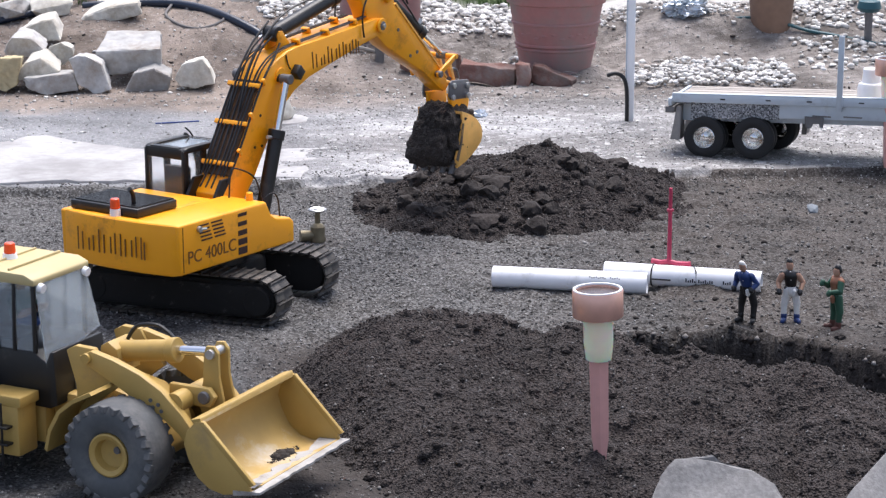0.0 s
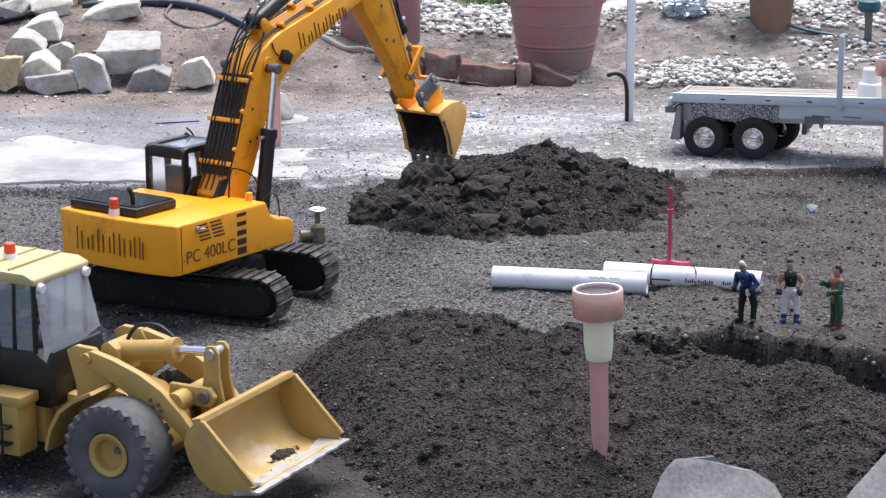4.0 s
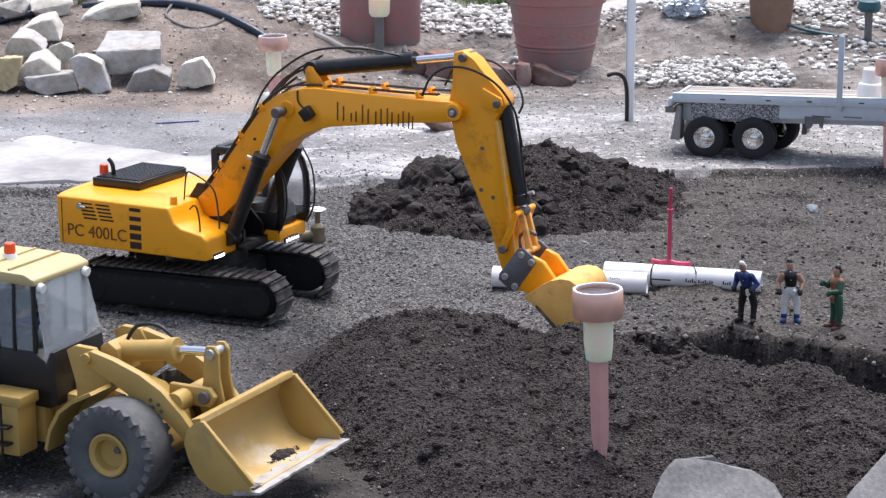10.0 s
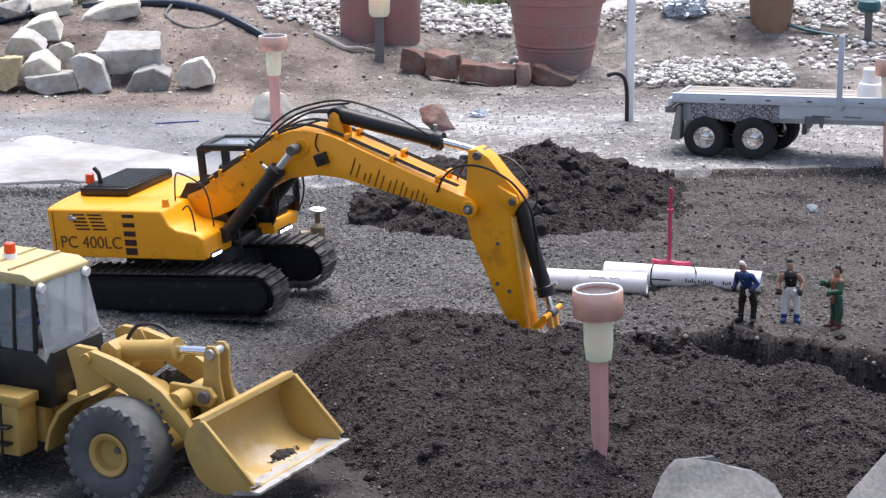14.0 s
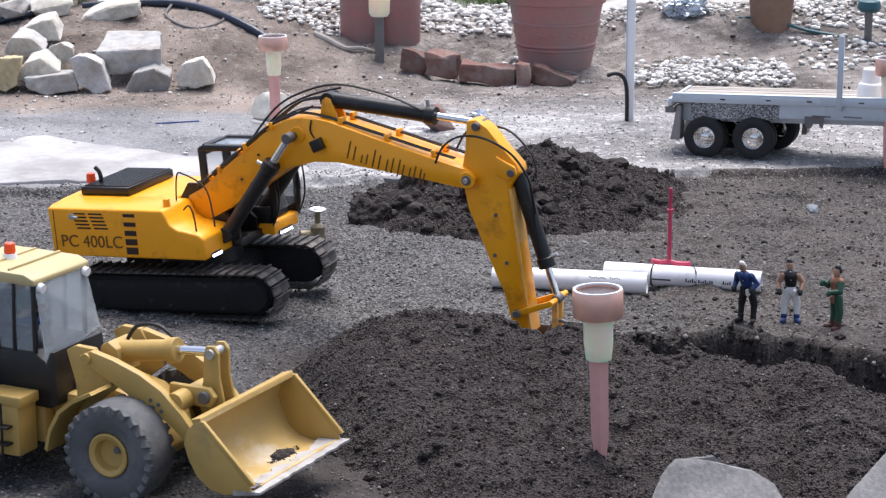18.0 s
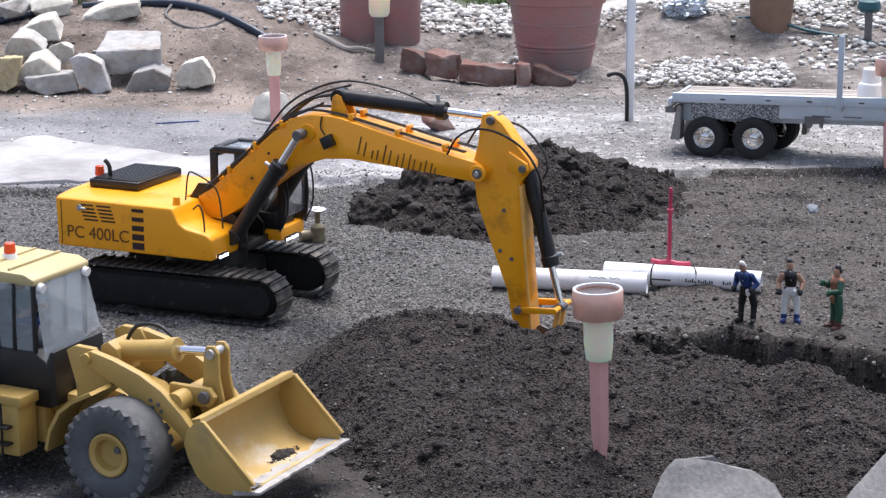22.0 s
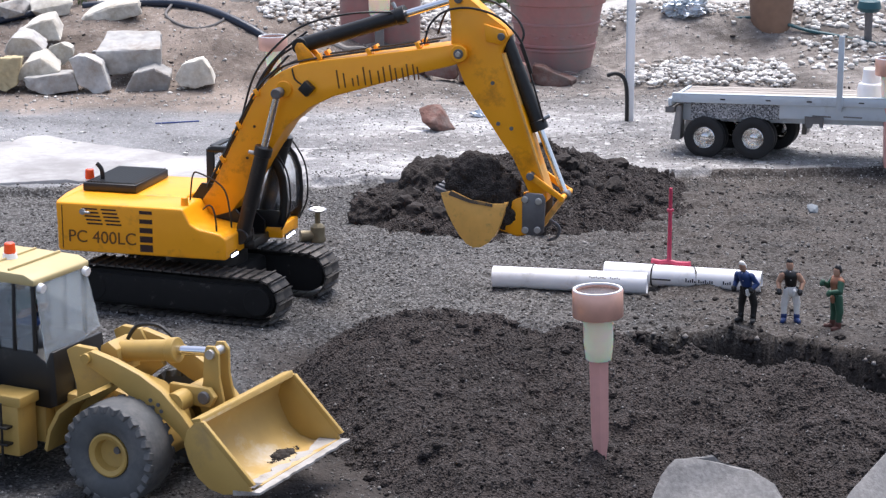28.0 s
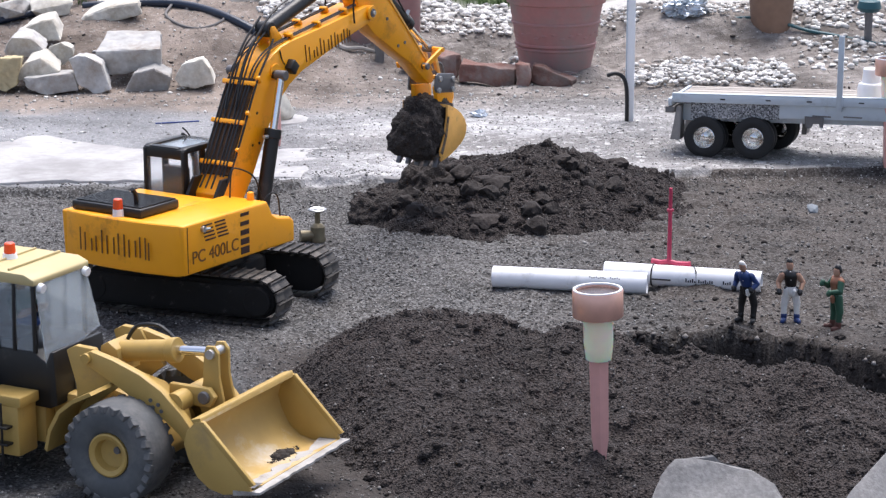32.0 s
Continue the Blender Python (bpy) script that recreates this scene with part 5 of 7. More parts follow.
# ---- the wheel loader ----
def tyre_mesh(r, width, rim_r):
    """A tyre about the y axis, centred, rounded at the shoulders."""
    hw = width / 2
    prof = [(rim_r, -hw * 0.75), (rim_r + 0.004, -hw * 0.92), ((r + rim_r) / 2, -hw), (r - 0.008, -hw * 0.95), (r - 0.002, -hw * 0.78), (r, -hw * 0.4), (r, hw * 0.4), (r - 0.002, hw * 0.78), (r - 0.008, hw * 0.95), ((r + rim_r) / 2, hw), (rim_r + 0.004, hw * 0.92), (rim_r, hw * 0.75)]
    b = lathe(prof, 48, "Y")
    return b


LOADER = Matrix.Translation((-0.33, 2.432, 0.0)) @ Matrix.Rotation(radians(-26), 4, "Z")
loader = empty("wheel_loader", LOADER, "mustard-yellow model wheel loader with dusty tyres and raised scoop", "wheel loader")
WR = 0.0615
lug_bm = box(-0.0044, 0.0044, -0.0135, 0.0135, 0, 0.0078, 0.001)
LUG = finish("lug", lug_bm, M_TYRE)


def add_lugs(tyre, r, hw, n=25):
    for i in range(n):
        for s in (-1, 1):
            a = 2 * math.pi * (i + (0.5 if s > 0 else 0)) / n
            ob = new("lug", LUG)
            ob.parent = tyre
            ob.matrix_local = Matrix.Rotation(a, 4, "Y") @ Matrix.Translation((0, s * hw * 0.5, r - 0.0072)) @ Matrix.Rotation(s * 0.35, 4, "Z")


for u in (0.0, -0.235):
    for s in (-1, 1):
        t = part("wheel", tyre_mesh(WR - 0.0025, 0.052, 0.025), M_TYRE, loader, "grey dusty chunky tyre")
        rim = lathe([(0.0255, -0.016), (0.0255, -0.0235), (0.0235, -0.0245), (0.0185, -0.022), (0.0165, -0.0125), (0.009, -0.011), (0.0, -0.011)], 36, "Y")
        if s < 0:
            rim.transform(Matrix.Rotation(math.pi, 4, "Z"))
        rm = part("rim", rim, M_LOADER, t, "mustard dished rim")
        part("hub_cap", rod((0.006, s * 0.01, 0.004), (0.006, s * 0.0145, 0.004), 0.0042, n=10), M_STEEL, t)
        add_lugs(t, WR - 0.0045, 0.026)
        t.matrix_local = Matrix.Translation((u, s * 0.079, WR))
part("axle", rod((0, -0.06, WR), (0, 0.06, WR), 0.013, n=16), M_LOADER, loader)
part("axle", rod((-0.235, -0.06, WR), (-0.235, 0.06, WR), 0.013, n=16), M_LOADER, loader)
part("front_frame", prism([(-0.095, 0.04), (-0.095, 0.085), (-0.075, 0.112), (-0.045, 0.118), (-0.01, 0.11), (0.02, 0.085), (0.03, 0.05), (0.02, 0.035)], -0.036, 0.036, 0.003), M_LOADER, loader)
for s in (-1, 1):
    a, b = sorted((s * 0.052, s * 0.043))
    part("tower_plate", prism([(-0.087, 0.16), (-0.075, 0.167), (-0.05, 0.166), (-0.04, 0.15), (-0.018, 0.125), (-0.045, 0.105), (-0.075, 0.083), (-0.075, 0.12)], a, b, 0.001), M_LOADER, loader)
    fa, fb = sorted((s * 0.05, s * 0.098))
    fpts = [(-0.022, 0.127), (-0.034, 0.121), (-0.048, 0.114), (-0.066, 0.1), (-0.08, 0.076), (-0.086, 0.052)]
    part("fender", prism(fpts + [(p - 0.0035, q + 0.003) for p, q in fpts[::-1]], fa, fb), M_LOADER, loader)
    a, b = sorted((s * 0.058, s * 0.047))
    lift = [(-0.066, 0.157), (-0.05, 0.165), (-0.02, 0.158), (0.015, 0.146), (0.044, 0.13), (0.07, 0.106), (0.092, 0.08), (0.112, 0.058), (0.106, 0.048), (0.092, 0.052), (0.066, 0.082), (0.042, 0.1), (0.013, 0.113), (-0.02, 0.13), (-0.055, 0.147)]
    la = part("lift_arm", prism(lift, a, b, 0.0015), M_LOADER, loader)
    o = s * 0.058
    part("pin", rod((-0.055, o, 0.156), (-0.055, o + s * 0.004, 0.156), 0.006, n=14), M_LOADER, la)
    for p, q in ((0.03, 0.118), (0.04, 0.114), (0.033, 0.11), (0.044, 0.107)):
        part("bolt", rod((p, o - s * 0.001, q), (p, o + s * 0.001, q), 0.0025, n=8), M_STEEL, la)
part("cross_tube", rod((0.055, -0.05, 0.115), (0.055, 0.05, 0.115), 0.012, n=20), M_LOADER, loader, "mustard cross tube with scraped paint")
tc = part("tilt_cylinder", rod((-0.046, 0, 0.151), (0.026, 0, 0.161), 0.0125, n=20, bev=0.0012), M_LOADER, loader, "mustard tilt cylinder")
part("gland", rod((0.02, 0, 0.16), (0.031, 0, 0.1618), 0.0148, n=20, bev=0.001), M_LOADER, tc)
part("rod", rod((0.03, 0, 0.1616), (0.083, 0, 0.166), 0.0055, n=14), M_CHROME, tc, "bright polished rod")
part("hose", tube([(-0.05, 0.012, 0.155), (-0.035, 0.015, 0.178), (-0.005, 0.016, 0.182), (0.02, 0.014, 0.168)], 0.0024, 8), M_BLACK, tc, "black hydraulic hose")
part("cylinder_mount", prism([(-0.066, 0.13), (-0.062, 0.16), (-0.052, 0.166), (-0.04, 0.158), (-0.035, 0.13)], -0.02, 0.02, 0.001), M_LOADER, loader)
for v in (-0.013, 0.009):
    part("tilt_lever", prism([(0.073, 0.166), (0.076, 0.175), (0.086, 0.176), (0.092, 0.168), (0.092, 0.14), (0.098, 0.11), (0.1, 0.088), (0.076, 0.084), (0.064, 0.104), (0.071, 0.134)], v, v + 0.005, 0.001), M_LOADER, loader)
part("pin", rod((0.083, -0.018, 0.167), (0.083, 0.018, 0.167), 0.0055, n=14), M_BOLT, loader)
part("scoop_link", prism([(0.034, 0.108), (0.034, 0.13), (0.086, 0.13), (0.094, 0.12), (0.088, 0.108)], -0.026, -0.018, 0.001), M_LOADER, loader)
part("pin", rod((0.081, -0.03, 0.119), (0.081, -0.024, 0.119), 0.0075, n=16, bev=0.001), M_STEEL, loader)

SC = [(0.124, 0.119), (0.116, 0.117), (0.105, 0.105), (0.101, 0.09), (0.106, 0.074), (0.117, 0.054), (0.132, 0.043), (0.15, 0.039), (0.186, 0.0455)]
sc_in = []
for i, (p, q) in enumerate(SC):
    a, b = SC[max(i - 1, 0)], SC[min(i + 1, len(SC) - 1)]
    d = Vector((b[0] - a[0], b[1] - a[1])).normalized()
    sc_in.append((p - d.y * 0.003, q + d.x * 0.003))
scoop = part("scoop", prism(SC + sc_in[::-1], -0.1, 0.1), M_SCOOP, loader, "mustard scoop, scraped inside")
for s in (-1, 1):
    part("scoop_side", prism(SC + [(0.181, 0.056)], s * 0.1 - 0.002, s * 0.1 + 0.002, 0.0006), M_LOADER, scoop)
    part("side_edge", prism([(0.121, 0.117), (0.127, 0.119), (0.19, 0.056), (0.184, 0.053)], s * 0.1 - 0.0026, s * 0.1 + 0.0026, 0.0008), M_LOADER, scoop)
blade = prism([(0.165, 0.0402), (0.197, 0.046), (0.197, 0.0488), (0.165, 0.0462)], -0.1025, 0.1025)
bmesh.ops.subdivide_edges(blade, edges=[e for e in blade.edges if e.calc_length() > 0.1], cuts=48, use_grid_fill=True)
for v in blade.verts:
    # the worn edge wanders at its front and where the paint begins
    v.co.x += (0.0016 if v.co.x > 0.18 else 0.009) * noise.fractal(Vector((v.co.y * 55, v.co.x * 40, 3.0)), 0.9, 2.0, 3)
part("cutting_edge", blade, M_SCRAPED, scoop, "bare scraped steel cutting edge")
part("corner_plate", prism([(0.171, 0.0478), (0.186, 0.0505), (0.187, 0.0512), (0.171, 0.0488)], -0.0975, -0.078, 0.0003), M_STEEL, scoop, "bare grey steel corner")
part("spill_guard", prism([(0.113, 0.1145), (0.124, 0.1185), (0.122, 0.1225), (0.11, 0.119)], -0.1015, 0.1015, 0.001), M_LOADER, scoop)

# cab
part("cab_base", prism([(-0.24, 0.09), (-0.24, 0.152), (-0.135, 0.152), (-0.118, 0.14), (-0.112, 0.154), (-0.107, 0.154), (-0.104, 0.09), (-0.115, 0.085)], -0.05, 0.05, 0.002), M_BLACK, loader, "black cab lower body")
roof = prism([(-0.25, 0.232), (-0.25, 0.242), (-0.24, 0.246), (-0.14, 0.244), (-0.126, 0.238), (-0.126, 0.231)], -0.056, 0.054, 0.002)
roof_ob = part("cab_roof", roof, M_ROOF, loader, "cream cab roof")
for u in (-0.165, -0.2):
    part("roof_rib", box(u - 0.0015, u + 0.0015, -0.05, 0.05, 0.244, 0.2475, 0.0006), M_ROOF, roof_ob)
for v in (-0.045, 0.043):
    part("roof_lamp", rod((-0.126, v, 0.228), (-0.12, v, 0.227), 0.0055, n=14), M_WHITE, roof_ob, "small white roof lamp")
for v in (-0.05, 0.048):
    for pts in ([(-0.134, 0.15), (-0.134, 0.234), (-0.129, 0.234), (-0.129, 0.15)], [(-0.163, 0.15), (-0.16, 0.234), (-0.156, 0.234), (-0.158, 0.15)], [(-0.186, 0.15), (-0.186, 0.234), (-0.181, 0.234), (-0.181, 0.15)], [(-0.24, 0.15), (-0.24, 0.234), (-0.232, 0.234), (-0.232, 0.15)]):
        part("cab_pillar", prism(pts, v - 0.002, v + 0.002, 0.0006), M_BLACK, loader)
    for a, b in ((-0.157, -0.134), (-0.181, -0.161), (-0.232, -0.186)):
        part("side_window", box(a, b, v - 0.0006, v + 0.0006, 0.152, 0.233), M_HAZE, loader, "hazy clear cab window").visible_shadow = False
ws = bmesh.new()
q = [ws.verts.new(c) for c in ((-0.129, -0.05, 0.233), (-0.129, 0.048, 0.233), (-0.111, 0.048, 0.162), (-0.117, -0.05, 0.136))]
ws.faces.new(q)
ws.normal_update()
bmesh.ops.solidify(ws, geom=ws.faces[:], thickness=0.0015)
part("windscreen", ws, M_HAZE, loader, "hazy scratched windscreen", smooth_angle=10).visible_shadow = False
part("rear_window", box(-0.24, -0.2388, -0.046, 0.046, 0.152, 0.232), M_HAZE, loader, "hazy rear cab window").visible_shadow = False
part("driver_seat", add(box(-0.215, -0.18, -0.02, 0.025, 0.152, 0.168, 0.003), box(-0.22, -0.21, -0.02, 0.025, 0.165, 0.205, 0.003)), M_BLACK, loader, "black driver seat")
part("steering_column", rod((-0.15, 0.0, 0.15), (-0.16, 0.0, 0.185), 0.004, n=10), M_BLACK, loader)
part("beacon_base", rod((-0.2, 0, 0.244), (-0.2, 0, 0.251), 0.0095, 0.008, 18), M_WHITE, loader, "white beacon base")
part("beacon_lens", rod((-0.2, 0, 0.251), (-0.2, 0, 0.2635), 0.0072, 0.0062, 18, bev=0.001), M_ORANGE, loader, "orange beacon lens")
part("hitch", box(-0.125, -0.09, -0.03, 0.03, 0.04, 0.1, 0.004), M_LOADER, loader)
part("hitch_pin", rod((-0.105, 0, 0.035), (-0.105, 0, 0.11), 0.013, n=18), M_STEEL, loader)
for s in (-1, 1):
    a, b = sorted((s * 0.052, s * 0.088))
    part("step_tank", box(-0.178, -0.132, a, b, 0.035, 0.1, 0.003), M_LOADER, loader, "mustard side tank with steps")
    part("tank_lid", box(-0.182, -0.128, a - 0.001, b + 0.001, 0.094, 0.107, 0.002), M_LOADER, loader)
    for w in (0.05, 0.07):
        part("step", box(-0.172, -0.14, s * 0.094 - 0.006, s * 0.094 + 0.006, w, w + 0.003, 0.0008), M_BLACK, loader)
    part("step_rail", rod((-0.15, s * 0.096, 0.025), (-0.15, s * 0.096, 0.1), 0.0015, n=8), M_BLACK, loader)
part("rear_frame", box(-0.31, -0.125, -0.045, 0.045, 0.04, 0.095, 0.004), M_LOADER, loader)
part("engine_hood", prism([(-0.33, 0.08), (-0.33, 0.14), (-0.32, 0.15), (-0.242, 0.158), (-0.242, 0.08)], -0.045, 0.045, 0.005), M_LOADER, loader)
part("rear_counterweight", box(-0.35, -0.31, -0.06, 0.06, 0.045, 0.1, 0.005), M_LOADER, loader)

# ---- the flat trailer ----
TR = Matrix.Translation((0.515, 4.265, 0.0195)) @ Matrix.Rotation(radians(-20), 4, "Z")
trailer = empty("flatbed_trailer", TR, "blue-grey metal model flatbed trailer with wooden deck and twin axles", "trailer")


def flat_run(x0, x1, y0, y1, za, zb, bev=0.0):
    """A long bar that drops from za to zb (pairs of bottom and top) along its length, as the bed leans."""
    return prism([(x0, za[0]), (x0, za[1]), (x1, zb[1]), (x1, zb[0])], y0, y1, bev)


DROP = 0.03


def bed(x, z):
    return z + DROP * x


for y0, y1 in ((-0.008, 0.0),):
    part("side_rail", flat_run(-0.066, 0.62, y0, y1, (bed(-0.077, 0.1105), bed(-0.077, 0.1265)), (bed(0.62, 0.1095), bed(0.62, 0.1265)), 0.0012), M_ALU, trailer)
    part("side_rail", flat_run(-0.066, 0.62, 0.152, 0.16, (bed(-0.077, 0.098), bed(-0.077, 0.116)), (bed(0.62, 0.098), bed(0.62, 0.116)), 0.0012), M_ALU, trailer)
    part("rail_lip", flat_run(-0.066, 0.62, y0, y1 + 0.004, (bed(-0.077, 0.1265), bed(-0.077, 0.1285)), (bed(0.62, 0.1265), bed(0.62, 0.1285)), 0.0006), M_ALU, trailer)
for i in range(9):
    y0 = 0.005 + i * 0.0163
    part("deck_plank", flat_run(-0.063, 0.615, y0, y0 + 0.0155, (bed(-0.073, 0.109), bed(-0.073, 0.1165 + 0.0006 * (i % 3))), (bed(0.615, 0.109), bed(0.615, 0.1165 + 0.0006 * (i % 3)))), M_PLANK, trailer, "weathered wooden deck plank")
for y0 in (0.02, 0.125):
    part("main_beam", flat_run(-0.05, 0.62, y0, y0 + 0.008, (bed(-0.05, 0.07), bed(-0.05, 0.108)), (bed(0.62, 0.07), bed(0.62, 0.108)), 0.001), M_ALU, trailer)
part("side_skirt", flat_run(0.145, 0.6, 0.001, 0.005, (bed(0.145, 0.082), bed(0.145, 0.1095)), (bed(0.6, 0.082), bed(0.6, 0.1095)), 0.0008), M_ALU, trailer)
part("speckled_panel", flat_run(-0.03, 0.146, 0.001, 0.006, (bed(-0.03, 0.076), bed(-0.03, 0.11)), (bed(0.146, 0.079), bed(0.146, 0.11)), 0.0008), M_CHIP, trailer, "speckled grey panel over the wheels")
part("end_beam", box(-0.074, -0.067, -0.008, 0.16, 0.1, 0.1155, 0.0015), M_ALU, trailer)
part("bumper", box(-0.08, -0.062, -0.006, 0.158, 0.086, 0.0985, 0.0015), M_GREYPOST, trailer, "grey rear bumper beam")
for y0 in (0.0, 0.11):
    part("mud_flap", prism([(-0.058, 0.1), (-0.07, 0.032), (-0.05, 0.032), (-0.05, 0.1)], y0, y0 + 0.036, 0.0005), M_FLAP, trailer, "worn grey mud flap")
part("mud_flap", prism([(0.172, 0.1), (0.168, 0.036), (0.178, 0.036), (0.184, 0.1)], 0.118, 0.158, 0.0005), M_FLAP, trailer, "worn grey mud flap")
for x in (0.0, 0.097):
    part("axle", rod((x, 0.01, 0.041), (x + 0.022, 0.145, 0.041), 0.006, n=12), M_BLACK, trailer)
    for y, s in ((0.0, -1), (0.14, 1)):
        for k in (0, 1):
            t = part("wheel", tyre_mesh(0.0412, 0.021, 0.0215), M_BLACKTYRE, trailer, "black rubber trailer tyre")
            if k == 0:
                rim = lathe([(0.0215, -0.0085), (0.0205, -0.0095), (0.0193, -0.006), (0.0172, 0.0035), (0.0095, 0.0045), (0.0082, -0.004), (0.006, -0.0055), (0.0, -0.0055)], 32, "Y")
                if s < 0:
                    rim.transform(Matrix.Rotation(math.pi, 4, "Z"))
                part("rim", rim, M_RIM, t, "bright chrome dished rim")
                for j in range(6):
                    a = 2 * math.pi * j / 6
                    part("wheel_nut", rod((0.0125 * math.cos(a), s * -0.0005, 0.0125 * math.sin(a)), (0.0125 * math.cos(a), s * 0.0025, 0.0125 * math.sin(a)), 0.0016, n=6), M_BOLT, t)
            t.matrix_local = Matrix.Translation((x + (0.022 if s > 0 else 0), y - s * k * 0.024, 0.041 + (0.004 if x else 0)))
part("leg_bracket", prism([(0.196, 0.094), (0.197, 0.078), (0.203, 0.071), (0.21, 0.073), (0.212, 0.08), (0.224, 0.081), (0.226, 0.074), (0.232, 0.074), (0.232, 0.094)], -0.003, 0.001), M_GREYPOST, trailer, "dark grey landing-leg bracket")
for x, y in ((0.263, -0.011), (0.335, 0.163)):
    part("stake", box(x - 0.0055, x + 0.0055, y - 0.003, y + 0.003, 0.11, 0.255, 0.001), M_ALU, trailer, "upright blue-grey stake")
for x in (0.03, 0.12, 0.2, 0.3, 0.4):
    part("tie_slot", box(x, x + 0.01, -0.0088, -0.0075, bed(x, 0.117), bed(x, 0.1195)), M_BLACK, trailer)
for x in (-0.055, 0.21, 0.27):
    part("marking_bar", box(x, x + 0.036, -0.0088 if x < 0 else 0.0002, -0.0075 if x < 0 else 0.0015, bed(x, 0.1085 if x < 0 else 0.088), bed(x, 0.1105 if x < 0 else 0.0905)), M_GREYPOST, trailer)
gl = empty("gas_bottle", Matrix.Translation((0.828, 4.215, 0.141)), "small white gas bottle standing on the trailer deck", "gas bottle")
part("bottle", lathe([(0, 0), (0.022, 0), (0.026, 0.004), (0.0265, 0.025), (0.024, 0.034), (0.016, 0.038)], 28), M_WHITE, gl)
part("collar", lathe([(0.0165, 0.037), (0.0185, 0.037), (0.0165, 0.062), (0.0145, 0.064), (0.0, 0.064)], 24), M_WHITE, gl)

# ---- pipes, lifting tee, figures ----
def pipe(a, b, label, prints):
    a, b = Vector(a), Vector(b)
    L = (b - a).length
    ob = empty("plastic_pipe", Matrix.Translation(a) @ (b - a).to_track_quat("X", "Z").to_matrix().to_4x4(), label, "pipe", "white pipes beside the trench")
    prof = [(0.0145, 0), (0.0167, 0), (0.0167, L), (0.0145, L), (0.0145, 0)]
    bm = lathe(prof, 36)
    bm.transform(Matrix.Rotation(radians(90), 4, "Y"))
    part("tube", bm, M_PVC, ob)
    for u, w, tall, low, ink in prints:
        for k in range(int(w / 0.0034)):
            h = tall * (0.7 + 0.3 * math.cos(k * 2.3))
            q = math.sqrt(0.0167 ** 2 - max(low ** 2, (low + h) ** 2))
            part("print_bar", box(u + k * 0.0034, u + k * 0.0034 + 0.0019, -q - 0.0012, -q + 0.0012, low, low + h), ink, ob)
    return ob


pipe((0.078, 3.324, 0.0175), (0.314, 3.278, 0.0175), "white plastic pipe length lying on the dark gravel", [(0.152, 0.028, 0.0024, 0.0085, M_GREYPOST), (0.184, 0.02, 0.0024, 0.0085, M_GREYPOST)])
p2 = pipe((0.254, 3.353, 0.0175), (0.491, 3.289, 0.0175), "white plastic pipe strapped with black ties to a red lifting tee", [(0.13, 0.017, 0.0062, -0.004, M_HOSE), (0.15, 0.024, 0.0055, -0.004, M_HOSE), (0.188, 0.016, 0.0055, -0.004, M_HOSE)])
for u, slant in ((0.077, 4), (0.14, -24)):
    st = lathe([(0.0168, -0.0012), (0.018, -0.0012), (0.018, 0.0012), (0.0168, 0.0012), (0.0168, -0.0012)], 28)
    st.transform(Matrix.Translation((u, 0, 0)) @ Matrix.Rotation(radians(90), 4, "Y") @ Matrix.Rotation(radians(slant), 4, "X"))
    part("strap", st, M_BLACK, p2, "black cable tie")
part("strap_tail", box(0.077, 0.107, -0.019, -0.0175, -0.003, -0.001), M_BLACK, p2)
tee = empty("lifting_tee", Matrix.Translation((0.353, 3.34, 0.033)) @ Matrix.Rotation(radians(-18), 4, "Z"), "red plastic lifting tee standing on the white pipe", "tool")
part("upright", rod((0, 0, 0.002), (0, 0, 0.122), 0.0036, 0.0028, 12, bev=0.0008), M_RED, tee)
part("collar", rod((0, 0, 0.084), (0, 0, 0.089), 0.0055, n=12, bev=0.001), M_RED, tee)
part("crossbar", tube([(-0.028, 0, 0.004), (-0.014, 0, 0.002), (0, 0, 0.004), (0.016, 0, 0.0015), (0.034, 0, 0.003)], 0.0042, 10), M_RED, tee)
part("foot", box(-0.012, 0.03, -0.003, 0.006, 0.0, 0.005, 0.001), M_RED, tee)


def capsule(bm, a, b, r1, r2, mat):
    a, b = Vector(a), Vector(b)
    o = rod(a, b, r1, r2, 12)
    for c, r in ((a, r1), (b, r2)):
        s = bmesh.new()
        bmesh.ops.create_uvsphere(s, u_segments=12, v_segments=8, radius=r)
        s.transform(Matrix.Translation(c))
        add(o, s)
    for f in o.faces:
        f.material_index = mat
    return add(bm, o)


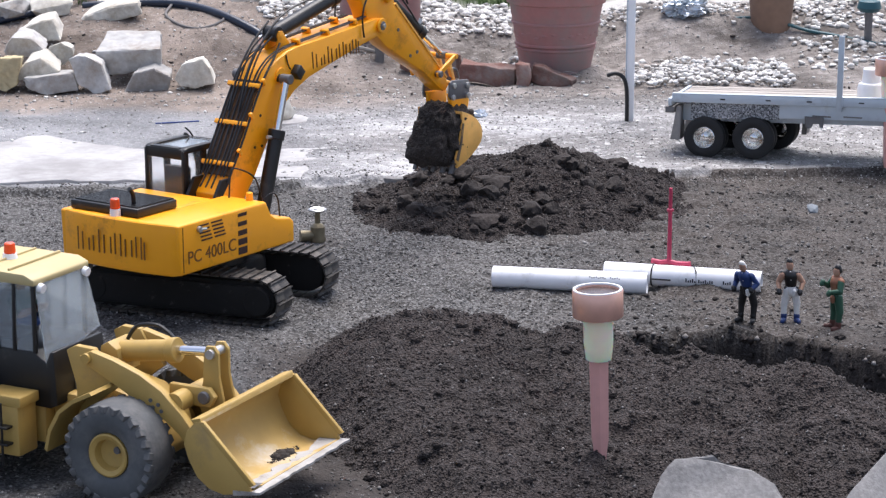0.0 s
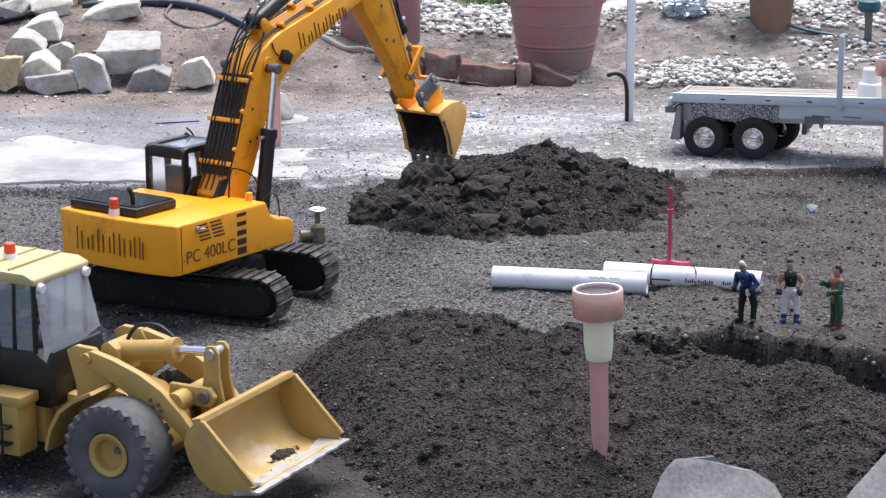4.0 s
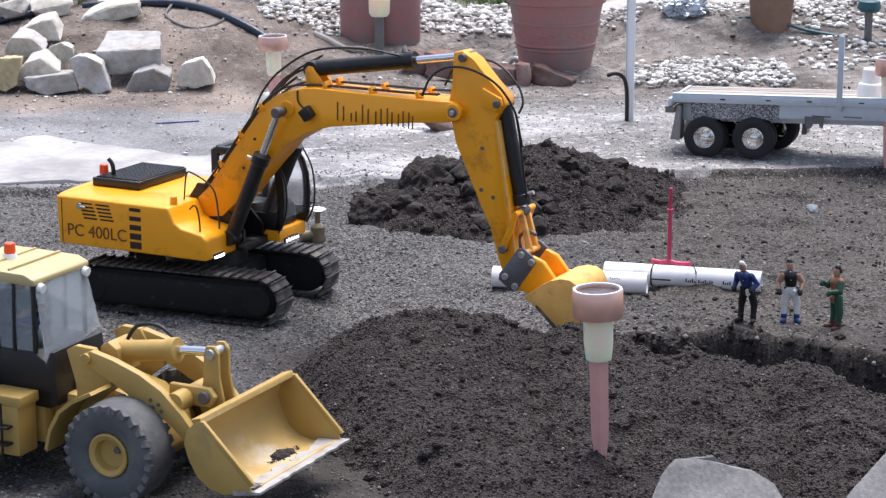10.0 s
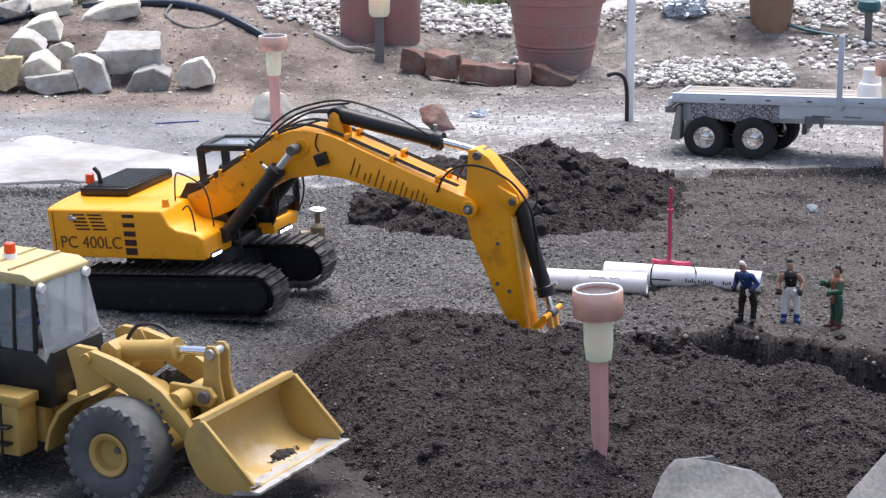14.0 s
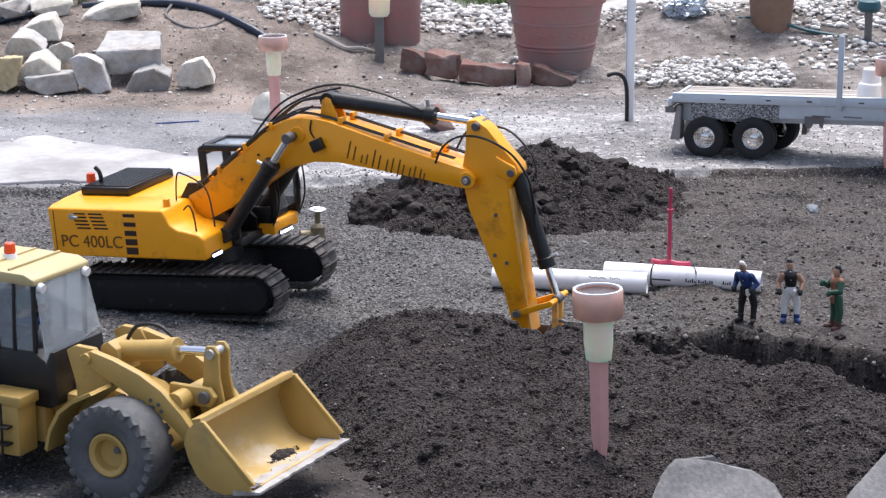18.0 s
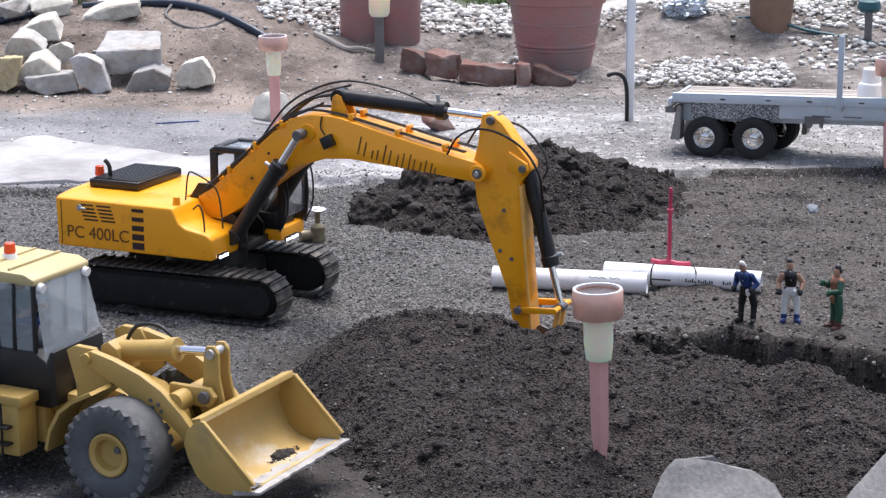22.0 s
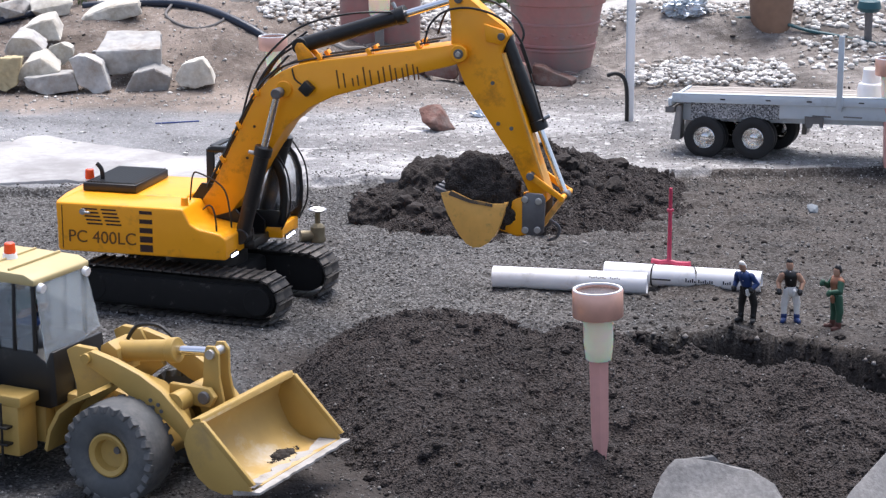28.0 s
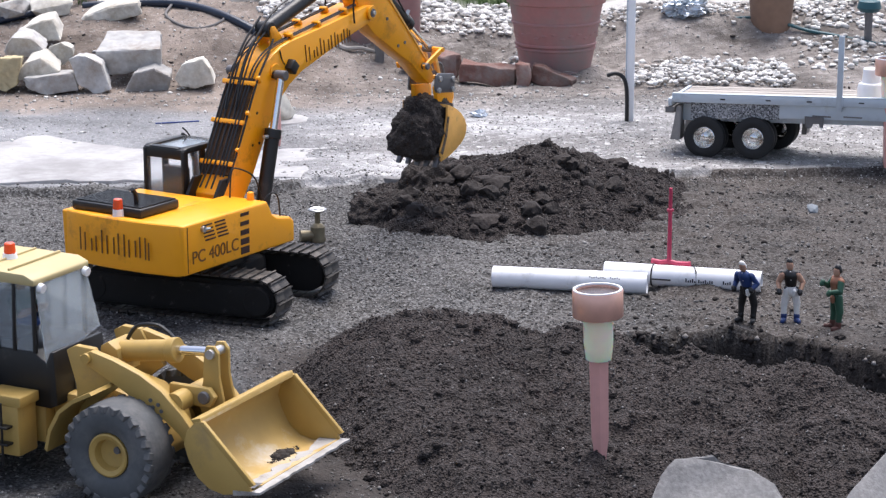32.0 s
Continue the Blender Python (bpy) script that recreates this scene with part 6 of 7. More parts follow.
def doll(name, at, turn, mats, arms, label, stance=0.011, bow=0.0, side=0.0):
    """A jointed toy figure about 95 mm tall; mats: skin, top, sleeves, trousers, boots, hair, gloves, trim; bow and side tip its upper half."""
    b = bmesh.new()
    for s in (-1, 1):
        capsule(b, (s * 0.006, 0, 0.05), (s * stance, 0.002, 0.028), 0.0072, 0.0062, 3)
        capsule(b, (s * stance, 0.002, 0.028), (s * stance, 0, 0.011), 0.0058, 0.0045, 3)
        capsule(b, (s * stance, 0, 0.011), (s * stance, 0, 0.004), 0.0052, 0.0048, 4)
        capsule(b, (s * stance, -0.001, 0.004), (s * (stance + 0.003), -0.011, 0.0035), 0.0048, 0.0038, 4)
    capsule(b, (0, 0, 0.049), (0, 0, 0.056), 0.0095, 0.009, 3)
    capsule(b, (0, 0, 0.058), (0, 0, 0.072), 0.0092, 0.0115, 1)
    for s, (elbow, wrist) in zip((-1, 1), arms):
        capsule(b, (s * 0.0125, 0, 0.0735), elbow, 0.0056, 0.0045, 2)
        capsule(b, elbow, wrist, 0.0043, 0.0034, 0 if mats[2] is M_SKIN else 2)
        capsule(b, wrist, (wrist[0], wrist[1] - 0.002, wrist[2] - 0.002), 0.0046, 0.0042, 6)
    capsule(b, (0, 0, 0.078), (0, 0, 0.083), 0.004, 0.0038, 0)
    capsule(b, (0, -0.001, 0.0865), (0, -0.0005, 0.0905), 0.0058, 0.006, 0)
    capsule(b, (0, 0.0018, 0.0905), (0, 0.0004, 0.0942), 0.0062, 0.0056, 5)
    capsule(b, (-0.009, -0.002, 0.0535), (0.009, -0.002, 0.0535), 0.0032, 0.0032, 6)
    # collar front, shoulder pads, pouch at the belt
    capsule(b, (0, -0.0102, 0.068), (0, -0.0055, 0.0785), 0.001, 0.003, 7)
    for s in (-1, 1):
        capsule(b, (s * 0.006, 0.001, 0.0765), (s * 0.0125, 0.001, 0.0755), 0.0042, 0.005, 1)
    capsule(b, (0.004, -0.0095, 0.05), (0.004, -0.009, 0.0455), 0.0042, 0.0038, 7)
    for v in b.verts:
        k = max(0.0, v.co.z - 0.05)
        v.co.y -= bow * k
        v.co.x += side * k
        v.co.z -= 0.35 * (bow * bow + side * side) * k
    ob = thing(name, b, list(mats), label, "toy figure", "toy figures by the trench")
    b_scale = Matrix.Diagonal((0.88, 0.9, 0.97, 1))
    ob.data.transform(b_scale)
    ob.matrix_world = Matrix.Translation(at) @ Matrix.Rotation(radians(turn), 4, "Z")
    return ob


doll("toy_figure", (0.444, 3.105, gz(0.444, 3.105) - 0.001), -30, (M_SKIN, M_NAVY, M_NAVY, M_BLACK, M_BLACK, M_CLOTH, M_BLACK, M_CLOTH), (((-0.019, 0.003, 0.062), (-0.021, -0.008, 0.052)), ((0.018, 0.002, 0.062), (0.012, -0.012, 0.054))), "toy figure in navy top and black trousers beside the trench", 0.011, 0.35, -0.12)
doll("toy_figure", (0.509, 3.117, gz(0.509, 3.117) - 0.001), -5, (M_SKIN, M_BLACK, M_SKIN, M_CLOTH, M_NAVY, M_BLACK, M_BLACK, M_CLOTH), (((-0.02, 0.002, 0.062), (-0.02, -0.008, 0.05)), ((0.02, 0.002, 0.062), (0.014, -0.01, 0.05))), "toy figure in black vest and off-white trousers beside the trench", 0.0105, 0.05, -0.1)
doll("toy_figure", (0.569, 3.081, gz(0.569, 3.081) - 0.001), -70, (M_SKIN, M_VEST, M_GREEN, M_GREEN, M_BOOT, M_BLACK, M_GREEN, M_VEST), (((-0.018, -0.006, 0.064), (-0.01, -0.02, 0.072)), ((0.018, -0.004, 0.062), (0.009, -0.018, 0.06))), "toy figure in green uniform and brown boots by the trench", 0.009)


# seated toy figure in the loader's cab, one plain shape
drv = bmesh.new()
capsule(drv, (0, 0, 0.01), (0.002, 0, 0.032), 0.011, 0.013, 1)
capsule(drv, (0.002, 0, 0.048), (0.002, 0, 0.053), 0.0085, 0.008, 0)
capsule(drv, (0.001, 0, 0.054), (0.0, 0, 0.057), 0.0085, 0.0075, 5)
for s in (-1, 1):
    capsule(drv, (0.002, s * 0.015, 0.032), (0.014, s * 0.017, 0.016), 0.0055, 0.0045, 2)
    capsule(drv, (0.014, s * 0.017, 0.016), (0.028, s * 0.012, 0.022), 0.0045, 0.004, 0)
    capsule(drv, (0.004, s * 0.007, 0.008), (0.03, s * 0.008, 0.008), 0.007, 0.006, 3)
driver = thing("toy_figure", drv, [M_SKIN, M_GREEN, M_GREEN, M_NAVY, M_BOOT, M_BLACK], "seated toy figure in a green top inside the loader's cab", "toy figure")
driver.matrix_world = LOADER @ Matrix.Translation((-0.192, 0.002, 0.166))


# ---- solar stake lights ----
def stake_light(at, lean, height, label, head=0.0315, lens=0.0172):
    ob = empty("solar_light", Matrix.Translation(at) @ lean, label, "garden light", "solar stake lights")
    h = height
    part("head", lathe([(0.0, h - 0.004), (0.0253, h - 0.004), (0.0257, h), (0.0285, h), (0.0293, h - 0.001), (0.0293, h - head + 0.0015), (0.0285, h - head), (0.014, h - head), (0.0, h - head)], 40), M_COPPER, ob, "dull copper ring head")
    part("rim_ring", lathe([(0.0256, h - 0.002), (0.0256, h + 0.0012), (0.0284, h + 0.0012), (0.0284, h - 0.002)], 40), M_WHITE, ob, "pale rim")
    part("solar_cell", lathe([(0.0, h - 0.003), (0.0252, h - 0.003)], 32), M_SOLAR, ob, "brown solar cell")
    part("lens", lathe([(lens, h - head + 0.001), (lens, h - head - 0.03), (lens * 0.88, h - 0.0905 + (0.0405 - head)), (lens * 0.85, h - 0.092 + (0.0405 - head)), (0.0, h - 0.092 + (0.0405 - head))], 32), M_CREAM, ob, "cream plastic lens")
    st = bmesh.new()
    ring = []
    for w, r in ((-0.03, 0.002), (-0.005, 0.0065), (0.02, 0.0098), (h - 0.092 + (0.0405 - head), 0.0108)):
        ring.append([st.verts.new((r * sx, r * 0.7 * sy, w)) for sx, sy in ((-1, -0.4), (0, -1), (1, -0.4), (1, 1), (-1, 1))])
    for a, b in zip(ring, ring[1:]):
        for k in range(5):
            st.faces.new((a[k], a[(k + 1) % 5], b[(k + 1) % 5], b[k]))
    st.faces.new(ring[-1])
    bmesh.ops.recalc_face_normals(st, faces=st.faces)
    part("stake", st, M_STAKE, ob, "pink-copper plastic stake", smooth_angle=15)
    return ob


stake_light((0.1835, 2.44, 0.029), Matrix.Rotation(radians(-1.9), 4, "Y"), 0.1985, "copper solar stake light stuck in the soil heap")
stake_light((-0.337, 4.39, 0.016), Matrix.Rotation(radians(-1.0), 4, "Y"), 0.226, "copper solar stake light on the pale yard", 0.027, 0.0155)
stake_light((0.856, 4.15, 0.012), Matrix.Rotation(radians(-1.5), 4, "Y"), 0.222, "copper solar stake light by the trailer")


# ---- yard and garden ----
def stone(name, at, half, seed, material, label, turn=0, tilt=0, cuts=7, blocky=0.0, category="rock", group="", rough=0.06):
    ob = thing(name, broken_stone(half, seed, 10 + cuts, 0.22 if blocky else 0.0, 0.04 if rough < 0.1 else 0.2, 0.04 if rough < 0.1 else rough / 3), material, label, category, group, smooth_angle=24)
    ob.matrix_world = Matrix.Translation(at) @ pose(0, 0, 0, tilt, 0, turn)
    return ob


def chunk(name, at, outline, depth, tilt, material, label, seed, group="", category="rock", shrink=0.78, chips=0.05, rough=0.07):
    """A broken block: a front outline of (x, z) points run back and narrowed, with chipped edges and a rough skin."""
    rnd = random.Random(seed)
    o = bmesh.new()
    front = [o.verts.new((x, -depth / 2 + rnd.uniform(-0.1, 0.1) * depth, z)) for x, z in outline]
    back = [o.verts.new((x * shrink + rnd.uniform(-0.04, 0.04) * depth, depth / 2, z * shrink + rnd.uniform(0, 0.04) * depth)) for x, z in outline]
    n = len(outline)
    o.faces.new(front), o.faces.new(back[::-1])
    for i in range(n):
        o.faces.new((front[i], back[i], back[(i + 1) % n], front[(i + 1) % n]))
    bmesh.ops.recalc_face_normals(o, faces=o.faces)
    size = max(max(abs(x) for x, z in outline), max(abs(z) for x, z in outline))
    bmesh.ops.bevel(o, geom=o.edges[:], offset=size * chips * 1.4, segments=2, profile=0.55, affect="EDGES", clamp_overlap=True)
    bmesh.ops.triangulate(o, faces=o.faces[:])
    for k in range(3):
        bmesh.ops.subdivide_edges(o, edges=[e for e in o.edges if e.calc_length() > size * 0.16], cuts=1)
        bmesh.ops.triangulate(o, faces=[f for f in o.faces if len(f.verts) > 3])
    off = Vector((seed * 3.1, seed * 1.7, 0))
    for v in o.verts:
        p = v.co / size
        v.co *= 1 + rough * noise.fractal(p * 1.8 + off, 0.8, 2.0, 5) + rough * 0.4 * noise.noise(p * 9 + off)
    bmesh.ops.recalc_face_normals(o, faces=o.faces)
    ob = thing(name, o, material, label, category, group, smooth_angle=28)
    ob.matrix_world = Matrix.Translation(at) @ pose(0, 0, 0, tilt)
    return ob


G = "boulders stacked on the bank"
chunk("boulder", (-0.734, 5.150, 0.106), [(-0.073, 0.02), (0.082, 0.024), (0.077, -0.029), (0.011, -0.039), (-0.042, -0.043), (-0.069, -0.023)], 0.13, 13, M_ROCK, "squared grey boulder with a pale flat top, on other boulders", 3, group=G)
chunk("boulder", (-0.679, 5.075, 0.045), [(-0.056, -0.019), (-0.034, 0.026), (0.013, 0.037), (0.053, 0.017), (0.043, -0.024), (-0.018, -0.037)], 0.09, 6, M_ROCK, "grey angular boulder wedged under a squared one", 10, group=G)
chunk("boulder", (-0.573, 5.065, 0.061), [(-0.046, -0.007), (-0.027, 0.027), (0.02, 0.04), (0.038, 0.016), (0.048, -0.02), (0.001, -0.031), (-0.034, -0.024)], 0.09, 0, M_PALE, "pale cream rounded boulder on the bank's foot", 17, group=G)
chunk("boulder", (-0.812, 5.040, 0.073), [(-0.045, 0.027), (-0.022, 0.04), (0.001, 0.035), (0.029, 0.018), (0.052, -0.042), (0.009, -0.052), (-0.024, -0.026)], 0.08, 0, M_ROCK, "grey leaning boulder between two others", 24, group=G)
chunk("boulder", (-0.942, 5.080, 0.076), [(-0.043, -0.008), (-0.019, 0.021), (0.017, 0.033), (0.061, -0.003), (0.023, -0.021), (-0.04, -0.022)], 0.10, 6, M_PALE, "pale wedge-shaped boulder lying on another", 31, group=G)
chunk("boulder", (-0.902, 5.035, 0.044), [(-0.059, 0.017), (0.055, 0.028), (0.067, -0.014), (-0.009, -0.022), (-0.054, -0.009)], 0.09, 0, M_ROCK, "low grey boulder at the bank's foot", 38, group=G)
chunk("boulder", (-0.900, 5.160, 0.097), [(-0.032, -0.001), (-0.021, 0.017), (0.006, 0.025), (0.032, 0.011), (0.035, -0.007), (0.006, -0.03), (-0.025, -0.015)], 0.06, 0, M_PALE, "small rounded pale boulder in the stack", 45, group=G)
chunk("boulder", (-0.985, 5.165, 0.116), [(-0.045, -0.009), (-0.023, 0.031), (0.023, 0.025), (0.056, -0.007), (0.027, -0.023), (-0.038, -0.017)], 0.09, 10, M_ROCK, "grey boulder in the stack", 52, group=G)
chunk("boulder", (-0.963, 5.270, 0.141), [(-0.046, 0.003), (-0.009, 0.022), (0.034, 0.03), (0.055, -0.019), (0.005, -0.025), (-0.038, -0.011)], 0.10, 8, M_PALE, "pale flat boulder on top of the stack", 59, group=G)
chunk("boulder", (-1.005, 5.040, 0.069), [(-0.032, 0.025), (-0.008, 0.037), (0.041, 0.038), (0.028, -0.025), (0.002, -0.04), (-0.032, -0.035)], 0.08, 0, M_OCHRE, "yellowish boulder at the stack's end", 66, group=G)
chunk("boulder", (-0.832, 5.470, 0.154), [(-0.086, -0.024), (-0.048, 0.004), (0.009, 0.026), (0.085, 0.037), (0.09, 0.006), (0.014, -0.016), (-0.063, -0.033)], 0.14, 6, M_PALE, "long pale boulder high on the bank", 73, group=G)
stone("boulder", (-1.06, 5.42, 0.165), (0.05, 0.05, 0.032), 43, M_ROCK, "grey boulder high on the bank", 0, 0, 7, group=G)
stone("boulder", (-0.713, 5.53, 0.175), (0.058, 0.05, 0.03), 47, M_ROCK, "grey boulder half sunk at the bank's top", 0, 0, 7, group=G)
stone("boulder", (-0.506, 5.54, 0.175), (0.05, 0.05, 0.042), 53, M_ROCK, "grey angular boulder half sunk at the bank's top", 25, 0, 7, group=G)
stone("boulder", (-0.602, 5.58, 0.18), (0.048, 0.05, 0.026), 59, M_PALE, "pale boulder half sunk at the bank's top", 0, 0, 7, group=G)
stone("boulder", (-0.97, 5.44, 0.17), (0.06, 0.05, 0.03), 61, M_PALE, "pale boulder high on the bank", 10, 0, 7, group=G)
stone("boulder", (-0.645, 5.6, 0.185), (0.03, 0.04, 0.022), 67, M_PALE, "small pale boulder at the bank's top", 0, 0, 7, group=G)
stone("red_stone", (-0.012, 4.565, 0.036), (0.05, 0.04, 0.036), 78, M_BRICK, "broken red-brown stone lying on the yard", 25, 10, -1)
chunk("concrete_lump", (0.294, 2.27, 0.04), [(-0.074, -0.022), (-0.06, 0.01), (-0.042, 0.03), (-0.021, 0.033), (0.0, 0.037), (0.01, 0.032), (0.044, 0.02), (0.064, 0.0), (0.076, -0.035), (0.07, -0.1), (-0.075, -0.1)], 0.05, -52, M_GREYSLAB, "rough grey lump of concrete before the soil heap", 74, "", "concrete lump", 0.9, 0.03, 0.05)
chunk("concrete_lump", (0.475, 2.25, 0.049), [(-0.05, -0.023), (-0.036, -0.003), (-0.019, 0.016), (0.008, 0.046), (0.039, 0.059), (0.06, 0.04), (0.075, -0.1), (-0.075, -0.1)], 0.05, -46, M_GREYSLAB, "rough grey slab of concrete before the soil heap", 80, "", "concrete lump", 0.9, 0.03, 0.03)
stone("flat_pebble", (0.661, 3.85, 0.008), (0.012, 0.012, 0.006), 83, M_SLATE, "flat blue-grey pebble on the dark soil", 0, 30, 4)

# pale worn concrete pad, and a strip of it at the pit's rim
def pad(name, outline, top, label, seed):
    rnd = random.Random(seed)
    pts = []
    for (x0, y0), (x1, y1) in zip(outline, outline[1:] + outline[:1]):
        n = max(2, int(math.hypot(x1 - x0, y1 - y0) / 0.03))
        for i in range(n):
            k = i / n
            pts.append((x0 + (x1 - x0) * k + rnd.uniform(-0.006, 0.006), y0 + (y1 - y0) * k + 0.03 * noise.noise(Vector((x0 + (x1 - x0) * k, y0 + (y1 - y0) * k, seed)) * 7) + rnd.uniform(-0.009, 0.009)))
    b = bmesh.new()
    vs = [b.verts.new((x, y, top)) for x, y in pts]
    f = b.faces.new(vs)
    r = bmesh.ops.extrude_face_region(b, geom=[f])
    for v in r["geom"]:
        if isinstance(v, bmesh.types.BMVert):
            v.co.z -= 0.03
    bmesh.ops.recalc_face_normals(b, faces=b.faces)
    ob = thing(name, bevel(b, 0.003, 2), M_CONCRETE if name == "concrete_pad" else M_GREYSLAB, label, "concrete pad", kind="structure", smooth_angle=30)
    return ob


pad("concrete_pad", [(-1.6, 4.78), (-0.95, 4.6), (-0.755, 4.43), (-0.5, 4.285), (-0.23, 4.355), (-0.27, 4.07), (-0.5, 4.05), (-0.83, 4.02), (-1.6, 4.0)], 0.0215, "worn whitish concrete pad at the yard's side", 7)
pad("kerb_strip", [(-0.25, 4.094), (-0.05, 4.06), (-0.04, 4.075), (-0.24, 4.112)], 0.0185, "narrow grey concrete strip at the pit's rim", 9)


# flower pots
def flower_pot(at, r0, r1, h, material, label, bands=()):
    ob = empty("flower_pot", Matrix.Translation(at), label, "flower pot", "flower pots on the bank")
    def rad(z):
        return r0 + (r1 - r0) * z / h
    prof = [(0, 0), (r0, 0), (r0 + 0.002, 0.004)]
    for z in bands:
        prof += [(rad(z) - 0.0005, z - 0.004), (rad(z) + 0.0025, z - 0.002), (rad(z) + 0.0025, z + 0.002), (rad(z), z + 0.004)]
    prof += [(rad(h * 0.86), h * 0.86), (rad(h * 0.86) + 0.006, h * 0.87), (rad(h) + 0.007, h), (rad(h) - 0.004, h), (rad(h * 0.85) - 0.006, h * 0.85), (0, h * 0.82)]
    part("pot", lathe(prof, 56), material, ob)
    part("potting_soil", lathe([(0, h * 0.84), (rad(h * 0.84) - 0.004, h * 0.83)], 32), M_SOIL, ob, "dark potting soil")
    return ob


big_pot = flower_pot((0.272, 5.29, 0.018), 0.082, 0.118, 0.208, M_POT, "large dull terracotta plastic pot with a relief band, on the bank", (0.016, 0.072, 0.082, 0.134))
for i in range(30):
    a = 2 * math.pi * i / 30
    curl = stone_mesh((0.0075, 0.0012, 0.0035), 400 + i % 4, 3, 2, 0.2)
    curl.transform(Matrix.Rotation(a, 4, "Z") @ Matrix.Translation((0.1012, 0, 0.108 + 0.006 * math.sin(i * 2.1))) @ Matrix.Rotation(radians(90), 4, "Z"))
    part("relief_curl", curl, M_POT, big_pot)
flower_pot((-0.206, 5.43, 0.06), 0.045, 0.052, 0.2, M_POT, "narrow dull terracotta pot on the bank", (0.15,))
flower_pot((-0.103, 5.43, 0.055), 0.044, 0.05, 0.2, M_POT, "narrow dull terracotta pot beside its twin", (0.15,))
flower_pot((0.82, 5.49, 0.095), 0.045, 0.06, 0.12, M_BROWNPOT, "brown clay pot on the bank's top")

# edging bricks and broken tiles before the pots
def brick(at, half, turn, tilt, label, seed):
    rnd = random.Random(seed)
    b = box(-half[0], half[0], -half[1], half[1], -half[2], half[2])
    bmesh.ops.subdivide_edges(b, edges=b.edges[:], cuts=3, use_grid_fill=True)
    off = Vector((seed * 2.3, 0, 0))
    for v in b.verts:
        v.co += Vector((noise.noise(v.co * 30 + off), noise.noise(v.co * 30 + off + Vector((9, 0, 0))), noise.noise(v.co * 30 + off + Vector((0, 9, 0))))) * 0.012
    ob = thing("edging_brick", bevel(b, 0.003, 2), M_BRICK, label, "brick", "edging bricks before the pots")
    ob.matrix_world = Matrix.Translation(at) @ pose(0, 0, 0, 0, tilt, turn)
    return ob


brick((-0.062, 5.235, 0.062), (0.031, 0.03, 0.023), -12, 18, "rounded dull brown-red edging brick on the bank", 1)
brick((-0.002, 5.21, 0.058), (0.037, 0.03, 0.028), -8, 6, "dull red-brown edging brick on the bank", 2)
brick((0.104, 5.17, 0.042), (0.064, 0.028, 0.022), -8, 5, "long brown-red edging brick before the pots", 3)
brick((0.187, 5.13, 0.046), (0.018, 0.026, 0.03), -12, 0, "upright red edging brick end", 4)
brick((0.258, 5.14, 0.038), (0.052, 0.026, 0.018), -10, 18, "slanting red-brown edging brick before the large pot", 5)

# pole, hook, posts
pole = empty("pole", Matrix.Translation((0.402, 4.68, 0.0)), "white square post standing in the yard", "post")
part("shaft", box(-0.008, 0.008, -0.008, 0.008, 0.0, 0.75, 0.002), M_WHITE, pole)
part("side_strip", box(-0.0105, -0.0081, -0.006, 0.006, 0.0, 0.75, 0.0008), M_ALU, pole, "pale grey edge strip")
thing("bent_pipe", tube([(0.394, 4.66, 0.0), (0.394, 4.66, 0.06), (0.391, 4.66, 0.1), (0.382, 4.66, 0.118), (0.368, 4.66, 0.124), (0.35, 4.66, 0.119)], 0.0045, 10), M_BLACK, "black bent pipe sticking up beside the white post", "pipe")
mid = empty("garden_light", Matrix.Translation((-0.153, 5.28, 0.05)), "cream garden light on a grey stake among pots", "garden light")
part("stake", box(-0.011, 0.011, -0.011, 0.011, -0.02, 0.118, 0.003), M_GREYPOST, mid)
part("lens", lathe([(0.0, 0.112), (0.02, 0.114), (0.025, 0.122), (0.026, 0.16), (0.0, 0.165)], 28), M_CREAM, mid, "cream plastic lens")
gp = empty("garden_light", Matrix.Translation((1.047, 5.4, 0.075)), "teal-topped garden light on a dark post", "garden light")
part("post", rod((0, 0, -0.02), (0, 0, 0.086), 0.0095, n=14), M_GREYPOST, gp)
part("cap", lathe([(0, 0.082), (0.022, 0.084), (0.03, 0.094), (0.026, 0.11), (0, 0.12)], 24), M_TEAL, gp, "teal lamp cap")
thing("blue_post", box(1.078, 1.1, 5.29, 5.312, 0.05, 0.45, 0.002), M_BLUE, "blue painted post beyond the trailer", "post")

# round cover with a lump on it
cv = empty("round_cover", Matrix.Translation((-0.352, 4.68, 0.017)), "pale round lid with a concrete dome on the yard", "cover")
part("lid", lathe([(0, 0.007), (0.055, 0.007), (0.063, 0.005), (0.066, 0.0), (0.0, -0.004)], 40), M_CONCRETE, cv)
dome = stone_mesh((0.05, 0.042, 0.036), 91, 4, 3, 0.05)
dome.transform(Matrix.Translation((-0.013, -0.005, 0.03)))
part("dome", dome, M_PALE, cv, "rough grey concrete dome")
thing("ring", lathe([(0.024, 0.0), (0.027, 0.003), (0.03, 0.0)], 28), M_WHITE, "white plastic ring half under a red stone", "ring").location = (-0.052, 4.565, 0.02)

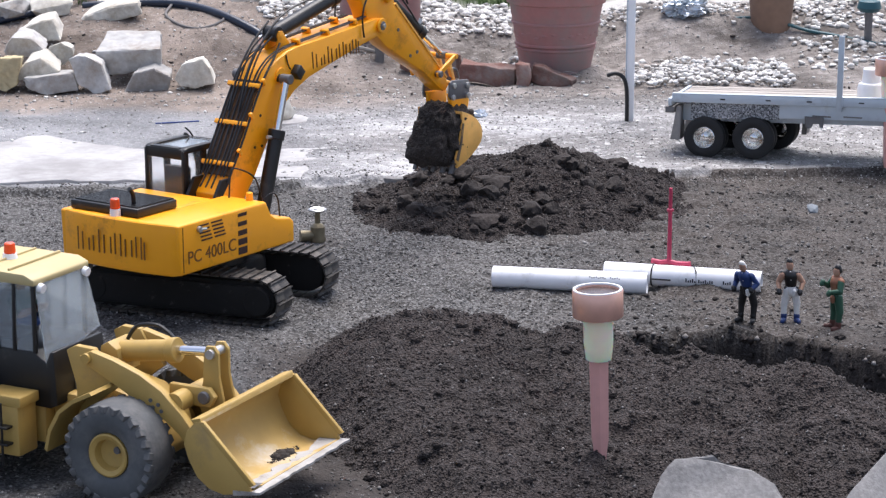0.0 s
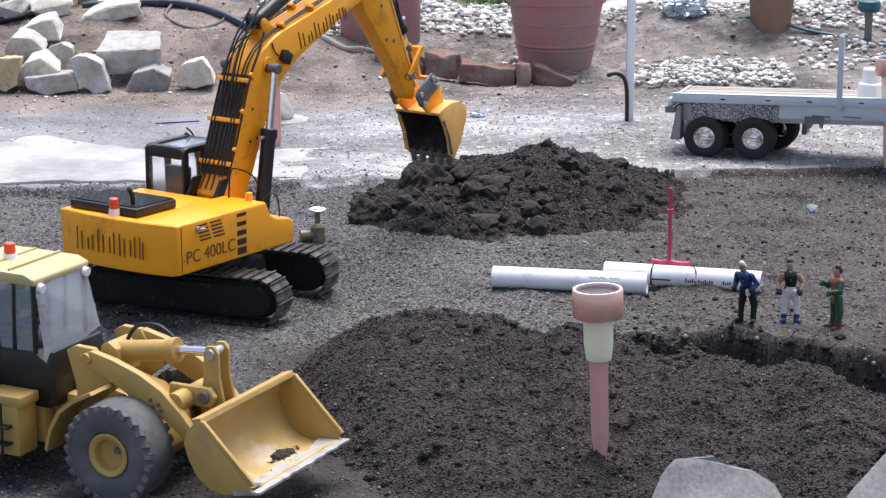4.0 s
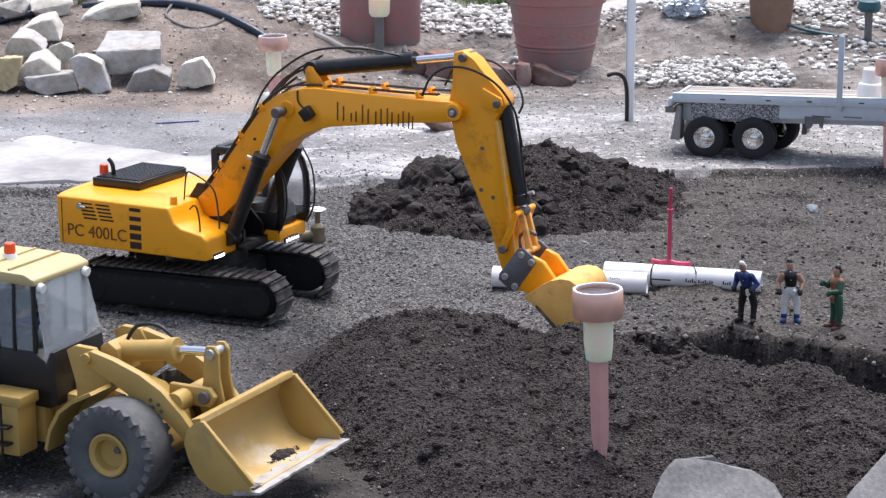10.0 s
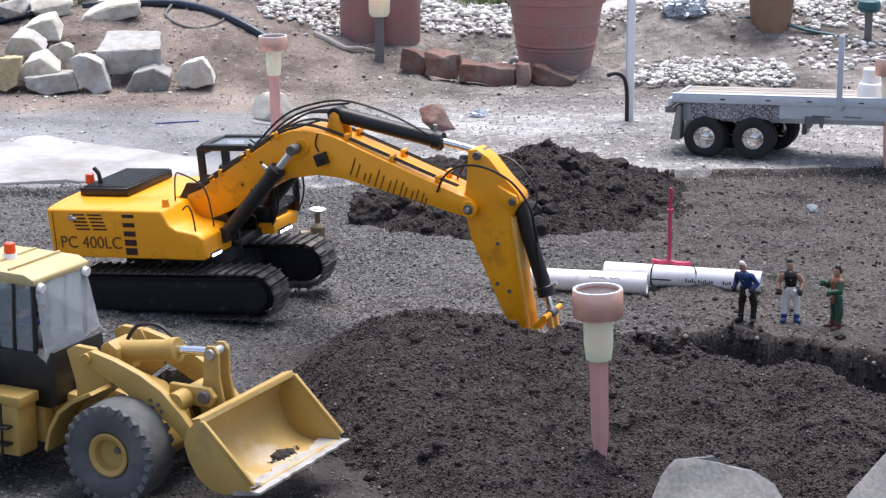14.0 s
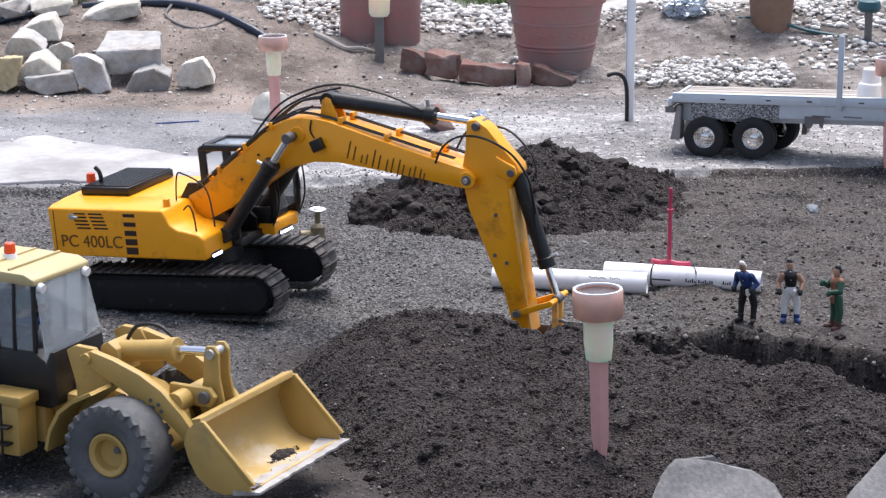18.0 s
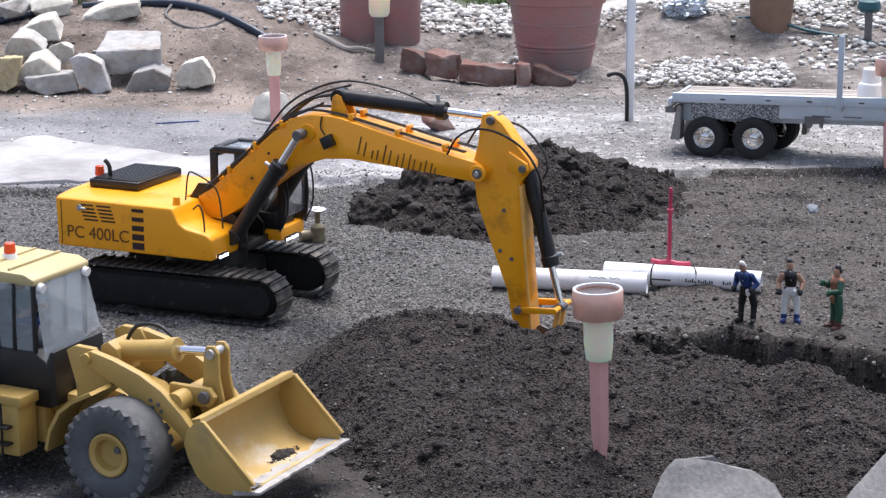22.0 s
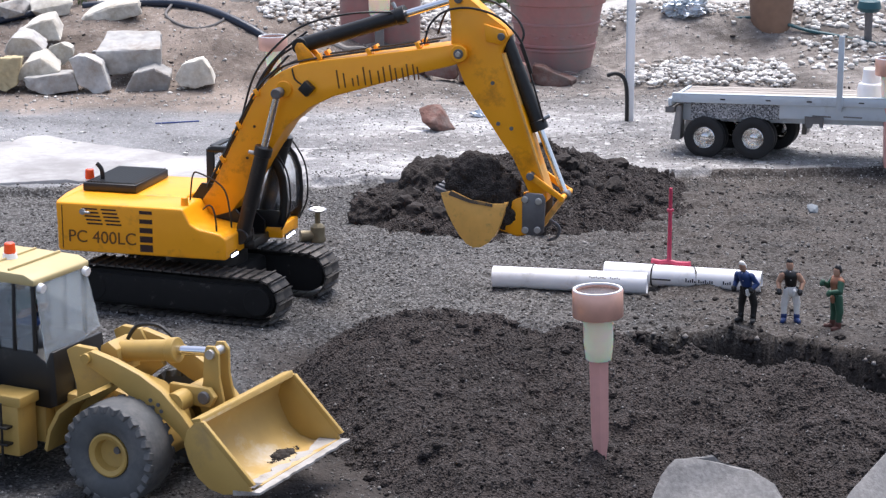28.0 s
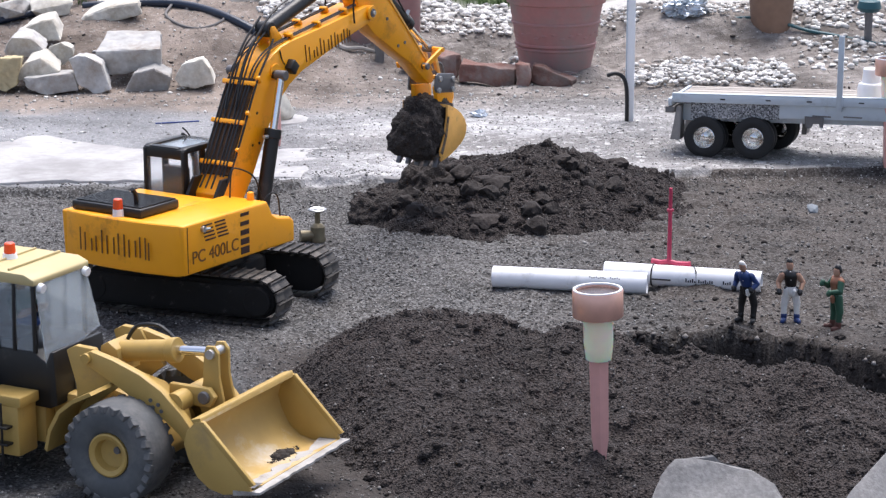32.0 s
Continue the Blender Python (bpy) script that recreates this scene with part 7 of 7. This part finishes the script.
# brass valve by the excavator
vv = empty("brass_valve", Matrix.Translation((-0.212, 3.631, -0.002)) @ Matrix.Rotation(radians(15), 4, "Z"), "dull brass garden valve standing on the gravel", "valve")
part("body", lathe([(0, 0), (0.012, 0), (0.014, 0.006), (0.012, 0.012), (0.0125, 0.028), (0.009, 0.032), (0.006, 0.034), (0, 0.036)], 20), M_BRASS, vv)
part("outlet", rod((-0.004, 0, 0.014), (-0.03, 0, 0.013), 0.0085, 0.0105, 18, bev=0.001), M_BRASS, vv)
part("stem", rod((0, 0, 0.034), (0, 0, 0.056), 0.0048, n=12), M_BRASS, vv)
hw = lathe([(0.012, 0.0565), (0.015, 0.0555), (0.016, 0.058), (0.0135, 0.0598), (0.011, 0.0585), (0.012, 0.0565)], 24)
rod((-0.013, 0, 0.0578), (0.013, 0, 0.0578), 0.002, n=8, bm=hw)
rod((0, -0.013, 0.0578), (0, 0.013, 0.0578), 0.002, n=8, bm=hw)
part("handwheel", hw, M_BOLT, vv, "bare metal handwheel")

# hoses and cords
thing("thick_hose", tube([(-0.9, 5.5, 0.16), (-0.775, 5.492, 0.168), (-0.682, 5.481, 0.17), (-0.608, 5.445, 0.164), (-0.532, 5.38, 0.15), (-0.473, 5.333, 0.13), (-0.418, 5.293, 0.104), (-0.39, 5.27, 0.088)], 0.0105, 12), M_HOSE, "thick blue-black hose lying on the bank", "hose")
thing("thin_hose", tube([(-0.674, 5.472, 0.168), (-0.683, 5.415, 0.149), (-0.64, 5.359, 0.132), (-0.59, 5.336, 0.127), (-0.543, 5.358, 0.14), (-0.525, 5.406, 0.16)], 0.0036, 8), M_GREYPOST, "thin grey hose loop hanging over the bank", "hose")
thing("thin_hose", tube([(-0.49, 5.4, 0.145), (-0.45, 5.38, 0.13), (-0.4, 5.36, 0.118)], 0.003, 8), M_HOSE, "thin blue hose on the bank", "hose")
thing("thick_hose", tube([(-1.2, 5.34, 0.12), (-1.1, 5.38, 0.136), (-1.035, 5.407, 0.15), (-0.984, 5.435, 0.16), (-0.942, 5.478, 0.175), (-0.903, 5.544, 0.19)], 0.0085, 10), M_HOSE, "blue-black hose draped over boulders", "hose")
thing("garden_hose", tube([(0.73, 5.498, 0.13), (0.79, 5.5, 0.13), (0.862, 5.46, 0.118), (0.908, 5.44, 0.107), (0.974, 5.42, 0.097), (1.041, 5.39, 0.086), (1.1, 5.37, 0.08)], 0.0046, 8), M_TEAL, "teal garden hose trailing over the bank", "hose")
thing("cord", tube([(-0.614, 4.635, 0.02), (-0.573, 4.643, 0.021), (-0.524, 4.664, 0.02)], 0.0016, 6), M_BLUE, "short blue cord lying on the yard", "cord")
thing("dry_branch", tube([(-0.315, 5.38, 0.108), (-0.275, 5.355, 0.094), (-0.237, 5.327, 0.08), (-0.2, 5.33, 0.08), (-0.165, 5.335, 0.07)], (0.009, 0.004), 8), M_TWIG, "dry pale branch on the bank", "branch")
foil = stone_mesh((0.08, 0.045, 0.04), 101, 26, 5, 0.5)
fo = thing("crumpled_sheet", foil, M_FOIL, "crumpled shiny blue-grey sheet on the bank", "sheet", smooth_angle=20)
fo.matrix_world = Matrix.Translation((0.605, 5.52, 0.15)) @ pose(0, 0, 0, 0, 0, 12)
bag = stone_mesh((0.022, 0.02, 0.012), 103, 14, 3, 0.3)
thing("crumpled_sheet", bag, M_FOIL, "small crumpled blue-grey sheet on the yard", "sheet", smooth_angle=20).location = (0.077, 4.725, 0.024)


# ---- loose stones, clods, grass ----
rng = np.random.default_rng(5)


def strewn(n, x0, x1, y0, y1, lo, hi, power=2.5):
    x, y = rng.uniform(x0, x1, n), rng.uniform(y0, y1, n)
    return x, y, lo + (hi - lo) * rng.uniform(0, 1, n) ** power


def on_ground(x, y, r, sink=0.2):
    return np.stack([x, y, ground_z(x, y) + r * (0.5 - sink)], -1)


def outside_heaps(x, y):
    return (near_heap_z(x, y) < ground_z(x, y, False) + 0.002) & (far_heap_z(x, y) < ground_z(x, y, False) + 0.002)


x, y, r = strewn(12000, -1.1, 1.0, 2.3, 4.12, 0.001, 0.0042, 5)
keep = outside_heaps(x, y)
scatter("pit_gravel", on_ground(x, y, r)[keep], r[keep], M_GRIT, label="small grey stones strewn over the pit floor", category="gravel", seed=2)
x, y, r = strewn(52000, -0.75, 0.85, 2.3, 4.12, 0.0007, 0.0026, 2.6)
keep = outside_heaps(x, y) & (rng.uniform(0, 1, len(x)) < 1 - 0.45 * smooth(0.05, 0.4, x)) & (ground_z(x, y, False) > -0.03)
scatter("pit_grit", on_ground(x, y, r)[keep], r[keep], M_FLECK, label="fine pale and dark grit over the pit floor", category="gravel", seed=22, lumps=0.35, tiny=True)
x, y, r = strewn(30000, -1.2, 1.2, 4.08, 5.5, 0.0007, 0.0032, 4)
keep = rng.uniform(0, 1, len(x)) < 1 - 0.8 * smooth(-0.15, -0.45, x) * smooth(5.0, 4.8, y)
scatter("yard_grit", on_ground(x, y, r)[keep], r[keep], M_YARDGRIT, label="fine pale and brown grit over the yard and bank", category="gravel", seed=23, lumps=0.35, tiny=True)
x, y, r = strewn(3200, -1.2, 1.3, 4.1, 5.05, 0.0012, 0.005, 7)
scatter("yard_gravel", on_ground(x, y, r), r, M_PEBBLE, label="pale small stones strewn over the yard", category="gravel", seed=3)
x, y, r = strewn(2800, -1.2, 1.3, 4.85, 5.9, 0.001, 0.0065, 5)
scatter("bank_gravel", on_ground(x, y, r), r, M_PEBBLE, label="grey stones strewn over the earth bank", category="gravel", seed=4, lumps=0.5, flat=0.6)

# pale river stones in drifts
px_, py_, pr_ = [], [], []
for n, x0, x1, y0, y1, lo, hi in ((900, 0.44, 0.82, 5.06, 5.31, 0.003, 0.0105), (260, 0.38, 0.9, 5.5, 5.62, 0.004, 0.01), (200, -0.05, 0.17, 5.5, 5.6, 0.004, 0.011), (220, 0.86, 1.15, 5.2, 5.42, 0.004, 0.011), (700, 0.88, 1.25, 5.46, 5.78, 0.004, 0.012), (360, -0.46, -0.25, 5.4, 5.62, 0.004, 0.012),
                                  (260, -0.06, 0.2, 5.6, 5.75, 0.006, 0.014), (90, 0.02, 0.19, 5.24, 5.36, 0.007, 0.013), (120, -1.1, -0.6, 5.55, 5.75, 0.01, 0.022)):
    a, b, c = strewn(n, x0, x1, y0, y1, lo, hi, 1.6)
    px_.append(a), py_.append(b), pr_.append(c)
x, y, r = np.concatenate(px_), np.concatenate(py_), np.concatenate(pr_)
heapup = 0.012 * smooth(0.34, 0.4, x) * smooth(0.86, 0.8, x)
spots = on_ground(x, y, r, 0.1)
spots[:, 2] += heapup * rng.uniform(0, 1, len(x))
scatter("river_stones", spots, r, M_RIVER, label="drifts of pale rounded river stones on the bank", category="stones", seed=6, lumps=0.3, flat=0.6)

# clods on the two heaps
x, y, r = strewn(2600, -0.32, 0.8, 2.2, 2.98, 0.0018, 0.0088, 4.5)
z = near_heap_z(x, y)
keep = z > ground_z(x, y, False) - 0.003
scatter("near_heap_clods", np.stack([x, y, z - r * 0.05], -1)[keep], r[keep], M_SOIL, label="crumbs and clods of dark soil on the near heap", category="soil clods", seed=7, lumps=0.4, flat=0.8)
x, y, r = strewn(2200, -0.22, 0.45, 3.55, 4.32, 0.002, 0.0125, 4.5)
z = far_heap_z(x, y)
keep = z > ground_z(x, y, False) - 0.004
scatter("far_heap_clods", np.stack([x, y, z - r * 0.05], -1)[keep], r[keep], M_SOIL, label="clods of dark soil on the far heap", category="soil clods", seed=8, lumps=0.55, flat=0.85)
x, y, r = strewn(1500, 0.02, 0.9, 2.95, 4.1, 0.001, 0.005, 4.5)
keep = outside_heaps(x, y) & (rng.uniform(0, 1, len(x)) < smooth(-0.05, 0.3, x))
scatter("pit_clods", on_ground(x, y, r)[keep], r[keep], M_CLOD, label="scattered clods of dark soil on the pit floor", category="soil clods", seed=9, lumps=0.4, flat=0.7)
x, y, r = strewn(160, -1.2, 1.2, 4.95, 5.5, 0.002, 0.006, 4)
scatter("bank_clods", on_ground(x, y, r), r, M_CLOD, label="scattered brown clods on the earth bank", category="soil clods", seed=10, lumps=0.4, flat=0.7)

x, y, r = strewn(46000, -0.32, 0.75, 2.22, 2.95, 0.0007, 0.0028, 3.2)
z = near_heap_z(x, y)
keep = z > ground_z(x, y, False) - 0.003
scatter("near_heap_crumbs", np.stack([x, y, z + r * 0.3], -1)[keep], r[keep], M_CRUMB, label="fine crumbs of dark soil on the near heap", category="soil crumbs", seed=17, lumps=0.35, flat=0.9, tiny=True)
x, y, r = strewn(22000, -0.2, 0.45, 3.56, 4.12, 0.0009, 0.0028, 3)
z = far_heap_z(x, y)
keep = z > ground_z(x, y, False) - 0.003
scatter("far_heap_crumbs", np.stack([x, y, z + r * 0.3], -1)[keep], r[keep], M_CRUMB, label="fine crumbs of dark soil on the far heap", category="soil crumbs", seed=18, lumps=0.35, flat=0.9, tiny=True)

x, y, r = strewn(18000, 0.2, 0.8, 2.8, 3.1, 0.0009, 0.008, 4)
z = ground_z(x, y)
keep = (z < -0.006) & (z > near_heap_z(x, y))
scatter("trench_crumbs", np.stack([x, y, z + r * 0.3], -1)[keep], r[keep], M_CRUMB, label="crumbs of dark soil on the trench walls", category="soil crumbs", seed=19, lumps=0.35, flat=0.9, tiny=True)

# larger lumps on the far heap and pale cobbles on the bank, one by one
def pieces(name, n, half, seed, material, places, label, category, group, rough):
    rnd = random.Random(seed)
    kinds = []
    for k in range(6):
        b = stone_mesh((1, 0.85, 0.7), seed + k, 6, 3, 0.3) if rough > 0.03 else stone_mesh((1, 0.8, 0.55), seed + k, 7, 2, 0.12)
        kinds.append(finish(name, b, material, 50))
    for i in range(n):
        x, y, z = places(rnd)
        r = half[0] + (half[1] - half[0]) * rnd.random() ** (3.2 if rough > 0.03 else 2.2)
        ob = new(name, kinds[i % 6])
        ob.matrix_world = Matrix.Translation((x, y, z + r * 0.2)) @ pose(0, 0, 0, rnd.uniform(-20, 20), rnd.uniform(-20, 20), rnd.uniform(0, 360)) @ Matrix.Diagonal((r, r, r, 1))
        tagged(ob, label, category, group)


def heap_foot(rnd):
    while True:
        a, k = rnd.uniform(-3.3, 0.4), rnd.uniform(0.3, 0.86)
        x, y = 0.12 + 0.31 * k * math.cos(a), 3.93 + 0.33 * k * math.sin(a)
        if rnd.random() < 0.35 + 0.65 * (x < 0.1):
            return x, y, max(float(far_heap_z(x, y)), gz(x, y))


def trench_rim(rnd):
    x, s = rnd.uniform(0.1, 0.75), rnd.choice((0, 1, 1))
    y = float(trench_edges(np.array(x))[s]) + (2 * s - 1) * rnd.uniform(0.0, 0.035)
    return x, y, max(gz(x, y), float(near_heap_z(np.array([x]), np.array([y]))[0]))


def drift_place(rnd):
    x, y = rnd.uniform(0.44, 0.82), rnd.uniform(5.07, 5.3)
    return x, y, gz(x, y) + 0.008


pieces("soil_clod", 130, (0.004, 0.026), 301, M_LUMP, heap_foot, "angular lump of dark soil on the far heap", "soil clod", "soil lumps on the far heap", 0.05)
pieces("soil_clod", 60, (0.002, 0.009), 361, M_LUMP, trench_rim, "lump of dark soil at the trench's rim", "soil clod", "soil lumps along the trench", 0.05)
pieces("river_stone", 130, (0.0045, 0.0125), 331, M_COBBLE, drift_place, "pale rounded river stone lying on the bank", "stone", "river stones before the bank", 0.01)

# soil left in the loader's scoop
ca, ck = rng.uniform(0, 6.283, 420), rng.uniform(0, 1, 420)
cr = np.concatenate([0.014 * ck[:150] ** 0.6, 0.012 + 0.016 * ck[150:] ** 1.6])
cl = np.stack([0.146 + 0.55 * cr * np.sin(ca), 0.034 + 1.15 * cr * np.cos(ca), 0.0432 + 0 * cr], -1)
size = np.concatenate([0.0015 + 0.006 * rng.uniform(0, 1, 150) ** 2.5, 0.0005 + 0.0016 * rng.uniform(0, 1, 270) ** 2])
scoop_soil = scatter("scoop_soil", cl, size, M_CLOD, label="small clump of dark soil left in the scoop", category="soil clods", seed=11, lumps=0.4, flat=0.6)
scoop_soil.matrix_world = LOADER


def grass(name, n, x0, x1, y0, y1, h, label):
    vs, fs = [], []
    for i in range(n):
        x, y = rng.uniform(x0, x1), rng.uniform(y0, y1)
        z = gz(x, y)
        a, w, k = rng.uniform(0, 6.28), rng.uniform(0.001, 0.002), rng.uniform(0.5, 1.2) * h
        dx, dy = math.cos(a), math.sin(a)
        b = len(vs)
        lean = rng.uniform(-0.5, 0.5, 2) * k
        vs += [(x - dx * w, y - dy * w, z - 0.002), (x + dx * w, y + dy * w, z - 0.002), (x + dx * w * 0.6 + lean[0] * 0.4, y + dy * w * 0.6 + lean[1] * 0.4, z + k * 0.6), (x - dx * w * 0.6 + lean[0] * 0.4, y - dy * w * 0.6 + lean[1] * 0.4, z + k * 0.6), (x + lean[0], y + lean[1], z + k)]
        fs += [(b, b + 1, b + 2, b + 3), (b + 3, b + 2, b + 4)]
    me = bpy.data.meshes.new(name)
    me.from_pydata(vs, [], fs)
    me.materials.append(M_LEAF)
    tagged(new(name, me), label, "grass", kind="stuff")


grass("grass", 2600, -0.62, 0.4, 5.74, 6.1, 0.03, "fringe of green grass beyond the bank")
grass("grass", 500, -1.1, -0.7, 5.5, 5.7, 0.03, "fringe of green grass behind the boulders")


# dry twigs on the bank
rnd_t = random.Random(77)
for i in range(12):
    x, y = rnd_t.uniform(0.2, 0.95), rnd_t.uniform(5.02, 5.4)
    a, k = rnd_t.uniform(-0.6, 0.6), rnd_t.uniform(0.02, 0.05)
    pts = [(x + k * f * math.cos(a), y + k * f * math.sin(a), gz(x, y) + 0.004 + 0.006 * math.sin(3 * f + i)) for f in (-1, -0.3, 0.4, 1)]
    thing("dry_twig", tube(pts, (0.0014, 0.0007), 6), M_TWIG, "thin dry twig lying on the bank", "twig", "dry twigs on the bank")


# ---- soil carried by the bucket ----
def soil_lump(name, half, seed, label, boxy=3.0):
    """A crumbly mass of soil with a lumpy skin."""
    b = bmesh.new()
    bmesh.ops.create_icosphere(b, subdivisions=5, radius=1)
    off = Vector((seed * 3.1, seed * 1.7, 0))
    for v in b.verts:
        d = v.co.normalized()
        r = (abs(d.x) ** boxy + abs(d.y) ** boxy + abs(d.z) ** boxy) ** (-1 / boxy)
        p = Vector((d.x * half[0], d.y * half[1], d.z * half[2])) * r
        q = p * 1000 + off
        r = 1 + 0.16 * noise.noise(q / 34) + 0.15 * noise.noise(q / 15) + 0.1 * noise.noise(q / 6.5) + 0.05 * noise.noise(q / 3.1)
        v.co = p * r
    return thing(name, b, M_LOAD, label, "soil load", smooth_angle=70)


MACHINE = Matrix.Translation((EX, EY, -0.004))
first_load = [soil_lump("soil_load", (0.046, 0.044, 0.05), 201, "dark crumbly soil falling from the excavator's bucket"),
              soil_lump("soil_load", (0.026, 0.04, 0.036), 203, "dark soil mass hanging over the bucket's lip"),
              soil_lump("soil_load", (0.026, 0.041, 0.038), 205, "last dark soil shaken out of the bucket", 6.0)]
second_load = [soil_lump("soil_load", (0.045, 0.0425, 0.05), 211, "dark crumbly soil heaped in the excavator's bucket"),
               soil_lump("soil_load", (0.036, 0.042, 0.04), 213, "dark soil lump riding on the bucket's lip", 2.6),
               soil_lump("soil_load", (0.012, 0.014, 0.012), 215, "small dark soil clod dropping from the bucket", 2.0)]
IN_BUCKET = [Matrix.Translation((0.015, -0.009, -0.082)), Matrix.Translation((-0.014, -0.007, -0.106)), Matrix.Translation((0.036, -0.009, -0.082))]


def bucket_pose(t):
    return MACHINE @ digger_poses(t)["bucket"]


def tip_out(ob, offset, leave, land, spin=0.6):
    """Rides in the bucket until it slides out, then falls on the heap and stays."""
    rows = [(i * 0.2, bucket_pose(i * 0.2) @ offset) for i in range(int(leave / 0.2) + 1) if i * 0.2 < leave - 0.05]
    start = bucket_pose(leave) @ offset
    p0 = start.translation
    drop = 0.24
    for k in range(5):
        f = k / 4
        p = Vector((p0.x + (land[0] - p0.x) * f, p0.y + (land[1] - p0.y) * f, p0.z + (land[2] - p0.z) * f * f))
        rows.append((leave + drop * f, Matrix.Translation(p) @ (start.to_quaternion().to_matrix().to_4x4() @ Matrix.Rotation(-spin * f, 4, "Y"))))
    rows.append((32.0, rows[-1][1]))
    walk(ob, rows)


def scoop_up(ob, offset, taken, leave=None, land=None):
    """Lies in the trench until the bucket takes it, then rides along."""
    rest = bucket_pose(taken) @ offset
    rows = [(0.0, rest), (taken - 0.1, rest)]
    end = leave or 32.0
    rows += [(taken + i * 0.2, bucket_pose(taken + i * 0.2) @ offset) for i in range(int((end - taken) / 0.2 + 0.001) + 1)]
    if leave:
        p0, q = rows[-1][1].translation.copy(), rows[-1][1]
        for k in range(1, 4):
            f = k / 3
            p = Vector((p0.x + (land[0] - p0.x) * f, p0.y + (land[1] - p0.y) * f, p0.z + (land[2] - p0.z) * f * f))
            rows.append((rows[-1][0] + 0.08, Matrix.Translation(p) @ q.to_quaternion().to_matrix().to_4x4()))
    if rows[-1][0] < 31.99:
        rows.append((32.0, rows[-1][1]))
    walk(ob, rows)


def soil_motions():
    tip_out(first_load[0], IN_BUCKET[0], 0.3, (-0.03, 3.9, 0.034))
    tip_out(first_load[1], IN_BUCKET[1], 0.15, (-0.085, 3.84, 0.008))
    tip_out(first_load[2], IN_BUCKET[2], 2.78, (-0.118, 3.79, 0.0))
    scoop_up(second_load[0], Matrix.Translation((0.014, -0.009, -0.082)), 23.6)
    scoop_up(second_load[1], Matrix.Translation((-0.018, -0.008, -0.1)), 23.8)
    scoop_up(second_load[2], Matrix.Translation((-0.036, 0.02, -0.112)), 24.0, 30.8, (-0.04, 3.95, 0.05))


motions()
